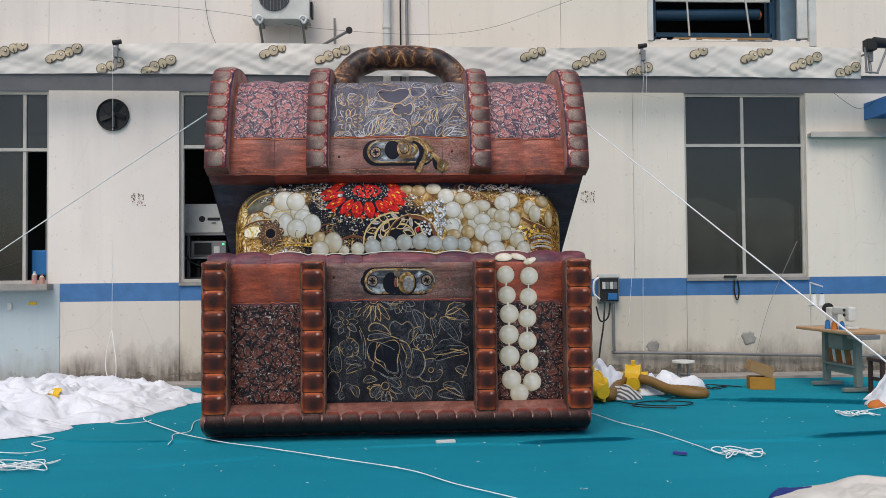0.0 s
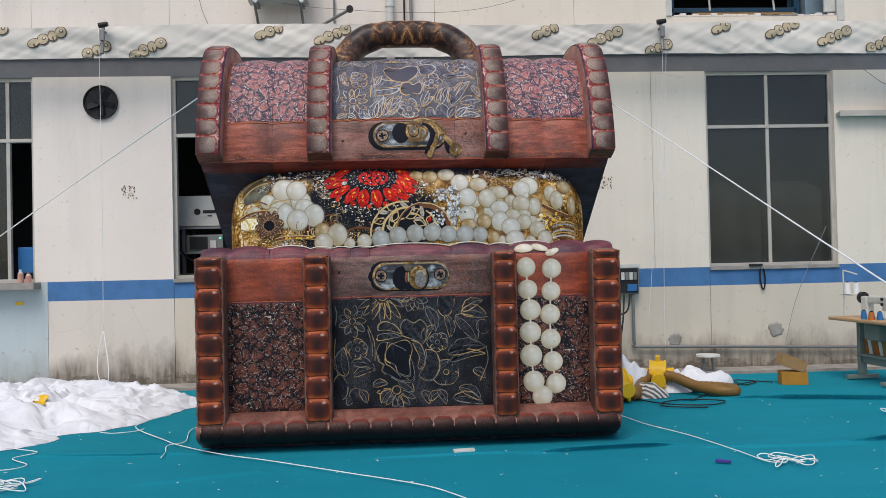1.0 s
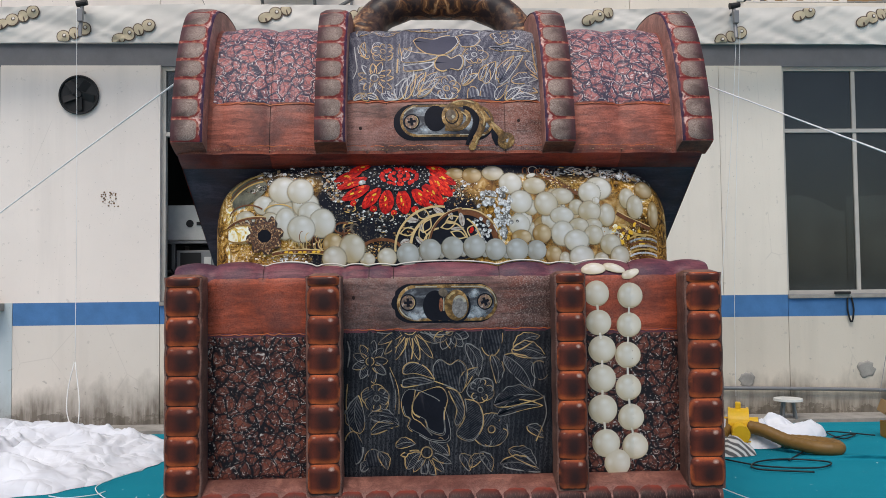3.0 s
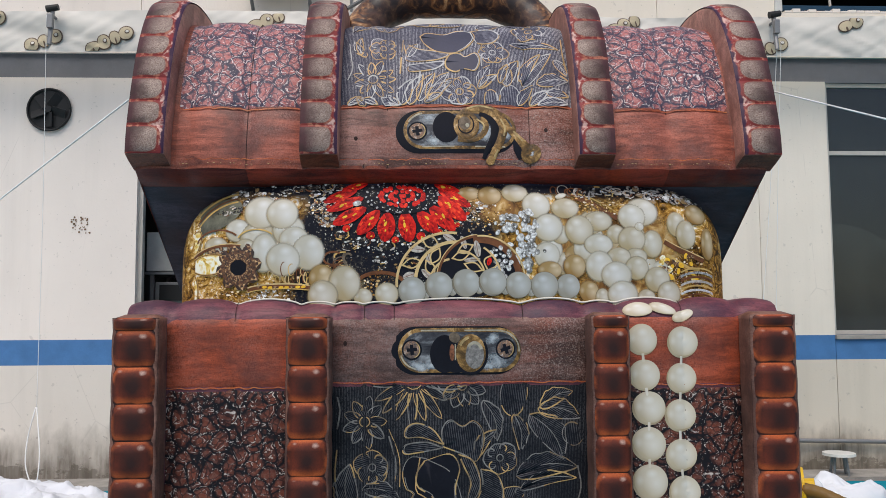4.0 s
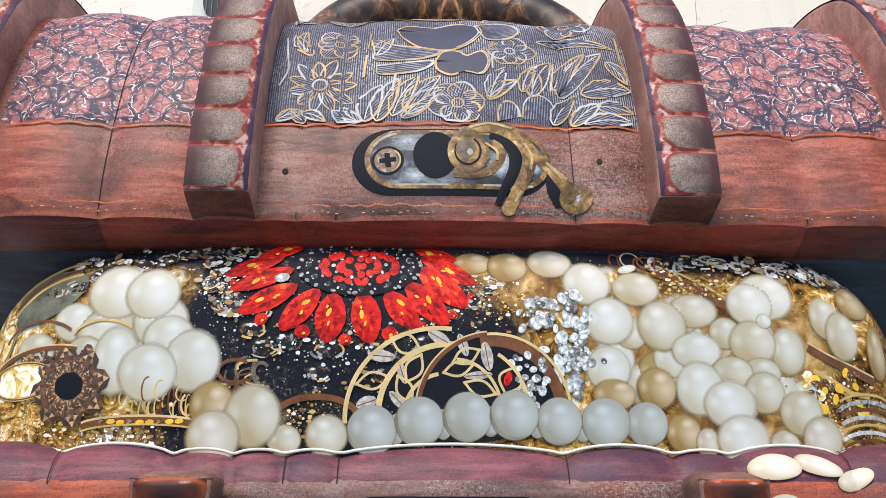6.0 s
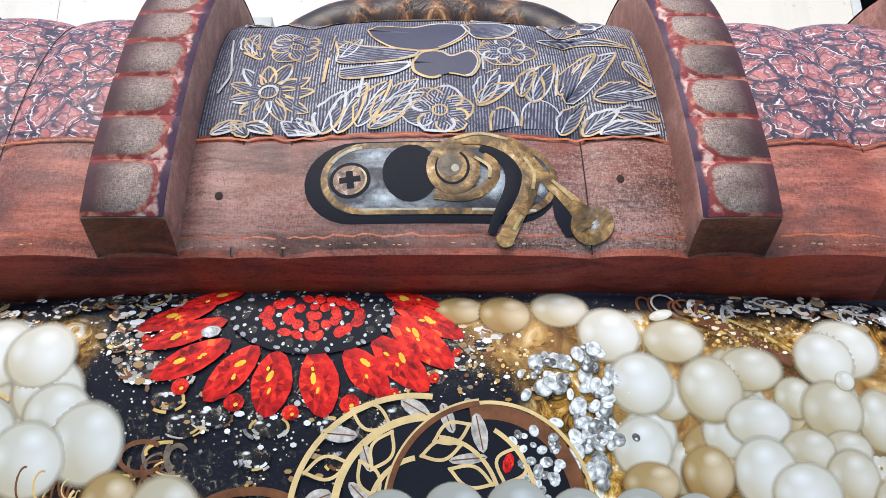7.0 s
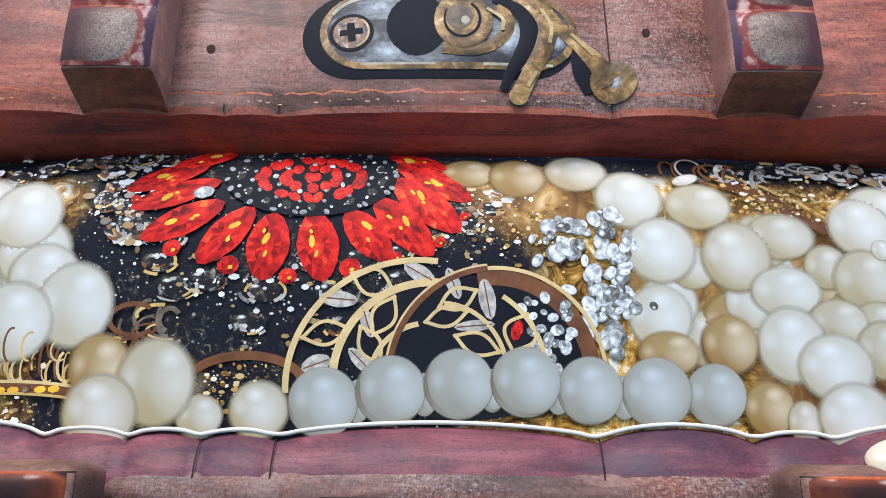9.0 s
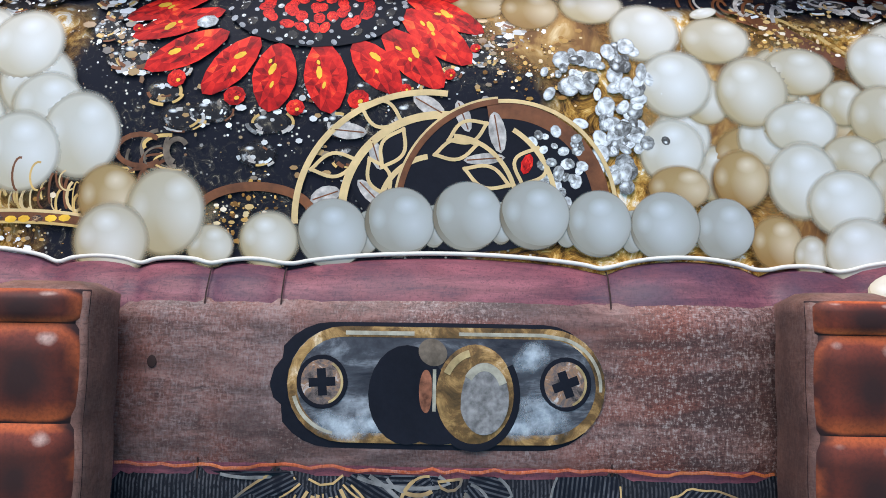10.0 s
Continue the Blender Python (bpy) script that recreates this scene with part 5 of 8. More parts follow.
for k in range(16):   # gold strands in the dark beside the pearls
    line("gold_strand", arc(-0.62 + rng.uniform(-0.05, 0.09), 1.88 + rng.uniform(-0.05, 0.05), rng.uniform(0.020, 0.055), rng.uniform(0.015, 0.040), rng.uniform(20, 160), rng.uniform(200, 330), 12), rng.uniform(0.004, 0.012), M[("copper", "gold", "brass_dull")[k % 3]], mound, on_mound, 0.0072 + 0.0002 * k)
# dark stones set round and under the brooch
for row, (rx, rz, n, r) in enumerate(((0.45, 0.195, 15, 0.034), (0.48, 0.270, 12, 0.046), (0.42, 0.350, 8, 0.050))):
    for k in range(n):
        a = radians(170 + k * 200 / (n - 1)) + rng.uniform(-0.04, 0.04)
        x, z = RC[0] + rx * math.cos(a), RC[1] + rz * math.sin(a)
        if 1.80 < z < 2.33 and x < (0.24 if row == 0 else 0.0):
            setting(x, z, r * rng.uniform(0.85, 1.15), r * rng.uniform(0.6, 0.8), 0.0040 + 0.0006 * row, 100 * row + k)


def scatter(name, n, where, r0, r1, material, label, base=0.012, seed=1):
    """Many tiny sparks of the print, joined: nobody could count them."""
    rg = random.Random(seed)
    verts, faces = [], []
    while n:
        x, z = where(rg)
        if not (1.655 < z < 2.335) or abs(x - JC) > 1.5:
            continue
        n -= 1
        r = r0 * 0.6 + (r1 * 1.05 - r0 * 0.6) * rg.random() ** 3.0
        b, s, w = len(verts), rg.choice((5, 6, 7)), rg.random() * 3
        st = rg.uniform(0.6, 1.9)
        verts.append(on_mound(x, z, base + 0.0004))
        for k in range(s):
            verts.append(on_mound(x + r * st * math.cos(w + k * 6.2832 / s), z + r * math.sin(w + k * 6.2832 / s), base))
        faces += [(b, b + 1 + k, b + 1 + (k + 1) % s) for k in range(s)]
    ob = under(name, mesh_of(name, verts, faces, material, smooth=False), mound, label)
    ob["kind"] = "stuff"
    return ob


def gauss(cx, cz, sx, sz):
    return lambda rg: (rg.gauss(cx, sx), rg.gauss(cz, sz))


def ringed(rx, rz, wide, a0=0.97, a1=2.03):
    def at(rg):
        a, f = rg.uniform(math.pi * a0, a1 * math.pi), 1 + rg.gauss(0, wide)
        return (RC[0] + rx * f * math.cos(a), RC[1] + rz * f * math.sin(a))
    return at


scatter("spark_dust", 190, ringed(0.44, 0.24, 0.10), 0.0020, 0.0085, M["spark"], "tiny white sparks round the red brooch", 0.0078, 2)
scatter("spark_dust", 130, ringed(0.44, 0.34, 0.14, 0.97, 1.6), 0.0018, 0.0070, M["spark"], "tiny white sparks on dark stones", 0.0078, 3)
scatter("spark_dust", 90, gauss(-0.68, 2.18, 0.045, 0.06), 0.0030, 0.0100, M["spark"], "white glints beside the brooch", 0.0080, 12)
scatter("spark_dust", 90, gauss(0.13, 2.17, 0.045, 0.06), 0.0030, 0.0090, M["spark"], "white glints beside the brooch", 0.0080, 13)
scatter("gold_dust", 520, gauss(-1.20, 1.74, 0.16, 0.06), 0.0025, 0.0070, M["gold_spark"], "gold and white sparks", 0.010, 4)
scatter("gold_dust", 260, gauss(-0.98, 1.70, 0.07, 0.03), 0.003, 0.0080, M["spark"], "white and grey sparks", 0.0105, 5)
scatter("gold_dust", 160, gauss(-0.42, 1.77, 0.06, 0.035), 0.0025, 0.0065, M["gold_spark"], "gold and white sparks", 0.010, 6)
scatter("gold_dust", 480, gauss(1.34, 1.83, 0.11, 0.11), 0.0025, 0.0070, M["gold_spark"], "gold and white sparks", 0.010, 7)
scatter("gold_dust", 260, gauss(0.25, 2.14, 0.07, 0.05), 0.002, 0.0060, M["gold_spark"], "amber sparks by the brooch", 0.008, 8)
scatter("spark_dust", 320, gauss(0.82, 2.20, 0.08, 0.030), 0.002, 0.0065, M["gold_spark"], "silver and copper filigree sparks", 0.0085, 9)
scatter("spark_dust", 70, gauss(-1.10, 2.28, 0.10, 0.03), 0.004, 0.014, M["spark"], "white sparks", 0.0080, 10)
scatter("spark_dust", 80, gauss(1.22, 2.26, 0.12, 0.03), 0.004, 0.016, M["spark"], "white sparks", 0.0080, 11)

# cluster of clear stones
for cx, cz, s, n in ((0.309, 2.098, 0.050, 20), (0.415, 2.140, 0.038, 15), (0.452, 2.068, 0.042, 18), (0.414, 2.006, 0.050, 22), (0.447, 1.950, 0.042, 20), (0.421, 1.879, 0.030, 12), (0.375, 1.935, 0.045, 14)):
    for k in range(n):
        r = rng.uniform(0.010, 0.024)
        disc("clear_stone", cx + rng.gauss(0, s * 0.55), cz + rng.gauss(0, s * 0.55), r, r * rng.uniform(0.55, 1.0), on_mound, M["diamond"], mound, 0.0010, 0.0125 + 0.0003 * (k % 14), rng.random() * 3, 9, 3)

# pierced gold rings with leaves
disc("dark_hollow", 0.00, 1.845, 0.085, 0.062, on_mound, M["socket"], mound, 0.0006, 0.0196)
disc("dark_hollow", 0.10, 1.86, 0.27, 0.16, on_mound, M["socket"], mound, 0.0006, 0.0184)
line("gold_ring", arc(0.0, 1.776, 0.288, 0.277, 184, 82, 34), 0.014, M["gold_pale"], mound, on_mound, 0.0235, label="flat pierced gold ring")
line("gold_ring", arc(0.03, 1.79, 0.216, 0.212, 180, 86, 30), 0.018, M["gold_pale"], mound, on_mound, 0.0230)
line("gold_ring", arc(0.02, 1.79, 0.125, 0.120, 185, 100, 24), 0.012, M["gold_pale"], mound, on_mound, 0.0230)
line("gold_ring", arc(0.172, 1.79, 0.237, 0.246, -3, 95, 30), 0.009, M["gold_pale"], mound, on_mound, 0.0245, label="second gold ring with a copper inside")
line("gold_ring", arc(0.166, 1.79, 0.214, 0.224, -3, 100, 30), 0.036, M["copper"], mound, on_mound, 0.0200)
line("gold_ring", arc(0.172, 1.79, 0.237, 0.246, 95, 178, 30), 0.014, M["copper"], mound, on_mound, 0.0245)
line("gold_ring", arc(0.172, 1.79, 0.246, 0.254, 95, 178, 30), 0.005, M["gold_pale"], mound, on_mound, 0.0250)
line("gold_ring", arc(0.10, 1.79, 0.180, 0.205, 0, 62, 20), 0.011, M["gold_pale"], mound, on_mound, 0.0240)
line("gold_ring", arc(0.05, 1.79, 0.145, 0.165, 5, 88, 20), 0.010, M["gold_pale"], mound, on_mound, 0.0238)


def leaf_loop(x, z, long, wide, turn, silver):
    t = radians(turn)
    pts = [(x + long * math.cos(w) * math.cos(t) - wide * math.sin(w) ** 3 * math.sin(t), z + long * math.cos(w) * math.sin(t) + wide * math.sin(w) ** 3 * math.cos(t)) for w in np.linspace(0, 2 * math.pi, 37)[:-1]]
    if silver:
        gem("silver_leaf", x, z, long * 0.95, wide * 0.8, t, on_mound, M["silver"], mound, 0.0016, 0.0215, 12, 1.25)
        line("leaf_vein", [(x - long * 0.8 * math.cos(t), z - long * 0.8 * math.sin(t)), (x, z), (x + long * 0.8 * math.cos(t), z + long * 0.8 * math.sin(t))], 0.003, M["copper"], mound, on_mound, 0.0240)
    else:
        line("leaf_loop", pts, 0.0080, M["gold_pale"], mound, on_mound, 0.0240, True)


for x, z, long, wide, turn, silver in ((-0.179, 1.963, 0.046, 0.024, -5, 1), (-0.001, 2.023, 0.042, 0.024, -30, 1), (-0.223, 1.819, 0.036, 0.026, 20, 1), (-0.125, 1.826, 0.042, 0.020, -45, 1), (-0.115, 1.913, 0.040, 0.018, -72, 1),
                                       (0.122, 1.905, 0.048, 0.016, 5, 1), (0.150, 1.965, 0.050, 0.024, -80, 1), (-0.205, 1.887, 0.054, 0.026, 12, 0), (-0.105, 2.002, 0.052, 0.030, -22, 0), (-0.078, 1.926, 0.050, 0.026, 62, 0), (-0.107, 1.861, 0.048, 0.024, -62, 0)):
    leaf_loop(x, z, long, wide, turn, silver)
for x, z, long, wide, turn, silver in ((0.085, 1.965, 0.048, 0.024, 25, 0), (0.128, 1.865, 0.054, 0.024, -20, 0), (0.222, 1.890, 0.046, 0.036, 68, 0), (0.060, 1.925, 0.050, 0.022, 15, 0), (0.075, 2.000, 0.040, 0.020, -70, 1)):
    leaf_loop(x, z, long, wide, turn, silver)
gem("ruby", 0.215, 1.895, 0.013, 0.024, -0.3, on_mound, M["ruby"], mound, 0.002, 0.0225, 8)
for k in range(34):
    r = rng.uniform(0.008, 0.018)
    disc("clear_stone", 0.290 + rng.gauss(0, 0.026), 1.895 + rng.gauss(0, 0.042), r, r * 0.8, on_mound, M["diamond"], mound, 0.0008, 0.0212 + 0.0001 * k, rng.random() * 3, 8, 3)

# gold flower brooch over green-grey glass
disc("glass_petal", -1.315, 2.150, 0.190, 0.085, on_mound, M["olive"], mound, 0.001, 0.0050, 0.35, 26, 5)
for r, w, mat in ((0.0, 0.014, "gold"), (0.030, 0.008, "copper"), (0.048, 0.010, "gold")):
    line("gold_piping", arc(-1.13, 1.90, 0.36 - r, 0.385 - r, 172, 96, 24), w, M[mat], mound, on_mound, 0.0095)
for x, z, a, b, t in ((-1.310, 1.885, 0.108, 0.050, 0.10), (-1.435, 1.750, 0.050, 0.102, 0.10), (-1.420, 1.985, 0.036, 0.090, -0.45)):
    disc("gold_petal", x, z, a, b, on_mound, M["yellow_petal"], mound, 0.0015, 0.0230, t, 24, 4)
    pts = [(x + (a + 0.006) * math.cos(w) * math.cos(t) - (b + 0.006) * math.sin(w) * math.sin(t), z + (a + 0.006) * math.cos(w) * math.sin(t) + (b + 0.006) * math.sin(w) * math.cos(t)) for w in np.linspace(0, 2 * math.pi, 29)[:-1]]
    line("petal_rim", pts, 0.010, M["gold"], mound, on_mound, 0.0250, True)
    line("petal_rim", pts, 0.004, M["copper"], mound, on_mound, 0.0265, True)
line("brooch_stem", arc(-1.20, 1.84, 0.25, 0.150, 165, 75, 20), 0.016, M["copper"], mound, on_mound, 0.0255)
line("brooch_stem", arc(-1.20, 1.84, 0.258, 0.158, 165, 75, 20), 0.005, M["gold_pale"], mound, on_mound, 0.0270)
line("brooch_stem", arc(-1.26, 1.99, 0.13, 0.085, 170, 40, 16), 0.010, M["copper"], mound, on_mound, 0.0255)
line("brooch_stem", arc(-1.05, 2.02, 0.10, 0.055, 170, 30, 16), 0.008, M["gold"], mound, on_mound, 0.0255)
for k in range(8):
    a = 2 * math.pi * k / 8 + 0.2
    for q, (f, r) in enumerate(((0.085, 0.046), (0.060, 0.022))):
        gem("amber_stone", -1.145 + f * math.cos(a + 0.3 * q), 1.868 + f * 0.98 * math.sin(a + 0.3 * q), r, r * 0.85, a + q, on_mound, M["amber"], mound, 0.003, 0.0235 + 0.001 * (k % 3) + 0.003 * q, 8, 1.0)
disc("amber_heart", -1.145, 1.868, 0.046, 0.042, on_mound, M["socket"], mound, 0.0015, 0.0300)
for k in range(22):
    gem("amber_stone", -1.32 + rng.uniform(0.0, 0.24), 1.955 + rng.uniform(-0.05, 0.03), rng.uniform(0.010, 0.024), 0.016, rng.random() * 3, on_mound, M["amber"], mound, 0.002, 0.0200, 7, 1.0)
for k in range(40):   # gold fringe under the pearls
    x, z = rng.uniform(-0.98, -0.66), rng.uniform(1.79, 1.86)
    line("gold_fringe", arc(x, z, rng.uniform(0.008, 0.022), rng.uniform(0.018, 0.040), rng.uniform(60, 140), rng.uniform(220, 330), 9), rng.uniform(0.003, 0.007), M[("gold_pale", "gold", "copper")[k % 3]], mound, on_mound, 0.0075 + 0.0002 * k)
line("gold_bangle", arc(-0.90, 1.735, 0.20, 0.030, 20, 165, 18), 0.030, M["copper"], mound, on_mound, 0.0190)
line("bangle_edge", arc(-0.90, 1.748, 0.20, 0.030, 20, 165, 18), 0.007, M["gold_pale"], mound, on_mound, 0.0205)
line("bangle_edge", arc(-0.90, 1.722, 0.20, 0.030, 20, 165, 18), 0.006, M["gold"], mound, on_mound, 0.0205)
for k in range(9):
    gem("amber_stone", -1.03 + 0.030 * k, 1.758 + 0.004 * rng.random(), 0.014, 0.008, 0.1, on_mound, M["flash" if k % 3 else "amber"], mound, 0.001, 0.0215, 7, 1.0)
line("copper_bangle", arc(-0.375, 1.775, 0.125, 0.062, 5, 170, 18), 0.020, M["copper"], mound, on_mound, 0.0185)

# gold and silver bands beside the pearls
for k in range(8):
    line("silver_band", arc(1.385, 1.640 + 0.024 * k, 0.120, 0.050, 5, 150, 14), rng.uniform(0.008, 0.016), M[("silver", "copper", "diamond", "gold")[k % 4]], mound, on_mound, 0.0180 + 0.0006 * k)
line("copper_band", [(1.19, 2.005), (1.26, 1.965), (1.34, 1.935), (1.43, 1.900)], 0.030, M["copper"], mound, on_mound, 0.0180)
line("copper_band", [(1.19, 2.020), (1.26, 1.982), (1.34, 1.950), (1.43, 1.915)], 0.006, M["gold_pale"], mound, on_mound, 0.0200)
line("copper_band", [(1.20, 1.93), (1.26, 1.90), (1.33, 1.86), (1.40, 1.85)], 0.016, M["gold"], mound, on_mound, 0.0180)
for k in range(26):
    gem("amber_stone", 1.17 + rng.uniform(-0.02, 0.22), 1.86 + rng.uniform(-0.09, 0.07), rng.uniform(0.010, 0.022), rng.uniform(0.010, 0.024), rng.random() * 3, on_mound, M[("flash", "amber", "yellow_petal")[k % 3]], mound, 0.002, 0.0165, 8, 1.0)
# dark lace along the top, with copper and silver scrolls
for k in range(14):
    setting(0.72 + 0.056 * k, 2.290 - 0.010 * max(0, k - 6) + rng.uniform(-0.015, 0.015), 0.044, 0.028, 0.0040, 500 + k)
for k in range(10):
    setting(-1.24 + 0.070 * k, 2.170 + 0.15 * math.sin(k / 9 * 1.6) + rng.uniform(-0.01, 0.01), 0.044, 0.026, 0.0040, 540 + k)
for k in range(9):
    line("lace_scroll", arc(0.585 + 0.026 * k, 2.290 - 0.004 * k + rng.uniform(-0.02, 0.02), rng.uniform(0.014, 0.032), rng.uniform(0.020, 0.036), rng.uniform(0, 90), rng.uniform(200, 340), 14), rng.uniform(0.005, 0.010), M[("copper", "copper", "silver")[k % 3]], mound, on_mound, 0.0112)
for k in range(18):
    x, z = 0.88 + 0.030 * k + rng.uniform(-0.01, 0.01), 2.292 - 0.004 * max(0, k - 8) + rng.uniform(-0.035, 0.030)
    line("lace_scroll", arc(x, z, rng.uniform(0.016, 0.040), rng.uniform(0.010, 0.022), rng.uniform(0, 180), rng.uniform(190, 330), 12), rng.uniform(0.004, 0.012), M[("diamond", "silver", "silver")[k % 3]], mound, on_mound, 0.0080)
line("filigree_edge", [(0.70, 2.255), (0.78, 2.225), (0.86, 2.175), (0.93, 2.135)], 0.030, M["copper"], mound, on_mound, 0.0075)
line("filigree_edge", [(0.72, 2.275), (0.80, 2.245), (0.88, 2.200), (0.95, 2.150)], 0.008, M["gold"], mound, on_mound, 0.0090)
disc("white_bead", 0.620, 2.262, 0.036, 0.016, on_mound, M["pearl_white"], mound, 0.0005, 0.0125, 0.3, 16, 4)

# pale piping where the mound meets the box
tube("piping", [(x, jewel_y(x, 1.70) - 0.006, 1.664 + 0.032 * low.bulge(x)) for x in spread(-1.49, 1.58, 0.03)], 0.0050, M["piping"], chest, "pale seam piping", 6, 300)

# hanging pearl necklace
NECK = [(1.016, 1.469, 0.082), (1.027, 1.282, 0.083), (1.047, 1.108, 0.089), (1.042, 0.920, 0.091), (1.045, 0.723, 0.094), (1.063, 0.505, 0.090),
        (1.253, 0.481, 0.085), (1.229, 0.667, 0.086), (1.215, 0.858, 0.086), (1.215, 1.067, 0.086), (1.227, 1.263, 0.082), (1.236, 1.454, 0.084), (1.135, 0.378, 0.087)]
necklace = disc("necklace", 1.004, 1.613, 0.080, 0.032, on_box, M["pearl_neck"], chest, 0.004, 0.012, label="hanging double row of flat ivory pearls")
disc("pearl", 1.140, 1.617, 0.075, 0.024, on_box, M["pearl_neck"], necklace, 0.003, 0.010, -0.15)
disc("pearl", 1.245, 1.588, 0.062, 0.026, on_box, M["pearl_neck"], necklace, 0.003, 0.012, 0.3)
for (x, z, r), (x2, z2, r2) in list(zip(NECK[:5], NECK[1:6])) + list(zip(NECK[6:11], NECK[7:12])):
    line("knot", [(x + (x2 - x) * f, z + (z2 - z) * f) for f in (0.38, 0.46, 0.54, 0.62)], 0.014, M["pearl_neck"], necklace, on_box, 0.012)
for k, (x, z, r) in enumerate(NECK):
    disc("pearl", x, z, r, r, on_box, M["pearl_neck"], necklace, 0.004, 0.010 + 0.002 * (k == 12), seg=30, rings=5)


# ---- locks ----
def stadium(cx, cz, hw, hz, n=14):
    r = hz
    xs = [float(x) for x in spread(cx - hw + r, cx + hw - r, 0.025)[1:-1]]
    return arc(cx + hw - r, cz, r, r, -90, 90, n) + [(x, cz + r) for x in xs[::-1]] + arc(cx - hw + r, cz, r, r, 90, 270, n) + [(x, cz - r) for x in xs]


def plate_mesh(name, outline, cx, cz, surf, material, parent, h, base, label=""):
    verts, faces, n = [surf(cx, cz, base + h)], [], len(outline)
    for f, hh in ((0.3, base + h), (0.5, base + h), (0.7, base + h), (0.9, base + h), (1.0, base - 0.004)):
        verts += [surf(cx + (x - cx) * f, cz + (z - cz) * f, hh) for x, z in outline]
    faces += [(0, 1 + k, 1 + (k + 1) % n) for k in range(n)]
    for r in range(4):
        for k in range(n):
            m = (k + 1) % n
            faces.append((1 + r * n + k, 1 + (r + 1) * n + k, 1 + (r + 1) * n + m, 1 + r * n + m))
    return under(name, mesh_of(name, verts, faces, material), parent, label)


def screw(cx, cz, r, surf, parent, turn=0.6):
    s = disc("screw", cx, cz, r, r * 1.05, surf, M["screw"], parent, 0.003, 0.016, label="rusty cross-head screw")
    for a in (turn, turn + math.pi / 2):
        c, d = math.cos(a) * r * 0.60, math.sin(a) * r * 0.60
        line("slot", [(cx - c, cz - d), (cx - c / 3, cz - d / 3), (cx + c / 3, cz + d / 3), (cx + c, cz + d)], r * 0.40, M["socket"], s, surf, 0.0195)
    line("screw_rim", arc(cx, cz, r * 1.06, r * 1.10, 0, 348, 24), 0.009, M["socket"], s, surf, 0.0165, True)
    line("screw_glint", arc(cx, cz, r * 0.90, r * 0.95, -70, 60, 14), 0.005, M["brass_light"], s, surf, 0.0200)
    return s


def worn(cx, cz, rx, rz, turn, surf, parent):
    disc("worn_patch", cx, cz, rx, rz, surf, M["worn_blur"], parent, 0.0006, 0.0162, turn, 20, 4)


cx, cz = 0.046, 1.420
plate_mesh("lock_shadow", stadium(cx - 0.020, cz - 0.002, 0.342, 0.126), cx, cz, on_box, M["socket"], chest, 0.002, 0.004, "dark printed surround of the lock")
lock = plate_mesh("lock_plate", stadium(cx, cz, 0.327, 0.116), cx, cz, on_box, M["plate"], chest, 0.003, 0.010, "blackened steel lock plate with brass rim")
line("rim", stadium(cx, cz, 0.316, 0.106), 0.020, M["brass"], lock, on_box, 0.0145, True, "worn brass rim")
line("rim_glint", [(x, 1.524) for x in spread(-0.16, -0.02, 0.02)], 0.008, M["highlight_white"], lock, on_box, 0.0165)
line("rim_glint", [(x, 1.524) for x in spread(0.07, 0.24, 0.02)] + arc(0.262, cz, 0.100, 0.100, 78, -5, 14), 0.007, M["highlight_white"], lock, on_box, 0.0165)
line("rim_glint", arc(-0.170, cz, 0.098, 0.098, 195, 262, 12), 0.008, M["highlight_white"], lock, on_box, 0.0165)
for q in ((-0.170, 1.335, 0.075, 0.034, -0.25), (-0.100, 1.345, 0.05, 0.03, 0.0), (0.245, 1.365, 0.070, 0.050, -0.5), (0.215, 1.480, 0.050, 0.035, 0.6), (0.19, 1.34, 0.05, 0.03, 0.0)):
    worn(*q, on_box, lock)
disc("socket", -0.034, 1.402, 0.078, 0.100, on_box, M["socket"], lock, 0.001, 0.0175)
disc("socket", 0.030, 1.365, 0.085, 0.062, on_box, M["socket"], lock, 0.001, 0.0178)
disc("strap", 0.018, 1.488, 0.030, 0.026, on_box, M["brass_dull"], lock, 0.002, 0.0185, -0.5)
disc("catch", 0.005, 1.410, 0.014, 0.044, on_box, M["rust"], lock, 0.002, 0.0190)
line("catch_edge", [(0.022, z) for z in spread(1.370, 1.455, 0.02)], 0.007, M["highlight_white"], lock, on_box, 0.0212)
line("knob_shade", arc(0.104, 1.403, 0.084, 0.105, 150, 395, 30), 0.016, M["socket"], lock, on_box, 0.0188)
knob = disc("knob", 0.104, 1.405, 0.080, 0.100, on_box, M["brass"], lock, 0.010, 0.0200, label="oval brass knob with a worn grey cap", seg=36, rings=6)
disc("knob_top", 0.123, 1.397, 0.050, 0.073, on_box, M["cap"], knob, 0.002, 0.0292, seg=30)
line("knob_glint", arc(0.123, 1.397, 0.043, 0.064, 28, 140, 14), 0.016, M["highlight_white"], knob, on_box, 0.0318)
line("knob_glint", arc(0.104, 1.405, 0.066, 0.084, 100, 150, 10), 0.014, M["brass_light"], knob, on_box, 0.0300)
screw(-0.207, 1.425, 0.046, on_box, lock, 0.08)
screw(0.289, 1.427, 0.046, on_box, lock, 0.35)

cx, cz = 0.061, 2.582
plate_mesh("lock_shadow", stadium(cx - 0.020, cz - 0.008, 0.322, 0.124), cx, cz, on_lid, M["socket"], chest, 0.002, 0.004, "dark printed surround of the hasp")
hasp = plate_mesh("hasp_plate", stadium(cx, cz, 0.302, 0.110), cx, cz, on_lid, M["plate"], chest, 0.003, 0.010, "blackened steel hasp plate with brass hook")
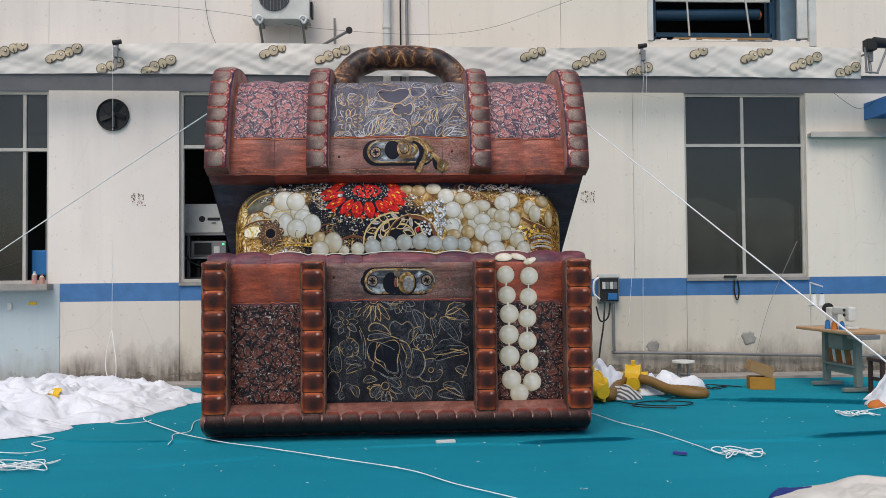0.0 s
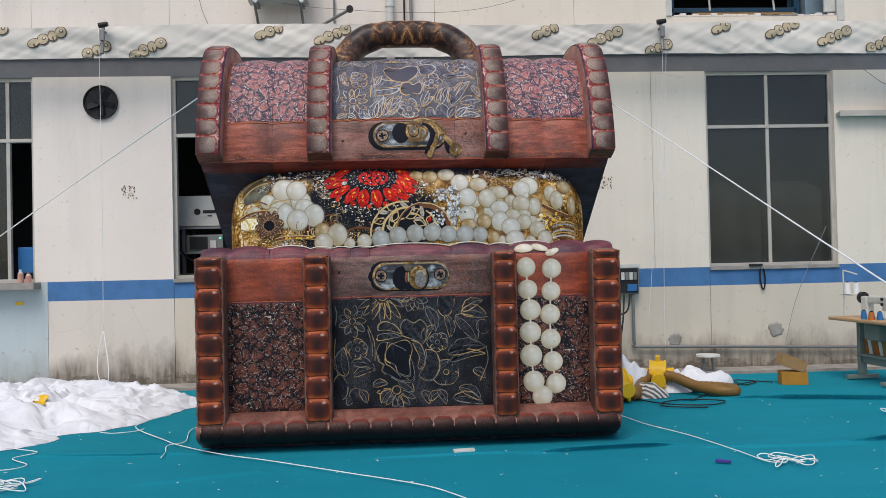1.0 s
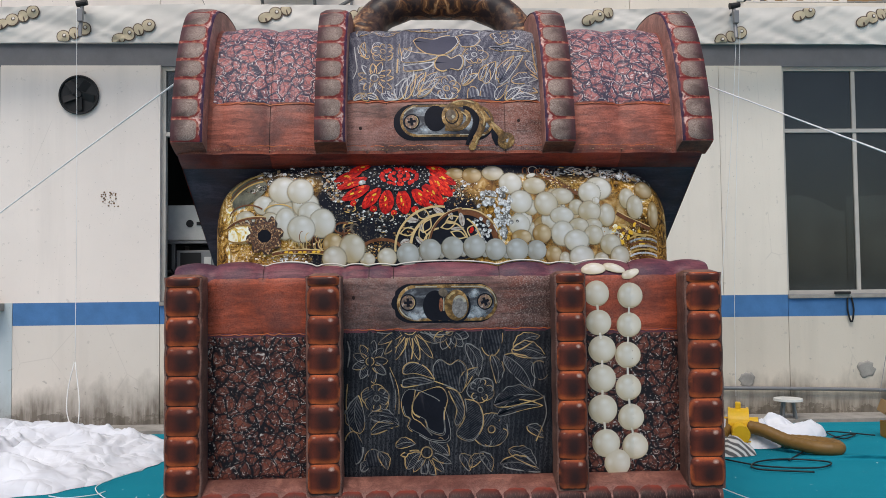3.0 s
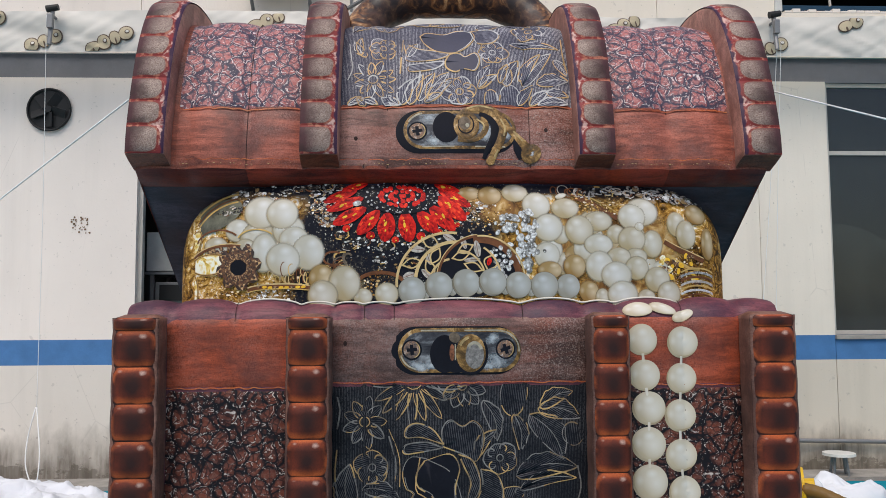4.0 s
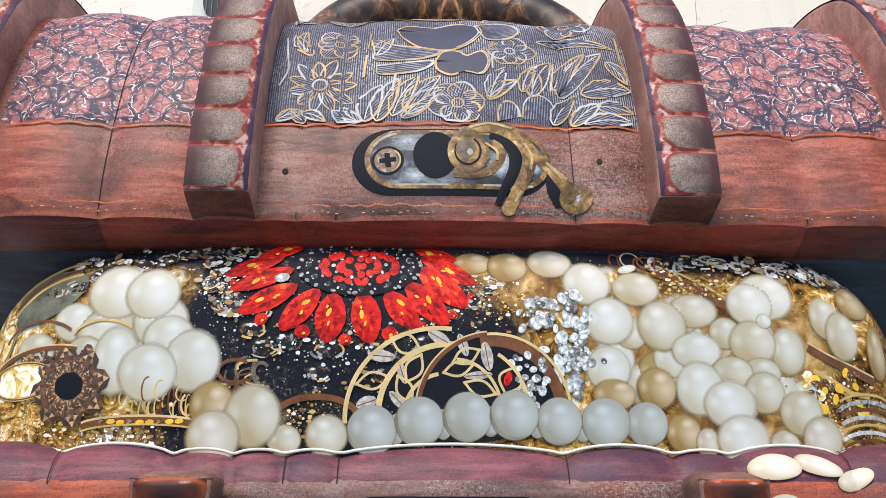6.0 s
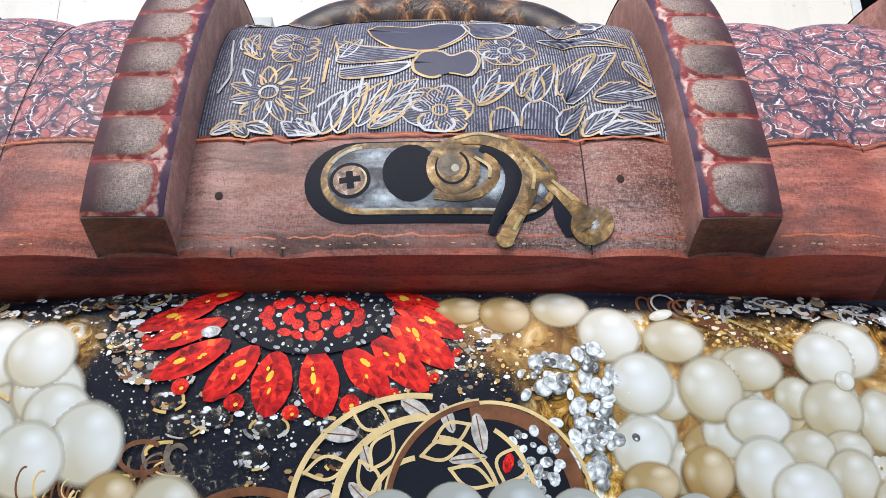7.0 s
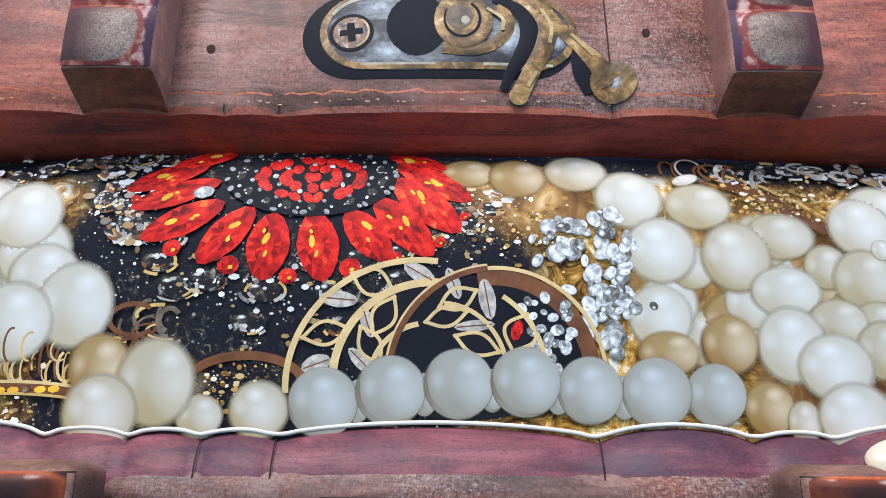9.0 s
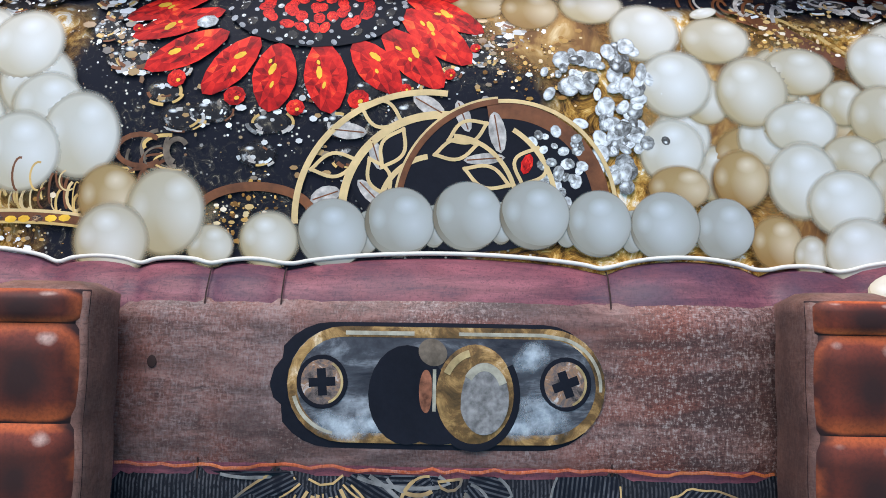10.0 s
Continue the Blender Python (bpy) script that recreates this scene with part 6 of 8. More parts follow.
line("rim", stadium(cx, cz, 0.292, 0.100), 0.017, M["brass"], hasp, on_lid, 0.0145, True, "worn brass rim")
line("rim_glint", [(x, 2.487) for x in spread(-0.14, 0.03, 0.02)], 0.006, M["highlight_white"], hasp, on_lid, 0.0160)
line("rim_glint", [(x, 2.487) for x in spread(0.14, 0.30, 0.02)], 0.007, M["highlight_white"], hasp, on_lid, 0.0160)
line("rim_glint", arc(-0.131, cz, 0.094, 0.094, 95, 150, 10), 0.010, M["highlight_white"], hasp, on_lid, 0.0160)
for q in ((-0.110, 2.648, 0.060, 0.026, 0.15), (0.205, 2.560, 0.060, 0.055, 0.4), (-0.08, 2.52, 0.05, 0.03, 0.0), (0.310, 2.555, 0.030, 0.030, 0.0)):
    worn(*q, on_lid, hasp)
screw(-0.165, 2.574, 0.045, on_lid, hasp, 0.12)
disc("socket", -0.012, 2.595, 0.072, 0.088, on_lid, M["socket"], hasp, 0.001, 0.0175)


def stroke(name, pts, widths, h, material, parent, surf, label=""):
    """A rounded arm of changing width along a smooth line."""
    q = smooth_line([(a, b, 0) for a, b in pts], 44)[:, :2]
    w = np.interp(np.linspace(0, 1, 44), np.linspace(0, 1, len(widths)), widths)
    verts, faces = [], []
    for k in range(44):
        d = q[min(k + 1, 43)] - q[max(k - 1, 0)]
        d = d / (np.hypot(*d) or 1)
        for f, e in ((-1, 0.0), (-0.7, 0.6), (0, 1.0), (0.7, 0.6), (1, 0.0)):
            verts.append(surf(q[k][0] - d[1] * w[k] / 2 * f, q[k][1] + d[0] * w[k] / 2 * f, h + e * w[k] * 0.2))
    for k in range(43):
        for i in range(4):
            faces.append((k * 5 + i, k * 5 + i + 1, (k + 1) * 5 + i + 1, (k + 1) * 5 + i))
    return under(name, mesh_of(name, verts, faces, material), parent, label)


HX, HZ = 0.096, 2.606
stroke("hook_shadow", [(0.165, 2.672), (0.215, 2.655), (0.250, 2.610), (0.245, 2.545), (0.205, 2.470), (0.185, 2.420)], (0.02, 0.05, 0.055, 0.045, 0.03, 0.02), 0.0165, M["socket"], hasp, on_lid)
stroke("crescent", [(0.172, 2.650), (0.195, 2.625), (0.196, 2.580), (0.165, 2.540), (0.112, 2.520), (0.048, 2.528)], (0.020, 0.032, 0.032, 0.030, 0.026, 0.030), 0.0190, M["brass"], hasp, on_lid, "brass crescent under the scroll")
disc("spiral_base", HX, HZ, 0.066, 0.080, on_lid, M["brass"], hasp, 0.002, 0.0215)
line("spiral_groove", arc(HX - 0.004, HZ + 0.004, 0.042, 0.052, 150, 420, 26), 0.007, M["socket"], hasp, on_lid, 0.0250)
stroke("spiral", arc(HX, HZ, 0.057, 0.070, 60, 400, 30), (0.022, 0.024, 0.024, 0.022, 0.020), 0.0235, M["brass"], hasp, on_lid, "brass scroll")
disc("spiral_heart", HX - 0.010, HZ + 0.010, 0.032, 0.038, on_lid, M["brass_dull"], hasp, 0.003, 0.0255)
disc("spiral_glint", HX + 0.004, HZ - 0.002, 0.010, 0.012, on_lid, M["highlight_white"], hasp, 0.001, 0.0300)
HOOK = [(0.037, 2.632), (0.077, 2.684), (0.161, 2.704), (0.240, 2.684), (0.290, 2.612), (0.282, 2.538), (0.250, 2.471), (0.222, 2.410)]
stroke("hook", HOOK, (0.018, 0.026, 0.040, 0.058, 0.056, 0.044, 0.040, 0.040), 0.0225, M["brass"], hasp, on_lid, "curved brass hook")
disc("hook_tip", 0.219, 2.405, 0.022, 0.022, on_lid, M["brass"], hasp, 0.004, 0.0225)
stroke("hook_shadow", [(0.318, 2.575), (0.362, 2.535), (0.378, 2.475), (0.395, 2.425)], (0.02, 0.05, 0.065, 0.05), 0.0085, M["socket"], hasp, on_lid)
stroke("hook", [(0.292, 2.640), (0.330, 2.580), (0.372, 2.535), (0.412, 2.490), (0.437, 2.450)], (0.030, 0.036, 0.036, 0.050, 0.085), 0.0200, M["brass"], hasp, on_lid)
disc("hook_end", 0.437, 2.452, 0.052, 0.056, on_lid, M["brass"], hasp, 0.006, 0.0215, -0.7, label="drop-shaped brass end")
disc("hook_glint", 0.440, 2.455, 0.020, 0.026, on_lid, M["worn_blur"], hasp, 0.001, 0.0300)
for pts in ([(0.100, 2.700), (0.165, 2.718), (0.240, 2.702)], [(0.278, 2.645), (0.300, 2.595), (0.294, 2.545)], [(0.262, 2.470), (0.240, 2.430)], [(0.345, 2.575), (0.395, 2.520)], [(0.150, 2.640), (0.186, 2.610), (0.186, 2.575)]):
    q = smooth_line([(a, b, 0) for a, b in pts], 16)[:, :2]
    line("worn_highlight", [tuple(p) for p in q], 0.009, M["brass_light"], hasp, on_lid, 0.0345)
for x, z in ((-0.491, 2.536), (0.521, 2.583)):
    disc("nail", x, z, 0.010, 0.012, on_lid, M["seam"], chest, 0.003, 0.003)
disc("nail", -0.558, 1.46, 0.010, 0.013, on_box, M["seam"], chest, 0.003, 0.003)


# ---- printed flowers ----
class Floral:
    """Draws one bloom or leaf at a time on a panel; u and v run from 0 to 1 across it."""

    def __init__(self, parent, surf, wide, high, outline, hatch, fill, weight=1.0, fine=0.0048):
        self.lift = 0.0
        self.parent, self.surf, self.wide, self.high = parent, surf, wide, high
        self.mats, self.weight, self.fine = (outline, hatch, fill), weight, fine

    def make(self, name, outlines, hatches, fills=(), angles=()):
        v, f, ids, uv = [], [], [], []
        self.lift += 0.0002   # each motif lies a hair over the one before
        s = lambda a, b, h: self.surf(a, b, h + self.lift)
        clip = lambda pts: [p for p in pts if 0.004 < p[0] < self.wide - 0.004 and 0.004 < p[1] < self.high - 0.004]
        for k, pts in enumerate(fills):
            b, n = len(v), len(pts)
            t = angles[k] if k < len(angles) else 1.3
            pts = [(min(max(x, 0.004), self.wide - 0.004), min(max(z, 0.004), self.high - 0.004)) for x, z in pts]
            pts = [(float(np.mean([q[0] for q in pts])), float(np.mean([q[1] for q in pts])))] + pts
            v += [s(x, z, 0.0014 + 0.0004 * (m == 0)) for m, (x, z) in enumerate(pts)]
            uv += [(x * math.cos(t) + z * math.sin(t), -x * math.sin(t) + z * math.cos(t)) for x, z in pts]
            for m in range(n):
                f.append((b, b + 1 + m, b + 1 + (m + 1) % n))
                ids.append(2)
        for pts in outlines:
            c = clip(pts)
            k = 0
            while k < len(c) - 2:   # the printed line breaks now and then
                m = min(len(c), k + random.randint(6, 14))
                ribbon_mesh(v, f, c[k:m], 0.0095 * self.weight * random.uniform(0.55, 1.25), s, 0.0030, False, ids, 0 if random.random() < 0.6 else 1)
                k = m - (1 if random.random() < 0.8 else -1)
        for pts in hatches:
            ribbon_mesh(v, f, clip(pts), self.fine, s, 0.0030, False, ids, 1)
        uv += [(0.0, 0.0)] * (len(v) - len(uv))
        me = mesh_of(name, v, f, self.mats[0], uvs=uv)
        me.materials.append(self.mats[1])
        me.materials.append(self.mats[2])
        me.polygons.foreach_set("material_index", ids)
        return under(name, me, self.parent)

    def leaf(self, u0, v0, u1, v1, w, bend=0.12):
        w *= 1.30
        a, b = np.array((u0 * self.wide, v0 * self.high)), np.array((u1 * self.wide, v1 * self.high))
        d = b - a
        l = np.hypot(*d)
        d = d / l
        n = np.array((-d[1], d[0]))
        spine = lambda t: a + d * l * t + n * bend * l * math.sin(math.pi * t)
        half = lambda t: w * math.sin(math.pi * min(1.0, t ** 0.8)) ** 0.8 / 2
        ts = np.linspace(0, 1, 18)
        left = [tuple(spine(t) + n * half(t) * (1 + 0.08 * math.sin(25 * t))) for t in ts]
        right = [tuple(spine(t) - n * half(t)) for t in ts]
        ang = math.atan2(d[1], d[0])
        vein = [[tuple(spine(t)) for t in np.linspace(0.05, 0.92, 8)]]
        mid = [tuple(spine(t)) for t in ts]
        return self.make("printed_leaf", [left, right], vein, [left + mid[::-1], right + mid[::-1]], [ang + 0.35, ang - 0.35])

    def petal(self, corners, turn, fill=None):
        """One large petal with a waved edge, a shadow line inside it and ribs along its turn."""
        q = [(a * self.wide, b * self.high, 0) for a, b in corners]
        edge = [tuple(p[:2]) for p in smooth_line(q + q[:1], 46)]
        cx, cz = np.mean([p[0] for p in edge]), np.mean([p[1] for p in edge])
        inner = [(cx + (x - cx) * 0.93, cz + (z - cz) * 0.93) for x, z in edge[8:30]]
        kept = self.mats
        self.mats = (kept[0], kept[1], fill or kept[2])
        ob = self.make("printed_petal", [edge], [inner], [edge], [turn])
        self.mats = kept
        return ob

    def bloom(self, u, v, r, petals=5, long=0.75, start=0.0, span=360.0, name="printed_flower"):
        c = np.array((u * self.wide, v * self.high))
        outs, turns, fills = [], [], []
        r *= 1.18
        for k in range(petals):
            a = radians(start + span * (k + random.uniform(-0.1, 0.1)) / petals)
            d, n = np.array((math.cos(a), math.sin(a))), np.array((-math.sin(a), math.cos(a)))
            w = r * (1.5 if petals <= 6 else 0.95) * math.pi / max(petals * 360 / span, 3) * 0.62
            rr = r * random.uniform(0.85, 1.1)
            pts = [tuple(c + d * rr * (0.28 + 0.72 * t) + n * w * sg * math.sin(math.pi * (0.12 + 0.88 * t) ** long * 0.999) ** 0.6) for sg, ts in ((1, np.linspace(0, 1, 9)), (-1, np.linspace(1, 0, 9)[1:])) for t in ts]
            outs.append(pts)
            fills.append(pts)
            turns.append(a)
        outs.append([tuple(c + r * 0.2 * np.array((math.cos(t), math.sin(t)))) for t in np.linspace(0, 6.28, 12)])
        return self.make(name, outs, [], fills, turns)

    def lobe(self, u, v, rx, rz, a0, a1, lobes=3, depth=0.12, fill=True):
        cx, cz = u * self.wide, v * self.high
        pts = []
        for k in range(37):
            a = radians(a0 + (a1 - a0) * k / 36)
            f = 1 + depth * (abs(math.sin(lobes * (a - radians(a0)) / 2)) - 0.5)
            pts.append((cx + rx * f * math.cos(a), cz + rz * f * math.sin(a)))
        return self.make("printed_petal", [pts], [], [pts] if fill else [], [1.45])


def floral_box(x, z, out):
    return on_box(-0.625 + x, 0.315 + z, out)


random.seed(11)
F = Floral([o for o in chest.children if o.name.startswith("floral_panel")][0], floral_box, 1.335, 0.93, M["line_gold"], M["line_pale"], M["petal_dark"], 0.72, 0.0040)
F.bloom(0.319, 1.02, 0.200, 9, start=185, span=185)
F.bloom(0.127, 0.789, 0.112, 9)
F.bloom(0.157, 0.537, 0.080, 5, start=20)
F.bloom(0.510, 0.990, 0.105, 6, start=180, span=200)
F.bloom(0.658, 0.584, 0.075, 5, start=40)
F.bloom(0.710, 0.310, 0.098, 4, start=20)
F.lobe(0.716, 0.940, 0.072, 0.110, 150, 390, 2, 0.15)
F.lobe(0.948, 0.714, 0.055, 0.060, 60, 330, 2)
F.lobe(0.044, 0.192, 0.060, 0.105, -75, 150, 3)
F.lobe(0.138, 0.101, 0.060, 0.075, -20, 200, 2, 0.15)
F.bloom(0.396, 0.163, 0.150, 7, start=185, span=175)
for u, v, u1, v1, w in ((0.076, 0.296, 0.070, 0.558, 0.095), (0.118, 0.418, 0.264, 0.360, 0.066), (0.125, 0.295, 0.264, 0.348, 0.051), (0.592, 0.905, 0.647, 0.677, 0.066),
                        (0.715, 0.825, 0.740, 0.613, 0.059), (0.778, 0.823, 0.910, 0.577, 0.112), (0.819, 0.861, 0.950, 0.953, 0.066), (0.811, 0.854, 0.979, 0.803, 0.085), (0.722, 0.481, 0.965, 0.530, 0.098), (0.738, 0.403, 0.959, 0.468, 0.055)):
    F.leaf(u, v, u1, v1, w)
for u, v, u1, v1, w in ((0.791, 0.172, 0.927, 0.048, 0.073), (0.751, 0.076, 0.942, 0.015, 0.073), (0.166, 0.170, 0.207, 0.045, 0.051), (0.246, 0.206, 0.342, 0.223, 0.051), (0.410, 0.241, 0.504, 0.141, 0.066), (0.562, 0.586, 0.645, 0.740, 0.051),
                        (0.084, 0.038, 0.138, 0.113, 0.044), (0.300, 0.051, 0.369, 0.165, 0.059), (0.654, 0.157, 0.707, 0.019, 0.051), (0.560, 0.150, 0.600, 0.030, 0.055), (0.600, 0.060, 0.680, 0.140, 0.05), (0.880, 0.330, 0.960, 0.250, 0.055)):
    F.leaf(u, v, u1, v1, w)
for pts in ([(0.019, 0.637), (0.012, 0.483), (0.031, 0.309)], [(0.222, 0.71), (0.249, 0.554), (0.242, 0.418)], [(0.222, 0.748), (0.262, 0.592), (0.264, 0.399)], [(0.965, 0.538), (0.975, 0.401), (0.923, 0.227)], [(0.344, 0.59), (0.327, 0.417), (0.369, 0.366), (0.423, 0.278)], [(0.02, 0.93), (0.03, 0.85), (0.02, 0.75)]):
    F.make("printed_vine", [[tuple(q[:2]) for q in smooth_line([(a * F.wide, b * F.high, 0) for a, b in pts], 14)]], [])

# the large flower in the middle of the panel
F.petal([(0.582, 0.524), (0.638, 0.502), (0.667, 0.428), (0.667, 0.332), (0.628, 0.247), (0.581, 0.240), (0.539, 0.289), (0.572, 0.371), (0.589, 0.443)], -0.5)
F.petal([(0.366, 0.586), (0.306, 0.591), (0.276, 0.513), (0.290, 0.416), (0.318, 0.396), (0.306, 0.331), (0.362, 0.282), (0.425, 0.238), (0.510, 0.254), (0.475, 0.488)], 1.4, M["socket"])
F.petal([(0.434, 0.651), (0.431, 0.747), (0.463, 0.799), (0.511, 0.763), (0.553, 0.794), (0.590, 0.744), (0.593, 0.657), (0.564, 0.568), (0.516, 0.606)], 1.45)
F.petal([(0.438, 0.663), (0.395, 0.745), (0.336, 0.780), (0.294, 0.759), (0.287, 0.702), (0.349, 0.702)], -0.5)
F.petal([(0.434, 0.644), (0.366, 0.676), (0.287, 0.660), (0.282, 0.612), (0.342, 0.619)], 0.1)
F.petal([(0.362, 0.573), (0.331, 0.502), (0.335, 0.430), (0.389, 0.380), (0.404, 0.318), (0.449, 0.284), (0.485, 0.292), (0.482, 0.424), (0.498, 0.535), (0.460, 0.610)], 1.4, M["socket"])
F.petal([(0.494, 0.608), (0.549, 0.573), (0.578, 0.475), (0.575, 0.396), (0.545, 0.338), (0.531, 0.373), (0.542, 0.453), (0.518, 0.534)], 1.2)

S0 = T_BAND + 0.02


def floral_lid(x, z, out):
    return lid.at(-0.61 + x, S0 + z, 0.0065 + 0.30 * out)


F = Floral([o for o in chest.children if o.name.startswith("floral_panel")][1], floral_lid, 1.31, 0.82, M["line_cream"], M["line_silver"], M["petal_slate"], 0.80, 0.0046)
F.lobe(0.731, 0.055, 0.062, 0.085, -10, 195, 2, 0.22)
F.lobe(0.650, 0.040, 0.040, 0.065, 0, 200, 2, 0.15)
F.bloom(0.143, 0.216, 0.112, 11)
F.bloom(0.186, 0.500, 0.078, 6)
F.bloom(0.515, 0.105, 0.088, 6, start=15)
F.bloom(0.666, 0.447, 0.080, 6)
for u, v, u1, v1, w in ((0.267, 0.01, 0.310, 0.211, 0.061), (0.300, 0.01, 0.357, 0.245, 0.061), (0.341, 0.035, 0.409, 0.259, 0.054), (0.371, 0.069, 0.469, 0.259, 0.049), (0.378, 0.045, 0.482, 0.191, 0.049), (0.366, 0.025, 0.440, 0.094, 0.035),
                        (0.259, 0.01, 0.180, 0.069, 0.051), (0.254, 0.01, 0.202, 0.098, 0.035), (0.112, 0.42, 0.057, 0.567, 0.041), (0.089, 0.435, 0.087, 0.616, 0.032),
                        (0.602, 0.142, 0.651, 0.328, 0.049), (0.595, 0.133, 0.679, 0.250, 0.041), (0.714, 0.162, 0.777, 0.386, 0.060), (0.719, 0.157, 0.736, 0.318, 0.052), (0.790, 0.167, 0.924, 0.440, 0.070)):
    F.leaf(u, v, u1, v1, w, 0.06)
for u, v, u1, v1, w in ((0.777, 0.206, 0.876, 0.435, 0.048), (0.851, 0.181, 0.992, 0.211, 0.066), (0.889, 0.103, 0.987, 0.079, 0.045), (0.935, 0.381, 0.984, 0.250, 0.045), (0.747, 0.537, 0.962, 0.484, 0.044), (0.768, 0.010, 0.834, 0.172, 0.045),
                        (0.818, 0.010, 0.900, 0.118, 0.045), (0.851, 0.012, 0.981, 0.025, 0.046), (0.037, 0.012, 0.109, 0.069, 0.030), (0.113, 0.012, 0.076, 0.064, 0.030), (0.292, 0.406, 0.337, 0.528, 0.041), (0.103, 0.064, 0.165, 0.010, 0.030),
                        (0.691, 0.181, 0.729, 0.342, 0.035), (0.10, 0.96, 0.05, 0.68, 0.08), (0.46, 0.80, 0.285, 0.92, 0.12), (0.72, 0.90, 0.96, 0.88, 0.10), (0.60, 0.70, 0.72, 0.80, 0.07)):
    F.leaf(u, v, u1, v1, w, 0.06)
F.bloom(0.20, 0.80, 0.09, 6)
F.bloom(0.84, 0.70, 0.09, 6)
F.lobe(0.47, 0.78, 0.10, 0.05, 150, 400, 3, 0.1)
M["petal_bare"] = plain("plain_slate_petal", (0.054, 0.053, 0.085), 0.5, vary=0.3)
F.petal([(0.286, 0.435), (0.280, 0.533), (0.341, 0.474), (0.430, 0.445), (0.478, 0.416), (0.409, 0.367), (0.294, 0.367)], 0.1)
F.petal([(0.295, 0.328), (0.369, 0.342), (0.453, 0.352), (0.409, 0.289), (0.304, 0.274)], 0.15)
F.petal([(0.572, 0.659), (0.660, 0.698), (0.704, 0.635), (0.672, 0.547), (0.609, 0.528), (0.586, 0.586)], 0.3)
F.petal([(0.347, 0.606), (0.379, 0.645), (0.451, 0.620), (0.514, 0.664), (0.576, 0.659), (0.589, 0.577), (0.547, 0.479), (0.492, 0.430), (0.416, 0.450), (0.366, 0.528)], 0.2, M["petal_bare"])
F.petal([(0.456, 0.352), (0.478, 0.416), (0.521, 0.425), (0.544, 0.396), (0.590, 0.435), (0.608, 0.367), (0.586, 0.279), (0.538, 0.289), (0.498, 0.264), (0.461, 0.298)], 0.0, M["petal_bare"])
for pts in ([(0.036, 0.542), (0.046, 0.401), (0.053, 0.298), (0.034, 0.206)], [(0.273, 0.577), (0.265, 0.406), (0.26, 0.259)], [(0.347, 0.274), (0.339, 0.162)], [(0.787, 0.381), (0.769, 0.196)], [(0.614, 0.396), (0.614, 0.308)], [(0.985, 0.30), (0.978, 0.45), (0.98, 0.6)]):
    F.make("printed_vine", [[tuple(q[:2]) for q in smooth_line([(a * F.wide, b * F.high, 0) for a, b in pts], 14)]], [])


# stitched seams and the glowing lower edges of the bands
def seam(sw, x, s0, s1, name="seam"):
    line(name, [(x, s) for s in spread(s0, s1, 0.05)], 0.0032, M["seam"], chest, lambda a, b, h: sw.at(a, b, h + 0.006), 0.002)


for x in (-1.14, -0.46, -0.301, 0.387, 1.25):
    seam(low, x, S_FOOT + 0.01, S_TOP + 0.16)
for x in (-1.11, -0.47, -0.34, 0.45, 1.23):
    seam(lid, x, T_LIP, T_LIP + 1.2)
rg = random.Random(31)


def glow(sw, x0, x1, s, width):
    xs = spread(x0, x1, 0.025)
    line("glow_edge", [(x, s + rg.uniform(-0.005, 0.005)) for x in xs], width, M["glow"], chest, lambda a, b, h: sw.at(a, b, h + 0.0045), 0.0015, label="bright orange edge of the band")


for x0, x1, e in ((-1.49, -0.83, 0.0), (-0.63, 0.72, 0.02), (0.92, 1.56, 0.0)):
    glow(low, x0, x1, S_BAND + e + 0.006, 0.0065)
    glow(lid, x0 + 0.02, x1 + 0.02, T_BAND + e - 0.004, 0.0070)
    glow(lid, x0 + 0.02, x1 + 0.02, T_LIP + 0.045, 0.005)


def stitching(x0, x1, s, seed):
    """A broken row of pale stitches along the lower edge of the lid."""
    rs = random.Random(seed)
    v, f = [], []
    x = x0
    while x < x1:
        w, q = rs.uniform(0.004, 0.012), s + rs.uniform(-0.004, 0.004)
        if rs.random() < 0.4:
            b = len(v)
            v += [lid.at(a, c, 0.010) for a, c in ((x, q - 0.0012), (x + w, q - 0.0018), (x + w, q + 0.0012), (x, q + 0.0018))]
            f.append((b, b + 1, b + 2, b + 3))
        x += w + rs.uniform(0.004, 0.02)
    ob = under("stitching", mesh_of("stitching", v, f, M["line_cream"], False), chest, "broken pale stitching")
    ob["kind"] = "stuff"


for k, (x0, x1) in enumerate(((-1.47, -0.83), (-0.57, 0.67), (0.93, 1.56))):
    stitching(x0, x1, T_LIP + 0.020, 40 + k)


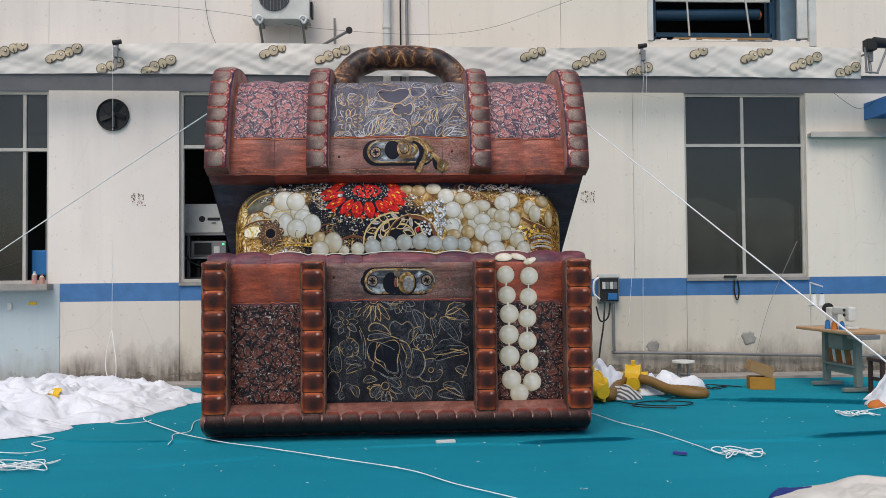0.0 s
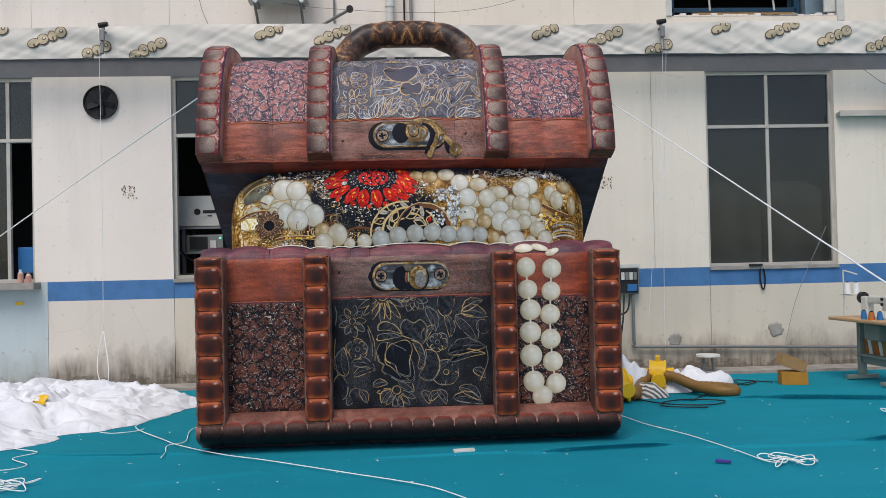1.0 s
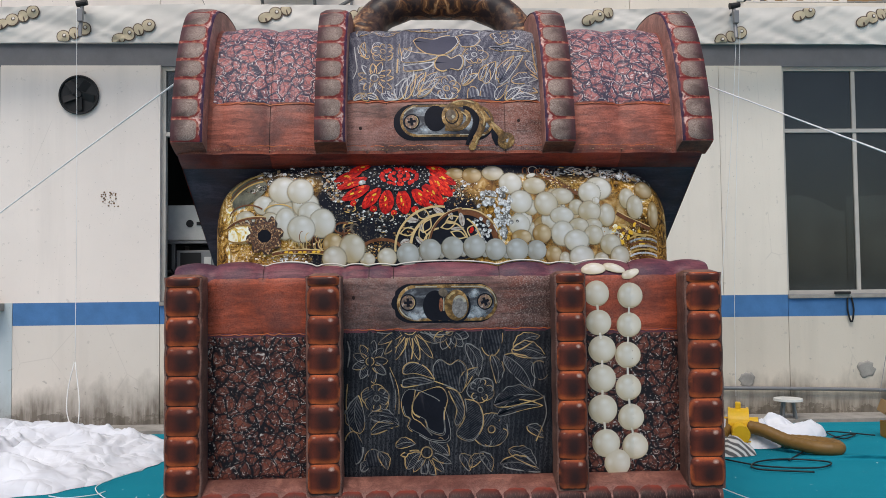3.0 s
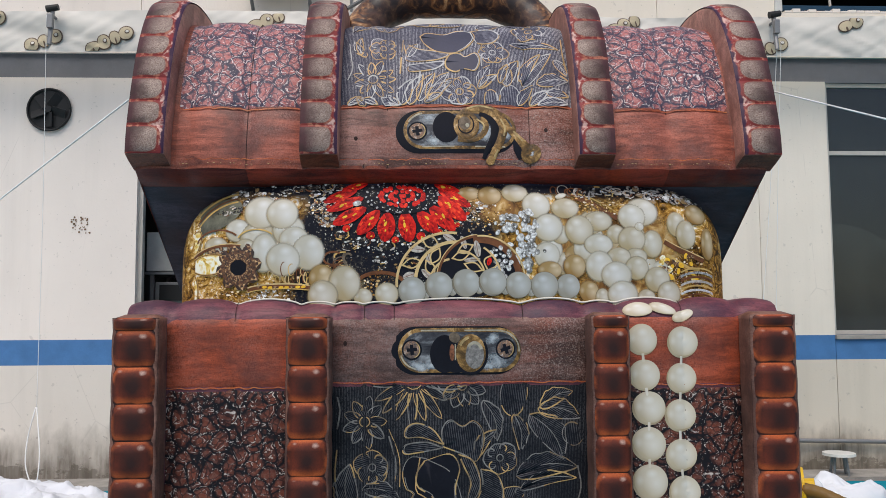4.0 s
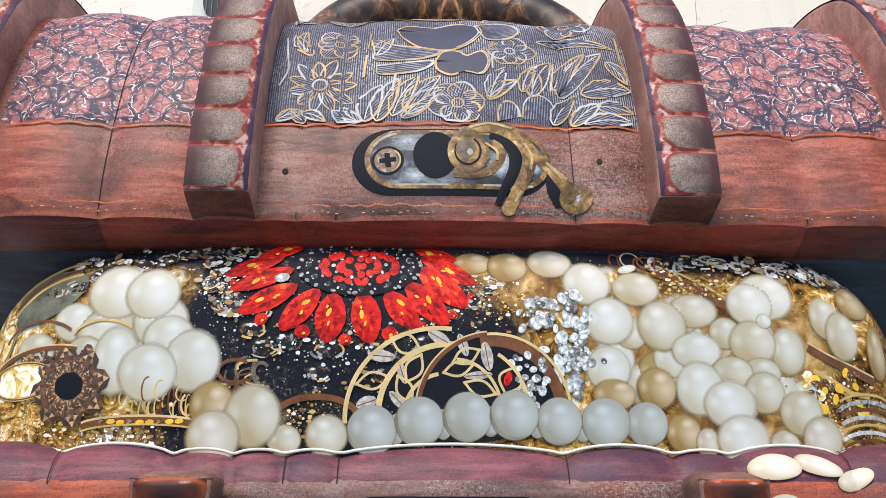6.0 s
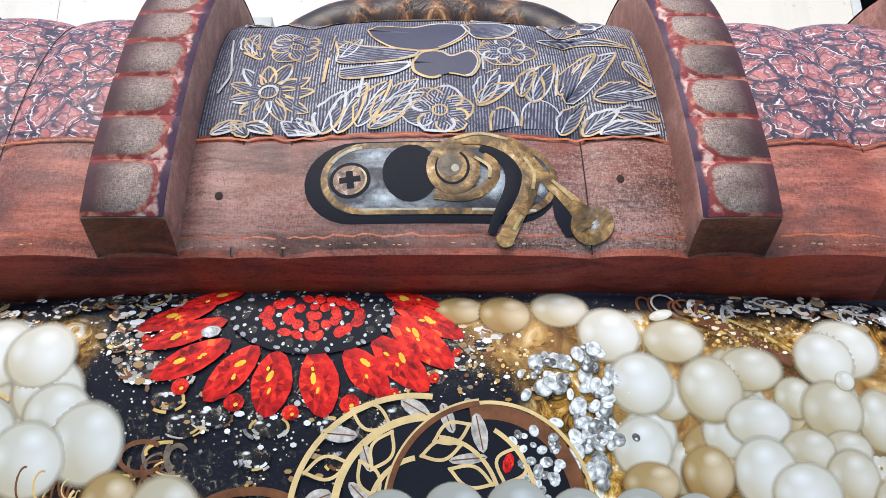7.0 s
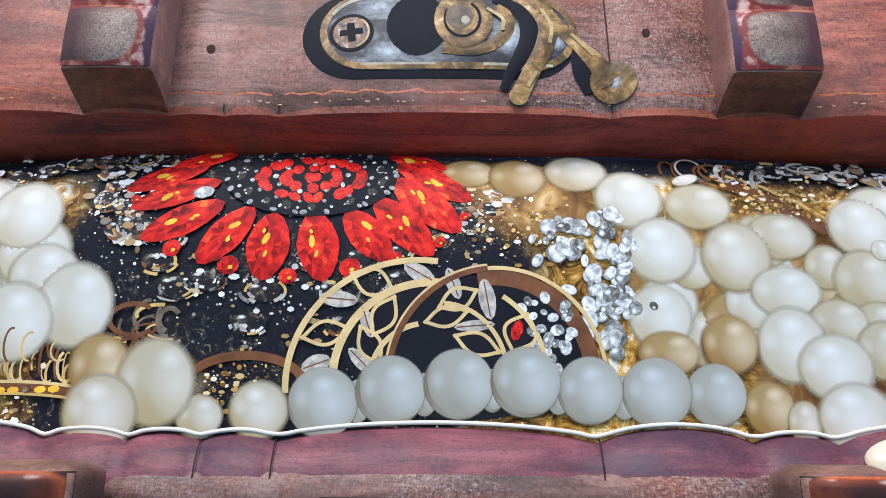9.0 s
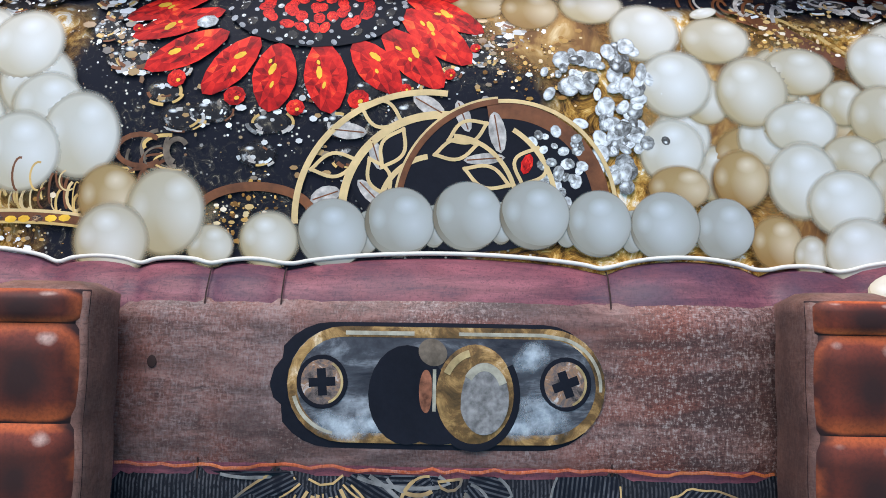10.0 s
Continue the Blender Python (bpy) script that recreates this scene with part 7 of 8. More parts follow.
# ---- things on and before the wall ----
def pile(name, cx, cy, rx, ry, height, turn, seed, material, label, category, crease=1.0, rings=44, segs=120, power=2.2):
    """A crumpled heap of cloth: an uneven outline, soft swells and sharp folds."""
    verts, faces = [(cx, cy, 0)], []
    ct, st = math.cos(radians(turn)), math.sin(radians(turn))
    for r in range(1, rings + 1):
        f = r / rings
        for k in range(segs):
            w = 2 * math.pi * k / segs
            ragged = 1 + 0.13 * noise.noise((math.cos(w) * 1.7, math.sin(w) * 1.7, seed)) + 0.05 * noise.noise((math.cos(w) * 7, math.sin(w) * 7, seed + 3))
            a, b = rx * f * ragged * math.cos(w), ry * f * ragged * math.sin(w)
            x, y = cx + a * ct - b * st, cy + a * st + b * ct
            p = Vector((x, y, seed * 1.7))
            q = p + 0.35 * Vector((noise.noise(p * 1.5), noise.noise(p * 1.5 + Vector((9, 0, 0))), 0))
            swell = 0.80 + 0.38 * noise.noise(q * 1.1)
            facet = 0.0
            for sc, g in ((1.6, 0.50), (3.6, 0.34), (7.5, 0.20)):
                d = noise.voronoi(q * sc + Vector((0, 0, sc)))[0]
                facet += g * (min(1.0, d[1] - d[0]) - 0.35)
            for sc, g in ((1.1, 0.5), (2.3, 0.5), (4.8, 0.34)):
                facet += g * (0.5 - 2.2 * abs(noise.noise(q * sc + Vector((sc, 4.0, 0)))))
            z = height * (1 - f ** power) * (swell + crease * facet * 0.55) + 0.05 * crease * max(0.0, facet + 0.2) * (1 - f ** 6)
            verts.append((x, y, max(z, 0.003) + 0.012 if r < rings else 0.003))
    verts[0] = (cx, cy, sum(v[2] for v in verts[1:segs + 1]) / segs)
    faces += [(0, 1 + k, 1 + (k + 1) % segs) for k in range(segs)]
    for r in range(rings - 1):
        for k in range(segs):
            m = (k + 1) % segs
            faces.append((1 + r * segs + k, 1 + (r + 1) * segs + k, 1 + (r + 1) * segs + m, 1 + r * segs + m))
    return tagged(under(name, mesh_of(name, verts, faces, material), None), label, category)


pile("crumpled_cloth", -4.50, 9.80, 2.22, 1.50, 0.29, 4, 2.0, M["cloth"], "large crumpled white cloth spread on the teal carpet", "cloth", 1.0, 100, 280, 3.4)
pile("crumpled_cloth", -3.95, 8.28, 0.78, 0.44, 0.19, 10, 5.0, M["cloth"], "small crumpled white cloth beside the large heap", "cloth", 1.0)
pile("crumpled_cloth", 3.62, 10.62, 0.34, 0.26, 0.30, -8, 7.0, M["cloth"], "small white cloth bundle near the wall", "cloth", 1.0, 26, 80)
pile("crumpled_cloth", 2.52, 10.10, 0.33, 0.30, 0.42, 0, 9.0, M["cloth"], "white cloth bunched behind the yellow blower", "cloth", 1.0, 26, 80)
pile("crumpled_cloth", 3.06, 10.18, 0.28, 0.30, 0.26, 0, 11.0, M["cloth"], "white cloth beside the brown hose", "cloth", 1.0, 26, 80)
pile("crumpled_cloth", 5.52, 8.95, 0.38, 0.32, 0.52, 0, 13.0, M["cloth"], "tall crumpled white cloth bundle by the table", "cloth", 1.0, 30, 90)

n = Nodes("grey_striped_cloth", 0.8)
n.color(n.ramp(n.wave(7, n.coords(), "DIAGONAL", 3.0), (0.35, (0.10, 0.10, 0.10)), (0.5, (0.36, 0.34, 0.32)), (0.8, (0.62, 0.61, 0.58))))
M["striped"] = n.m
pile("striped_cloth", 2.66, 9.72, 0.22, 0.16, 0.17, 0, 17.0, M["striped"], "grey striped cloth crumpled under the blower", "cloth", 1.2, 24, 80)
n = Nodes("cream_tarpaulin", 0.7)
n.color(n.ramp(n.noise(2.5, 5), (0.3, (0.50, 0.47, 0.41)), (0.7, (0.66, 0.63, 0.57))))
M["cream_cloth"] = n.bump(n.noise(9, 6, distort=0.6), 0.3, 0.03).m
pile("tarpaulin", 3.35, 5.10, 1.28, 0.62, 0.11, 12, 21.0, M["cream_cloth"], "crumpled cream tarpaulin lying on the carpet", "tarpaulin", 1.0, 40, 120)
M["navy_cloth"] = plain("navy_cloth", (0.015, 0.03, 0.16), 0.7)
pile("blue_cloth", 2.66, 5.47, 0.26, 0.05, 0.05, 24, 23.0, M["navy_cloth"], "dark blue cloth edge beside the cream tarpaulin", "cloth", 1.0, 16, 60)
pile("blue_cloth", 5.42, 8.64, 0.20, 0.10, 0.14, 0, 25.0, M["navy_cloth"], "dark blue cloth scrap under the white bundle", "cloth", 1.0, 16, 60)
M["orange_cloth"] = plain("orange_cloth", (0.50, 0.15, 0.03), 0.7)
pile("orange_cloth", 5.19, 8.78, 0.12, 0.07, 0.06, 0, 27.0, M["orange_cloth"], "orange cloth scrap under the white bundle", "cloth", 1.0, 14, 50)
heap = np.array([v.co for v in bpy.data.objects["crumpled_cloth"].data.vertices])


def on_heap(x, y):
    return float(heap[np.argmin((heap[:, 0] - x) ** 2 + (heap[:, 1] - y) ** 2)][2])


scrap = tagged(under("yellow_scrap", None, None), "yellow fabric scrap lying on the white cloth", "fabric scrap")
grid("sheet", lambda u, v: (-3.80 + u * 0.13 + 0.05 * v + 0.02 * math.sin(v * 6), 9.28 + v * 0.13 + 0.03 * math.sin(u * 5), on_heap(-3.80 + u * 0.13, 9.28 + v * 0.13) + 0.020), np.linspace(0, 1, 8), np.linspace(0, 1, 8), M["yellow"], scrap)


def cord(name, pts, r, material, label, category="rope"):
    return tagged(tube(name, pts, r, material, None, "", 7, max(40, len(pts) * 12)), label, category)


def tangle(cx, cy, rx, ry, seed, loops, label, r=0.0044):
    rg = random.Random(seed)
    p1, p2 = rg.uniform(0, 6), rg.uniform(0, 6)
    pts = [(cx + rx * (0.75 * math.cos(a * 1.0 + p1) + 0.45 * math.cos(a * 2.7)), cy + ry * (0.7 * math.sin(a * 1.35 + p2) + 0.4 * math.sin(a * 3.1)), 0.022 + 0.012 * (k % 3)) for k, a in enumerate(np.linspace(0, 6.28 * loops * 0.6, loops * 9))]
    return cord("rope_tangle", pts, r, M["rope"], label)


Z = 0.022
cord("floor_rope", [(-2.44, 9.43, Z), (-2.60, 9.0, Z), (-2.54, 8.69, Z), (-2.15, 8.15, Z), (-1.94, 7.88, Z), (-1.5, 7.48, Z), (-1.11, 7.22, Z), (-0.45, 6.73, Z), (0.09, 6.31, Z), (0.40, 5.88, Z), (0.68, 5.57, Z), (1.1, 5.1, Z)], 0.0040, M["rope"], "thin white rope lying loose on the carpet")
cord("floor_rope", [(-2.85, 8.59, Z), (-2.7, 8.52, Z), (-2.52, 8.60, Z), (-2.48, 8.70, Z)], 0.0040, M["rope"], "short white rope loop on the carpet")
cord("floor_rope", [(-1.80, 8.85, Z), (-2.01, 8.6, Z), (-1.94, 8.05, Z), (-2.05, 7.90, Z), (-2.0, 7.65, Z), (-1.98, 7.44, Z)], 0.0040, M["rope"], "white rope crossing another on the carpet")
cord("floor_rope", [(-3.55, 8.1, Z), (-3.3, 7.95, Z), (-3.09, 7.80, Z), (-3.2, 7.6, Z), (-2.98, 7.35, Z), (-3.1, 7.2, Z), (-3.4, 7.27, Z), (-3.8, 7.3, Z)], 0.0040, M["rope"], "white rope trailing from the cloth heap")
cord("floor_rope", [(1.85, 8.95, Z), (2.03, 8.6, Z), (2.16, 8.1, Z), (2.36, 7.61, Z), (2.52, 7.0, Z), (2.60, 6.62, Z), (2.72, 6.6, Z)], 0.0040, M["rope"], "white rope running from the chest to a tangle")
tangle(2.76, 6.62, 0.16, 0.16, 3, 4, "small tangle of white rope on the carpet")
tangle(-2.95, 6.68, 0.26, 0.16, 4, 6, "tangle of white rope on the carpet")
tangle(4.66, 8.28, 0.17, 0.13, 5, 4, "tangle of white rope on the carpet")
cord("floor_rope", [(5.30, 8.70, 0.03), (5.0, 8.55, Z), (4.80, 8.45, Z), (4.65, 8.3, Z)], 0.0040, M["rope"], "white rope from the cloth bundle")
cord("guy_rope", [(1.76, 8.30, 3.04), (1.85, 8.241, 3.02), (2.0, 4.43, 1.52), (2.153, 0.615, 0.02)], 0.0042, M["rope"], "taut white guy rope holding the chest")
cord("guy_rope", [(-1.69, 8.60, 3.27), (-3.6, 10.0, 2.46), (-5.55, 11.45, 1.62)], 0.0065, M["rope"], "taut white guy rope holding the chest")
cord("hanging_rope", [(-3.70, 11.2, 4.50), (-3.76, 11.40, 2.5), (-3.81, 11.52, 0.75)], 0.0028, M["rope"], "thin cord hanging down the wall")
cord("hanging_rope", [(-3.81, 11.50, 0.75), (-3.86, 11.46, 0.45), (-3.84, 11.4, 0.2), (-3.72, 11.32, 0.03), (-3.70, 11.36, 0.3), (-3.80, 11.50, 0.75)], 0.006, M["rope"], "looped end of a white cord")
cord("hanging_rope", [(3.42, 11.2, 4.30), (3.40, 11.4, 3.0), (3.32, 11.6, 1.36), (3.28, 11.66, 0.72)], 0.0028, M["rope"], "thin cord hanging by the window")
cord("hanging_rope", [(3.46, 11.2, 4.30), (3.47, 11.4, 3.0), (3.49, 11.62, 1.40), (3.49, 11.66, 0.25)], 0.0028, M["rope"], "thin cord hanging by the window")
M["black_cord"] = plain("black_cable", (0.012, 0.014, 0.016), 0.5)
cord("power_cable", [(2.45, 9.45, Z), (2.7, 9.1, Z), (3.1, 9.0, Z), (3.3, 9.2, Z), (3.0, 9.35, Z), (2.7, 9.25, Z), (2.6, 9.0, Z), (3.0, 8.85, Z)], 0.007, M["black_cord"], "loose black cable looped on the carpet", "cable")
cord("power_cable", [(3.0, 9.3, Z), (3.7, 10.1, Z), (4.2, 10.45, Z), (3.95, 10.2, Z), (4.0, 10.6, Z), (4.35, 10.35, Z)], 0.007, M["black_cord"], "black cable lying beside the open box", "cable")
cord("power_cable", [(2.92, 11.55, 1.05), (2.86, 11.4, 0.75), (2.78, 11.3, 0.4), (2.7, 11.1, 0.05), (2.6, 10.4, 0.03)], 0.012, M["black_cord"], "black cable hanging from the fuse box", "cable")
cord("power_cable", [(3.0, 11.55, 1.05), (2.95, 11.5, 0.85), (2.85, 11.52, 0.8), (2.80, 11.56, 1.0)], 0.012, M["black_cord"], "black cable loop under the fuse box", "cable")
cord("wire", [(-6, 11.5, 5.36), (-2.5, 11.45, 5.08), (-1.0, 11.5, 4.86), (1.0, 11.55, 4.84), (2.6, 11.6, 5.35)], 0.0022, M["black_cord"], "thin sagging wire along the upper wall", "wire")
cord("wire", [(6.30, 11.6, 4.02), (6.60, 11.5, 3.78), (6.86, 11.4, 3.89)], 0.003, M["black_cord"], "thin dark wire sagging beside the blue box", "wire")
cord("wire", [(4.95, 11.3, 0.30), (5.3, 11.6, 1.0), (5.75, 11.66, 1.9)], 0.004, M["steel"], "thin grey wire leaning against the wall", "wire")

# banner with its brackets
n = Nodes("cream_banner", 0.7)
n.color(n.ramp(n.noise(1.2, 5, 0.6, n.coords(scale=(1, 1, 2))), (0.3, (0.60, 0.57, 0.52)), (0.7, (0.76, 0.72, 0.65))))
M["banner"] = n.m


def banner_point(x, v):
    hang = 0.5 + 0.5 * math.cos((x - 3.42) / 3.25 * math.pi)
    y = 11.30 + 0.05 * (v - 0.5) ** 2 + 0.022 * noise.noise((x * 1.3 + v * 1.6, v * 1.2, 2)) + 0.030 * abs(noise.noise((x * 3.2 + v * 3.5, v * 1.0, 7))) * (1.3 - v) + 0.012 * noise.noise((x * 9 - v * 6, v * 2, 4))
    return (x, y, 4.185 + 0.40 * v - 0.02 * math.sin(x * 0.9) * v + 0.02 * (1 - hang) * (v - 1))


banner = grid("banner", banner_point, spread(-9.0, 6.55, 0.035), np.linspace(0, 1, 16), M["banner"], None)
tagged(banner, "long cream banner with tan emblems stretched along the wall", "banner")
M["tan"] = plain("tan_emblem", (0.52, 0.44, 0.30), 0.7)
M["brown_line"] = plain("brown_emblem_line", (0.12, 0.08, 0.06), 0.7)


def emblem(x, z):
    """A slanting row of four rounded plain shapes with dark outlines."""
    def on(u, v, out):
        f = min(1.0, max(0.0, (v - 4.185) / 0.40))
        p = banner_point(u, f)
        return (u, p[1] - out - 0.004, min(max(v, 4.19), 4.575))
    e = None
    for k, (du, dv, rx, rz) in enumerate(((-0.165, -0.070, 0.072, 0.050), (-0.055, -0.020, 0.062, 0.066), (0.055, 0.022, 0.050, 0.060), (0.160, 0.068, 0.066, 0.062))):
        if not 4.20 < z + dv < 4.565:
            continue
        b = disc("outline", x + du, z + dv, rx + 0.011, rz + 0.011, on, M["brown_line"], banner, 0.002, 0.010, 0.4, 16, 2)
        disc("emblem", x + du, z + dv, rx, rz, on, M["tan"], banner, 0.002, 0.015, 0.4, 16, 2)
        disc("emblem_gap", x + du + 0.012, z + dv + (0.012 if k % 2 else -0.030), rx * (0.38 if k % 2 else 0.16), rz * (0.34 if k % 2 else 0.52), on, M["brown_line"], banner, 0.001, 0.020, 0.3, 12, 2)
        if k % 2:
            disc("emblem_light", x + du + 0.014, z + dv + 0.014, rx * 0.24, rz * 0.22, on, M["banner"], banner, 0.001, 0.024, 0.3, 10, 2)


for x, z in ((-5.07, 4.48), (-4.36, 4.44), (-3.82, 4.26), (-3.13, 4.29), (-1.56, 4.52), (-0.82, 4.45), (1.97, 4.50), (2.69, 4.40), (3.34, 4.23), (4.34, 4.56), (5.05, 4.49), (5.75, 4.39), (6.30, 4.25)):
    emblem(x, z)


def bracket(x, big):
    b = tagged(new("bracket"), "dark metal roller bracket holding the banner", "bracket")
    part("arm", rod(bmesh.new(), (x, 11.16, 4.20), (x, 11.22, 4.56), 0.022, 0.022, 8), M["steel"], b)
    part("roller", rod(bmesh.new(), (x - 0.05, 11.20, 4.56), (x + 0.06, 11.20, 4.58), 0.035, 0.03, 12), M["black"], b)
    part("wall_rod", rod(bmesh.new(), (x, 11.2, 4.50), (x, WALL, 4.50), 0.015, 0.015, 8), M["steel"], b)
    boxed("clamp", (x - 0.025, x + 0.03, 11.14, 11.19, 4.36, 4.50), M["steel"], b, bevel=0.006)
    if big:
        part("motor", rod(bmesh.new(), (x + 0.02, 11.12, 4.62), (x + 0.30, 11.12, 4.60), 0.075, 0.065, 16), M["black"], b)
        part("gearbox", box(bmesh.new(), x - 0.10, x + 0.04, 11.05, 11.19, 4.50, 4.66, 0.015), M["black"], b)
        part("strut", rod(bmesh.new(), (x - 0.10, 11.12, 4.55), (x - 0.07, 11.14, 4.20), 0.016, 0.016, 8), M["steel"], b)
        part("strut", rod(bmesh.new(), (x + 0.22, 11.12, 4.55), (x + 0.08, 11.14, 4.20), 0.016, 0.016, 8), M["steel"], b)
        part("strut", rod(bmesh.new(), (x - 0.09, 11.13, 4.21), (x + 0.09, 11.13, 4.20), 0.014, 0.014, 8), M["steel"], b)


bracket(-3.65, False)
bracket(3.40, False)
bracket(6.60, True)

# exhaust fan
fan = tagged(new("exhaust_fan"), "round black exhaust fan set in the wall", "fan")
part("housing", rod(bmesh.new(), (-3.86, WALL - 0.02, 3.70), (-3.86, WALL + 0.02, 3.70), 0.215, 0.215, 40), M["black"], fan)
tube("rim", [(-3.86 + 0.212 * math.cos(a), WALL - 0.03, 3.70 + 0.212 * math.sin(a)) for a in np.linspace(0, 2 * math.pi, 25)], 0.012, M["black"], fan, "", 8, 60)
for k in range(5):
    a = k * 2 * math.pi / 5 + 0.3
    bm = box(bmesh.new(), 0.03, 0.18, -0.006, 0.006, -0.05, 0.05, 0.005)
    bmesh.ops.transform(bm, matrix=Matrix.Translation((-3.86, WALL - 0.035, 3.70)) @ Matrix.Rotation(a, 4, "Y") @ Matrix.Rotation(0.5, 4, "X"), verts=bm.verts)
    part("blade", bm, M["black"], fan)
part("hub", rod(bmesh.new(), (-3.86, WALL - 0.06, 3.70), (-3.86, WALL - 0.02, 3.70), 0.035, 0.04, 16), M["black"], fan)

# air conditioner
ac = tagged(new("air_conditioner"), "white outdoor air conditioner unit on wall brackets", "air conditioner")
boxed("body", (-1.90, -1.13, 11.28, 11.60, 4.92, 5.50), M["white_metal"], ac, bevel=0.012)
part("fan_grille", rod(bmesh.new(), (-1.60, 11.262, 5.24), (-1.60, 11.279, 5.24), 0.21, 0.21, 32), M["dark"], ac)
for k in range(-4, 5):
    part("grille_bar", rod(bmesh.new(), (-1.60 + k * 0.045, 11.255, 5.24 - math.sqrt(0.0441 - (k * 0.045) ** 2)), (-1.60 + k * 0.045, 11.255, 5.24 + math.sqrt(0.0441 - (k * 0.045) ** 2)), 0.004, 0.004, 6), M["steel"], ac)
for x in (-1.80, -1.22):
    boxed("foot", (x - 0.03, x + 0.03, 11.26, 11.62, 4.88, 4.92), M["steel"], ac)
    part("wall_bracket", rod(bmesh.new(), (x, 11.30, 4.88), (x, WALL, 4.58), 0.018, 0.018, 8), M["steel"], ac)
    tube("wrapping", [(x - 0.04, 11.24, 4.90), (x, 11.22, 4.95), (x + 0.05, 11.24, 4.92), (x + 0.02, 11.25, 4.86), (x - 0.02, 11.24, 4.91)], 0.016, M["rope"], ac)
boxed("side_box", (-1.128, -1.10, 11.40, 11.56, 5.0, 5.2), M["black"], ac)
down = tagged(new("downpipe"), "white plastic downpipe with collars on the wall", "pipe")
part("pipe", rod(bmesh.new(), (-0.09, 11.62, 3.0), (-0.09, 11.62, 8.3), 0.055, 0.055, 20), M["white_metal"], down)
for z in (4.90, 6.4):
    part("collar", rod(bmesh.new(), (-0.09, 11.62, z), (-0.09, 11.62, z + 0.05), 0.064, 0.064, 20), M["white_metal"], down)
cord("wall_cable", [(0.10, 11.68, 8.2), (0.10, 11.68, 5.6), (0.105, 11.68, 3.6)], 0.012, M["black_cord"], "black cable clipped to the wall", "cable")
cord("wall_cable", [(0.19, 11.66, 8.2), (0.19, 11.66, 5.6), (0.195, 11.66, 3.6)], 0.022, M["steel"], "grey conduit clipped to the wall", "conduit")
arm = tagged(new("pulley_bracket"), "rusty steel pulley bracket reaching out from the wall", "bracket")
part("rod", rod(bmesh.new(), (-1.16, 11.66, 4.58), (-0.60, 11.40, 4.81), 0.02, 0.02, 10), M["steel"], arm)
part("pulley", rod(bmesh.new(), (-0.60, 11.38, 4.80), (-0.60, 11.34, 4.80), 0.045, 0.045, 14), M["black"], arm)
part("upright", rod(bmesh.new(), (-0.82, 11.68, 4.45), (-0.82, 11.68, 5.06), 0.015, 0.015, 8), M["steel"], arm)
cord("wire", [(-2.62, 11.68, 5.4), (-2.55, 11.66, 4.95), (-2.42, 11.6, 4.62)], 0.003, M["black_cord"], "thin black wire hanging on the upper wall", "wire")

# fuse box, conduit, strap, wall marks
fuse = tagged(new("fuse_box"), "open grey fuse box with blue breakers on the wall", "fuse box")
boxed("case", (2.85, 3.15, 11.62, WALL, 1.05, 1.43), M["steel"], fuse, bevel=0.01)
boxed("lid", (2.84, 3.16, 11.60, 11.62, 1.40, 1.45), M["white_metal"], fuse, bevel=0.005)
boxed("panel", (2.87, 3.13, 11.605, 11.621, 1.07, 1.39), M["black"], fuse)
for k in range(4):
    boxed("breaker", (2.90 + k * 0.055, 2.945 + k * 0.055, 11.585, 11.606, 1.24, 1.34), M["steel" if k % 2 else "white_metal"], fuse, bevel=0.004)
boxed("breaker_block", (2.98, 3.11, 11.58, 11.606, 1.09, 1.18), M["blue"], fuse, bevel=0.005)
tube("white_cable", [(2.85, 11.6, 1.40), (2.78, 11.58, 1.34), (2.78, 11.58, 1.18), (2.86, 11.58, 1.10)], 0.014, M["rope"], fuse)
cond = tagged(tube("conduit", [(3.07, 11.66, 1.05), (3.07, 11.66, 0.7), (3.07, 11.66, 0.42), (3.085, 11.66, 0.36), (3.14, 11.66, 0.345), (4.5, 11.66, 0.31), (6.0, 11.66, 0.265), (9.0, 11.66, 0.20)], 0.022, M["steel"], None, "", 10, 120), "grey steel conduit pipe bent along the wall foot", "conduit")
strap = tagged(tube("strap", [(4.84, 11.70, 1.37), (4.83, 11.69, 1.2), (4.87, 11.69, 1.06), (4.90, 11.69, 1.2), (4.88, 11.70, 1.37)], 0.010, M["black_cord"], None), "black strap loop hanging from the window sill", "strap")
boxed("latch", (4.68, 4.86, 11.66, 11.70, 1.385, 1.415), M["black"], strap, bevel=0.006)


def rough_patch(x, z, rx, rz, seed, label):
    rg = random.Random(seed)
    pts = [(x + rx * rg.uniform(0.75, 1.1) * math.cos(a), z + rz * rg.uniform(0.75, 1.1) * math.sin(a)) for a in np.linspace(0, 2 * math.pi, 19)[:-1]]
    ob = plate_mesh("plaster_patch", pts, x, z, lambda u, v, h: (u, WALL - h, v), M["concrete"], None, 0.008, 0.004)
    return tagged(ob, label, "plaster patch", kind="structure")


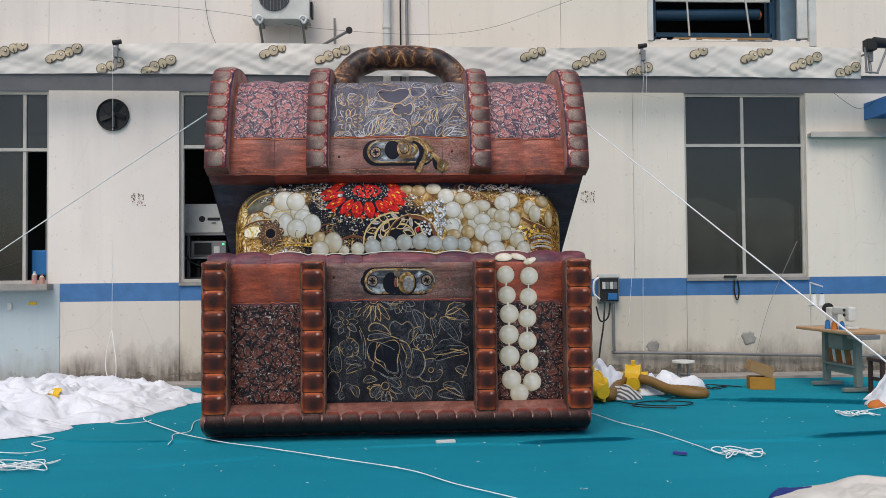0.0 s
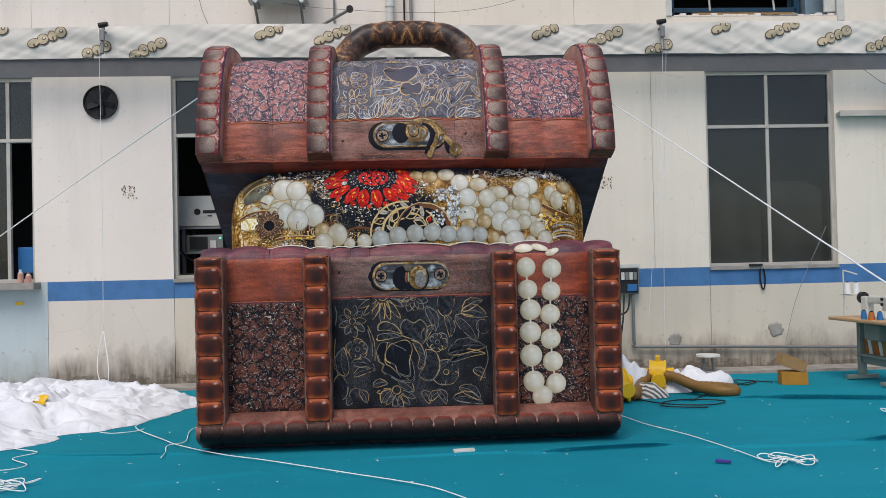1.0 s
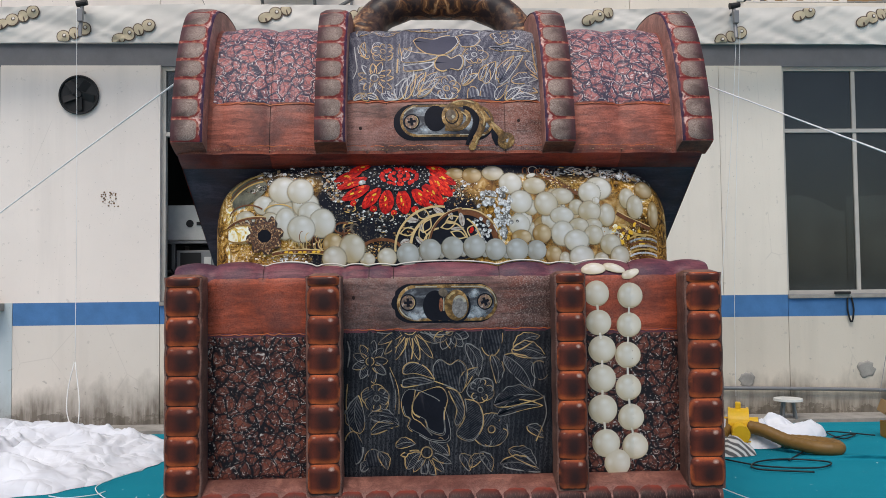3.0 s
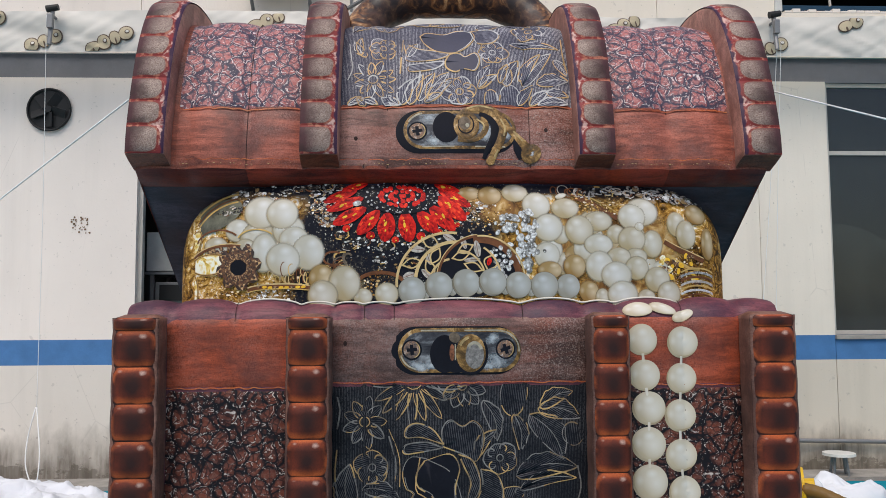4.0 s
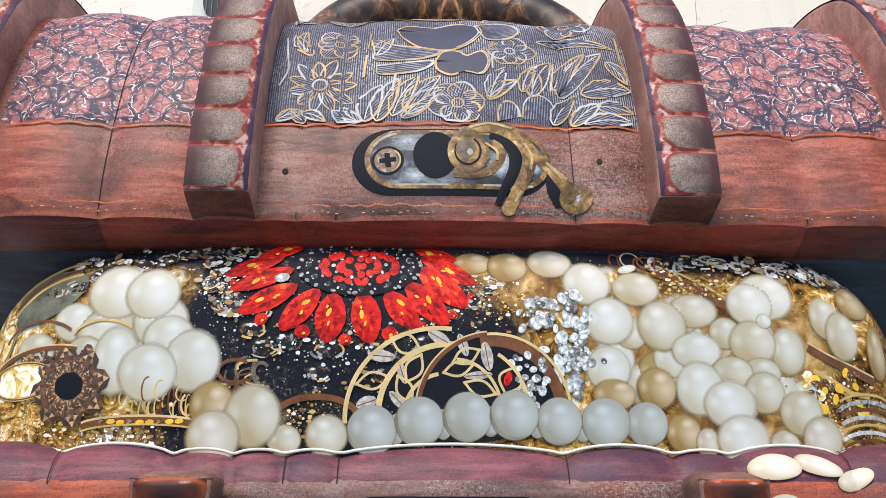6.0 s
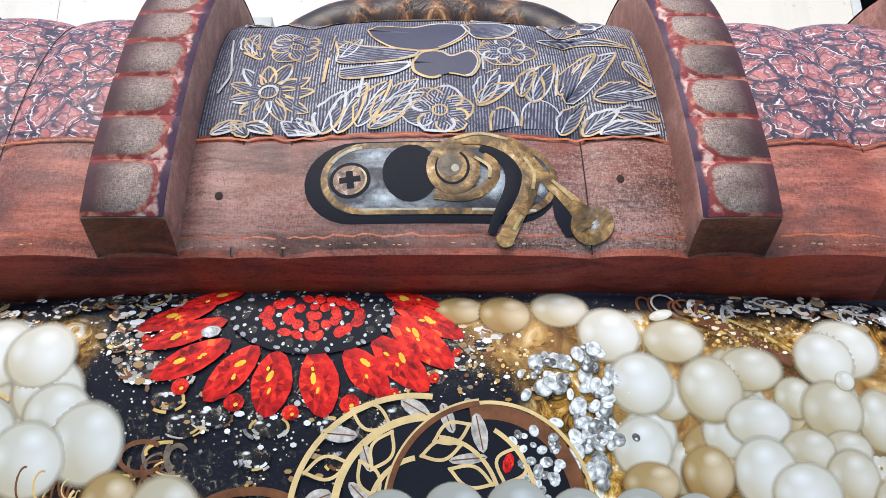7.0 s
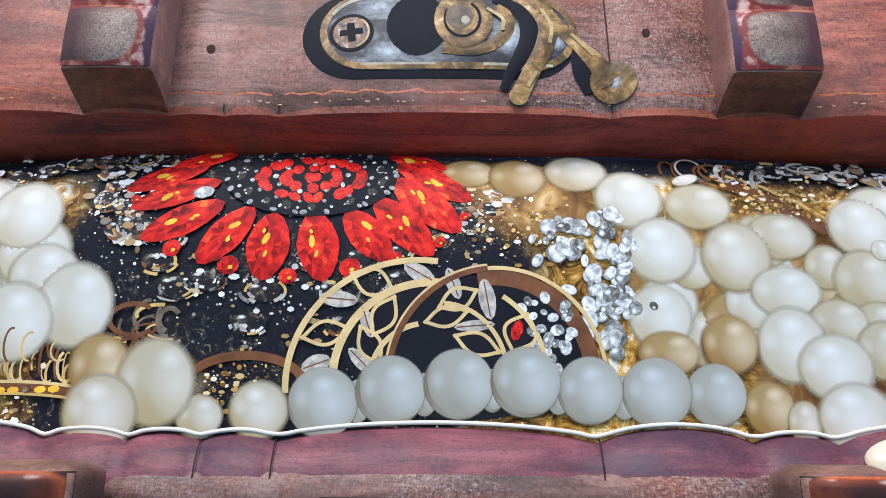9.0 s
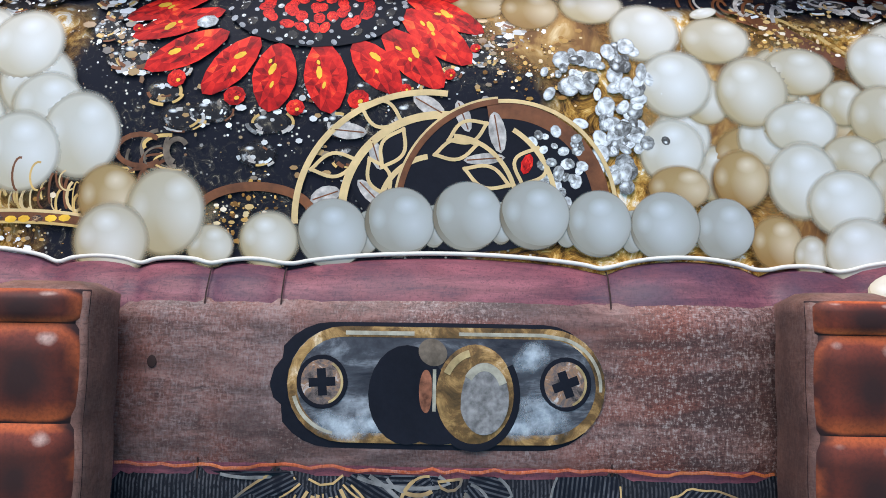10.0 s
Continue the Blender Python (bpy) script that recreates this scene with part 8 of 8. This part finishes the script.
rough_patch(3.65, 0.42, 0.10, 0.10, 1, "rough grey plaster patch on the wall")
rough_patch(5.04, 0.52, 0.11, 0.11, 2, "rough grey plaster patch on the wall")
M["stain"] = plain("rusty_residue", (0.22, 0.13, 0.07), 0.9, vary=0.4)
for cx, cz, s in ((-3.52, 2.53, 1), (2.74, 2.55, 2)):
    rg = random.Random(s)
    v, f = [], []
    for k in range(46):
        x, z, r = cx + rg.uniform(-0.10, 0.10), cz + rg.uniform(-0.08, 0.08), rg.uniform(0.003, 0.012)
        b = len(v)
        v += [(x + r * math.cos(a), WALL - 0.004, z + r * math.sin(a)) for a in np.linspace(0, 6.28, 7)[:-1]]
        f.append(tuple(range(b, b + 6)))
    ob = tagged(under("glue_residue", mesh_of("glue_residue", v, f, M["stain"], False), None), "brown glue specks left on the painted wall", "residue", kind="stuff")
slab("kerb", -9, 12, 11.30, WALL, -0.05, 0.03, M["concrete"], "low grey concrete strip along the wall foot", "kerb")

# shelf rail and blue box by the far window
rail = tagged(new("wall_shelf"), "narrow grey metal shelf rail on the wall", "shelf")
boxed("rail", (5.96, 9.0, 11.62, WALL, 3.40, 3.45), M["frame"], rail, bevel=0.006)
boxed("lip", (5.96, 9.0, 11.60, 11.62, 3.385, 3.465), M["frame"], rail, bevel=0.004)
bluebox = tagged(new("awning_box"), "blue painted metal awning box on the wall", "awning")
boxed("body", (6.83, 9.0, 10.6, WALL, 3.67, 3.87), M["blue"], bluebox, bevel=0.02)
boxed("edge", (6.81, 6.84, 10.58, WALL, 3.65, 3.89), M["blue"], bluebox, bevel=0.006)

# window ledge on the left with bottles
ledge = slab("ledge", -7.8, -4.66, 11.50, WALL, 1.30, 1.385, M["concrete"], "concrete window ledge with a chipped edge", "ledge")


def bottle(x, y, z, h, cap, label):
    b = tagged(new("bottle"), label, "bottle")
    part("body", rod(bmesh.new(), (x, y, z), (x, y, z + h * 0.7), 0.036, 0.034, 16), M["pink_label"], b)
    part("neck", rod(bmesh.new(), (x, y, z + h * 0.7), (x, y, z + h * 0.86), 0.030, 0.014, 16), M["white_metal"], b)
    part("cap", rod(bmesh.new(), (x, y, z + h * 0.86), (x, y, z + h), 0.016, 0.016, 12), cap, b)


M["pink_label"] = plain("pink_bottle_label", (0.55, 0.30, 0.25), 0.4)
bottle(-4.86, 11.60, 1.385, 0.17, M["white_metal"], "small pink plastic bottle with a white cap on the ledge")
bottle(-4.78, 11.64, 1.385, 0.13, M["orange_cloth"], "small red bottle standing on the ledge")
peg = tagged(new("wall_tape"), "torn yellow tape stuck to the blue wall", "tape")
boxed("strip", (-4.98, -4.88, WALL - 0.008, WALL - 0.001, 1.10, 1.14), M["yellow"], peg, turn=None)
peg2 = tagged(new("wall_hook"), "small white hook on the blue wall", "hook")
boxed("body", (-5.26, -5.20, WALL - 0.03, WALL, 1.03, 1.13), M["white_metal"], peg2, bevel=0.01)

# workshop interior behind the openings
mach = tagged(new("machine_cabinet"), "white machine cabinet with dark marks inside the workshop", "machine")
boxed("cabinet", (-3.06, -2.50, 12.35, 12.9, 2.10, 2.52), M["white_metal"], mach, bevel=0.01)
boxed("mark", (-2.72, -2.54, 12.34, 12.349, 2.28, 2.32), M["black"], mach)
part("mark", rod(bmesh.new(), (-2.80, 12.345, 2.30), (-2.80, 12.349, 2.30), 0.045, 0.045, 16), M["black"], mach)
boxed("small_mark", (-2.66, -2.60, 12.34, 12.349, 2.235, 2.25), M["black"], mach)
rack = tagged(new("steel_rack"), "dark steel rack with shelves of workshop gear", "rack")
for x in (-3.0, -1.4):
    boxed("upright", (x, x + 0.04, 12.3, 12.34, 0.02, 2.08), M["steel"], rack)
    boxed("upright", (x, x + 0.04, 12.9, 12.94, 0.02, 2.08), M["steel"], rack)
for z in (1.42, 1.72, 2.06):
    boxed("shelf", (-3.05, -1.35, 12.28, 12.95, z, z + 0.03), M["steel"], rack)
gear = tagged(new("control_unit"), "grey control unit with a green lamp on the rack", "control unit")
boxed("case", (-2.95, -2.45, 12.32, 12.7, 1.752, 1.98), M["steel"], gear, bevel=0.01)
boxed("face", (-2.90, -2.66, 12.30, 12.319, 1.78, 1.95), M["black"], gear)
n = Nodes("green_lamp", 0.4)
n.color((0.02, 0.5, 0.2))
n.put((0.1, 1.0, 0.4), n.b.inputs["Emission Color"])
n.b.inputs["Emission Strength"].default_value = 1.5
boxed("lamp", (-2.50, -2.475, 12.30, 12.319, 1.92, 1.94), n.m, gear)
boxed("outlet", (-2.62, -2.54, 12.30, 12.319, 1.80, 1.90), M["white_metal"], gear)
cord("power_cable", [(-3.0, 12.29, 1.752), (-2.9, 12.26, 1.65), (-2.7, 12.25, 1.60), (-2.5, 12.26, 1.64), (-2.42, 12.31, 1.755)], 0.012, M["black_cord"], "black cable hanging across the rack", "cable")
boxw = tagged(new("blue_crate"), "blue plastic crate inside the workshop window", "crate")
boxed("body", (-5.05, -4.80, 11.95, 12.3, 1.50, 1.85), M["blue"], boxw, bevel=0.02)
cab = tagged(new("cabinet"), "grey cabinet seen through the window", "cabinet")
boxed("body", (-5.05, -4.85, 12.4, 12.8, 0.02, 2.3), M["steel"], cab, bevel=0.01)
# pale shapes set behind the glass for a gable reflected in the panes
mirrored = tagged(new("pane_reflection"), "pale grey shapes behind the panes for a reflected gable", "dust sheet")
M["dust"] = plain("reflected_grey", (0.60, 0.63, 0.60), 0.8)
grid("sheet", lambda u, v: (4.20 + 0.82 * u, 12.02 + 0.05 * math.sin(u * 9), 1.40 + v * (1.10 + 0.07 * math.sin(min(1, u * 3) * 1.57) - 0.30 * max(0, u - 0.30) ** 1.0)), np.linspace(0, 1, 24), np.linspace(0, 1, 6), M["dust"], mirrored)
grid("sheet", lambda u, v: (5.06 + 0.84 * u, 12.04 + 0.05 * math.sin(u * 8 + 1), 1.40 + v * (1.15 - 0.20 * max(0, u - 0.75) * 2.0)), np.linspace(0, 1, 24), np.linspace(0, 1, 6), M["dust"], mirrored)

# the upper opening with its blue machine
upper = tagged(new("window_4"), "open upper window with steel bars and a rough sill", "window", kind="structure")
boxed("window_frame", (U0 - 0.08, U0, WALL - 0.02, WALL + 0.20, 4.79, 6.4), M["white_metal"], upper, bevel=0.006)
boxed("window_frame", (U1, U1 + 0.10, WALL - 0.02, WALL + 0.20, 4.72, 6.4), M["white_metal"], upper, bevel=0.006)
boxed("casement", (U1 - 0.16, U1 - 0.01, WALL + 0.02, WALL + 0.06, 4.85, 6.4), M["white_metal"], upper, bevel=0.006)
for x, lean in ((4.27, -0.03), (5.17, -0.06)):
    part("bar", rod(bmesh.new(), (x, WALL + 0.05, 4.88), (x + lean * 3, WALL + 0.05, 6.3), 0.014, 0.014, 8), M["frame"], upper)
rg = random.Random(8)
for k in range(26):
    x = U0 + 0.03 + k * (U1 - U0 - 0.06) / 26
    boxed("sill_stone", (x, x + 0.085, WALL - 0.004, WALL + 0.16, 4.785, 4.80 + rg.uniform(0.0, 0.03)), M["wall_up"] if not 13 < k < 20 else M["concrete"], upper, bevel=0.006)
M["machine_blue"] = plain("dark_teal_enamel", (0.015, 0.055, 0.10), 0.45)
roll = tagged(new("roller_machine"), "blue roller machine in the upper workshop", "machine")
part("roller", rod(bmesh.new(), (3.95, 12.35, 5.35), (5.55, 12.35, 5.38), 0.085, 0.085, 24), M["machine_blue"], roll)
for x in (3.93, 5.56):
    part("end_cap", rod(bmesh.new(), (x - 0.015, 12.35, 5.365), (x + 0.015, 12.35, 5.365), 0.068, 0.068, 20), M["orange_cloth"], roll)
boxed("beam", (3.85, 5.70, 12.2, 12.3, 4.98, 5.05), M["machine_blue"], roll, bevel=0.008)
boxed("upright", (3.85, 3.92, 12.2, 12.3, 4.35, 6.2), M["machine_blue"], roll, bevel=0.008)
boxed("upright", (5.66, 5.74, 12.2, 12.3, 4.35, 6.2), M["machine_blue"], roll, bevel=0.008)
boxed("tray", (4.15, 5.62, 12.1, 12.2, 4.92, 4.95), M["card"], roll)
boxed("top_bar", (3.85, 5.70, 12.2, 12.24, 5.52, 5.56), M["white_metal"], roll)
lockr = tagged(new("locker"), "pale blue metal locker in the upper workshop", "locker")
M["pale_blue"] = plain("pale_blue_metal", (0.22, 0.32, 0.40), 0.5)
boxed("body", (5.80, 6.25, 12.15, 12.7, 4.352, 5.70), M["pale_blue"], lockr, bevel=0.01)
slab("upper_floor", -14, 14, WALL + 0.3, WALL + 4.5, 4.25, 4.35, M["dark"], "upper workshop floor coloured dark for the dim room", "floor")

# blowers and their hose


def blower(x, y, turn, label):
    b = tagged(new("air_blower"), label, "blower", "yellow air blowers")
    m = pose(x, y, 0, 0, 0, turn) @ Matrix.Scale(0.80, 4)
    def put(name, bm, mat, lab=""):
        bmesh.ops.transform(bm, matrix=m, verts=bm.verts)
        part(name, bm, mat, b, lab)
    bm = rod(bmesh.new(), (-0.09, 0, 0.24), (0.09, 0, 0.24), 0.19, 0.19, 28)
    put("housing", bm, M["yellow"])
    put("side_plate", rod(bmesh.new(), (0.09, 0, 0.24), (0.115, 0, 0.24), 0.20, 0.20, 28), M["yellow"])
    put("side_plate", rod(bmesh.new(), (-0.115, 0, 0.24), (-0.09, 0, 0.24), 0.20, 0.20, 28), M["yellow"])
    put("outlet", rod(bmesh.new(), (0.0, -0.10, 0.20), (0.02, -0.36, 0.18), 0.095, 0.10, 20), M["yellow"])
    put("inlet", rod(bmesh.new(), (0.11, 0, 0.24), (0.22, 0, 0.24), 0.085, 0.095, 20), M["yellow"])
    put("inlet_hole", rod(bmesh.new(), (0.221, 0, 0.24), (0.224, 0, 0.24), 0.08, 0.08, 20), M["black"])
    put("motor", rod(bmesh.new(), (-0.115, 0, 0.24), (-0.26, 0, 0.24), 0.085, 0.08, 18), M["yellow"])
    put("foot", box(bmesh.new(), -0.13, -0.08, -0.20, 0.20, 0.01, 0.08, 0.01), M["yellow"])
    put("foot", box(bmesh.new(), 0.08, 0.13, -0.20, 0.20, 0.01, 0.08, 0.01), M["yellow"])
    put("lug", box(bmesh.new(), -0.03, 0.03, -0.05, 0.05, 0.42, 0.50, 0.01), M["yellow"])
    return b


blower(2.25, 9.55, 10, "yellow metal air blower standing beside the chest")
blower(2.90, 10.12, -20, "yellow metal air blower joined to a brown hose")
hose = tagged(tube("air_hose", [(2.94, 9.98, 0.19), (3.04, 9.90, 0.17), (3.20, 9.74, 0.10), (3.38, 9.56, 0.070), (3.54, 9.52, 0.066), (3.58, 9.68, 0.066), (3.44, 9.84, 0.066), (3.22, 9.92, 0.07)], 0.060, M["hose"], None, "", 18, 90,
                   taper=lambda t: 1 + 0.03 * math.sin(t * 150)), "fat brown fabric air hose bent in a loop", "hose")
hose2 = tagged(tube("air_hose", [(2.80, 10.10, 0.20), (2.64, 9.9, 0.12), (2.50, 9.62, 0.068), (2.44, 9.45, 0.066)], 0.060, M["hose"], None, "", 18, 50, taper=lambda t: 1 + 0.03 * math.sin(t * 90)), "short brown fabric hose end on the carpet", "hose")

# open carton on an ochre box
carton = tagged(new("carton"), "ochre cardboard box standing on the carpet", "box")
turn = pose(4.57, 10.30, 0, 0, 0, -12) @ Matrix.Scale(0.78, 4)
boxed("body", (-0.19, 0.19, -0.14, 0.14, 0.003, 0.20), M["ochre"], carton, bevel=0.006, turn=turn)
tray = tagged(new("tray"), "empty brown cardboard tray tilted on the box", "tray")
turn = pose(4.545, 10.30, 0.225, 4, 20, -10) @ Matrix.Scale(0.62, 4)
for d in ((-0.24, 0.24, -0.18, -0.165, -0.04, 0.15), (-0.24, 0.24, 0.165, 0.18, -0.04, 0.15), (-0.24, -0.225, -0.18, 0.18, -0.04, 0.15), (0.225, 0.24, -0.18, 0.18, -0.04, 0.15), (-0.24, 0.24, -0.18, 0.18, -0.045, -0.03)):
    boxed("board", d, M["card"], tray, turn=turn)
stool = tagged(new("stool"), "low round white stool by the wall", "stool")
part("seat", rod(bmesh.new(), (3.98, 11.42, 0.22), (3.98, 11.42, 0.245), 0.155, 0.15, 28), M["white_metal"], stool)
for a in (0.5, 2.1, 3.7, 5.2):
    part("leg", rod(bmesh.new(), (3.98 + 0.10 * math.cos(a), 11.42 + 0.10 * math.sin(a), 0.03), (3.98 + 0.07 * math.cos(a), 11.42 + 0.07 * math.sin(a), 0.22), 0.014, 0.014, 8), M["steel"], stool)
block = tagged(new("plastic_block"), "flat white plastic block beside the chest", "block")
boxed("body", (-0.085, 0.085, -0.03, 0.03, 0.004, 0.035), M["white_metal"], block, bevel=0.006, turn=pose(0.43, 7.32, 0, 0, 0, 8))
strip = tagged(new("purple_strip"), "small purple plastic strip on the carpet", "strip")
M["purple"] = plain("purple_plastic", (0.06, 0.03, 0.26), 0.5)
boxed("body", (-0.055, 0.055, -0.016, 0.016, 0.012, 0.03), M["purple"], strip, bevel=0.005, turn=pose(2.29, 6.69, 0, 0, 0, -25))

# sewing table
table = tagged(new("sewing_table"), "grey-green sewing machine table with a wooden top", "table")
T = pose(5.555, 10.17, 0, 0, 0, -86)


def onto(name, dims, mat, parent, bevel=0.006, lab=""):
    return boxed(name, dims, mat, parent, lab, bevel, T)


onto("tabletop", (-0.56, 0.56, -0.28, 0.28, 0.715, 0.755), M["wood"], table, 0.012, "light wooden top")
for x in (-0.325, 0.325):
    onto("leg", (x - 0.035, x + 0.035, -0.04, 0.04, 0.07, 0.715), M["green_metal"], table)
    onto("foot", (x - 0.03, x + 0.03, -0.20, 0.20, 0.015, 0.06), M["green_metal"], table)
onto("crossbar", (-0.29, 0.29, -0.02, 0.02, 0.20, 0.32), M["green_metal"], table)
onto("motor", (-0.10, 0.20, -0.12, 0.10, 0.50, 0.70), M["green_metal"], table, 0.03)
onto("drawer", (0.42, 0.62, -0.20, 0.10, 0.66, 0.713), M["steel"], table)
sew = tagged(new("sewing_machine"), "white sewing machine with dials on the table", "sewing machine")
onto("bed", (-0.25, 0.25, -0.08, 0.08, 0.756, 0.79), M["white_metal"], sew, 0.01)
onto("column", (-0.25, -0.13, -0.05, 0.05, 0.79, 1.01), M["white_metal"], sew, 0.02)
onto("arm", (-0.13, 0.20, -0.045, 0.045, 0.93, 1.02), M["white_metal"], sew, 0.02)
onto("head", (0.14, 0.25, -0.05, 0.05, 0.85, 1.03), M["white_metal"], sew, 0.025)
bm = rod(bmesh.new(), (-0.29, 0, 0.99), (-0.25, 0, 0.99), 0.07, 0.07, 20)
bmesh.ops.transform(bm, matrix=T, verts=bm.verts)
part("handwheel", bm, M["black"], sew)
for z, y in ((0.99, 0.02), (0.93, -0.02)):
    bm = rod(bmesh.new(), (0.19, -0.07, z), (0.19, -0.085, z), 0.02, 0.018, 12)
    bmesh.ops.transform(bm, matrix=T, verts=bm.verts)
    part("dial", bm, M["black"], sew)
stand = tagged(new("thread_stand"), "steel thread stand holding white cones", "thread stand")
for a, b in (((-0.5, -0.1, 0.755), (-0.5, -0.1, 1.32)), ((-0.5, -0.1, 1.32), (-0.28, -0.06, 1.27)), ((-0.56, -0.10, 1.02), (-0.36, -0.06, 1.02))):
    bm = rod(bmesh.new(), a, b, 0.009, 0.009, 8)
    bmesh.ops.transform(bm, matrix=T, verts=bm.verts)
    part("rod", bm, M["white_metal"], stand)


def spool(x, y, z, r, h, mat, label):
    s = tagged(new("thread_spool"), label, "spool", "thread spools")
    bm = rod(bmesh.new(), (x, y, z), (x, y, z + h), r, r * 0.72, 14)
    bmesh.ops.transform(bm, matrix=T, verts=bm.verts)
    part("thread", bm, mat, s)
    bm = rod(bmesh.new(), (x, y, z + h), (x, y, z + h + 0.012), r * 0.4, r * 0.4, 10)
    bmesh.ops.transform(bm, matrix=T, verts=bm.verts)
    part("tip", bm, M["black"], s)


spool(-0.44, -0.09, 1.03, 0.04, 0.14, M["rope"], "white cone of thread on the stand")
spool(-0.37, -0.02, 1.03, 0.04, 0.14, M["rope"], "white cone of thread on the stand")
spool(0.20, -0.22, 0.756, 0.035, 0.09, M["orange_cloth"], "orange thread spool on the table")
spool(0.12, -0.16, 0.756, 0.035, 0.09, M["black"], "black thread spool on the table")
spool(0.24, -0.14, 0.756, 0.035, 0.09, M["blue"], "blue thread spool on the table")
spool(0.05, -0.21, 0.756, 0.035, 0.10, M["blue"], "blue thread spool on the table")
bundle = tagged(new("fabric_roll_stack"), "stack of red, orange and white rolls under the table", "fabric rolls")
for k in range(9):
    bm = rod(bmesh.new(), (-0.28 + k * 0.065, 0.06, 0.32), (-0.26 + k * 0.065, 0.02, 0.50), 0.028, 0.028, 10)
    bmesh.ops.transform(bm, matrix=T, verts=bm.verts)
    part("roll", bm, M[("orange_cloth", "rope", "card")[k % 3]], bundle)
onto("tray", (-0.33, 0.33, -0.06, 0.12, 0.29, 0.318), M["green_metal"], bundle)
seat = tagged(new("stool"), "dark wooden stool behind the cloth bundle", "stool")
M["dark_wood"] = plain("dark_wood", (0.05, 0.03, 0.025), 0.5)
boxed("seat", (5.52, 5.86, 9.26, 9.56, 0.42, 0.46), M["dark_wood"], seat, bevel=0.008)
for x in (5.53, 5.80):
    for y in (9.27, 9.51):
        boxed("leg", (x, x + 0.04, y, y + 0.04, 0.003, 0.42), M["dark_wood"], seat)
    boxed("rail", (x + 0.01, x + 0.03, 9.31, 9.51, 0.20, 0.24), M["dark_wood"], seat)

# lint and scraps trodden into the carpet
rg = random.Random(77)
v, f = [], []
for k in range(240):
    x, y = rg.uniform(-4.5, 6.0), rg.uniform(5.0, 11.0)
    if -1.9 < x < 1.95 and 7.3 < y < 9.0:
        continue
    r, w, st = rg.uniform(0.002, 0.006), rg.random() * 3.1, rg.uniform(1.0, 3.5)
    z = carpet_height(x, y) + 0.004
    b = len(v)
    for a, c in ((-1, -1), (1, -0.6), (1.2, 0.8), (-0.7, 1)):
        dx, dy = a * r * st, c * r
        v.append((x + dx * math.cos(w) - dy * math.sin(w), y + dx * math.sin(w) + dy * math.cos(w), z + 0.002 * (a > 0)))
    f.append((b, b + 1, b + 2, b + 3))
tagged(under("lint", mesh_of("lint", v, f, M["rope"], False), None), "white lint and thread scraps on the carpet", "lint", kind="stuff")
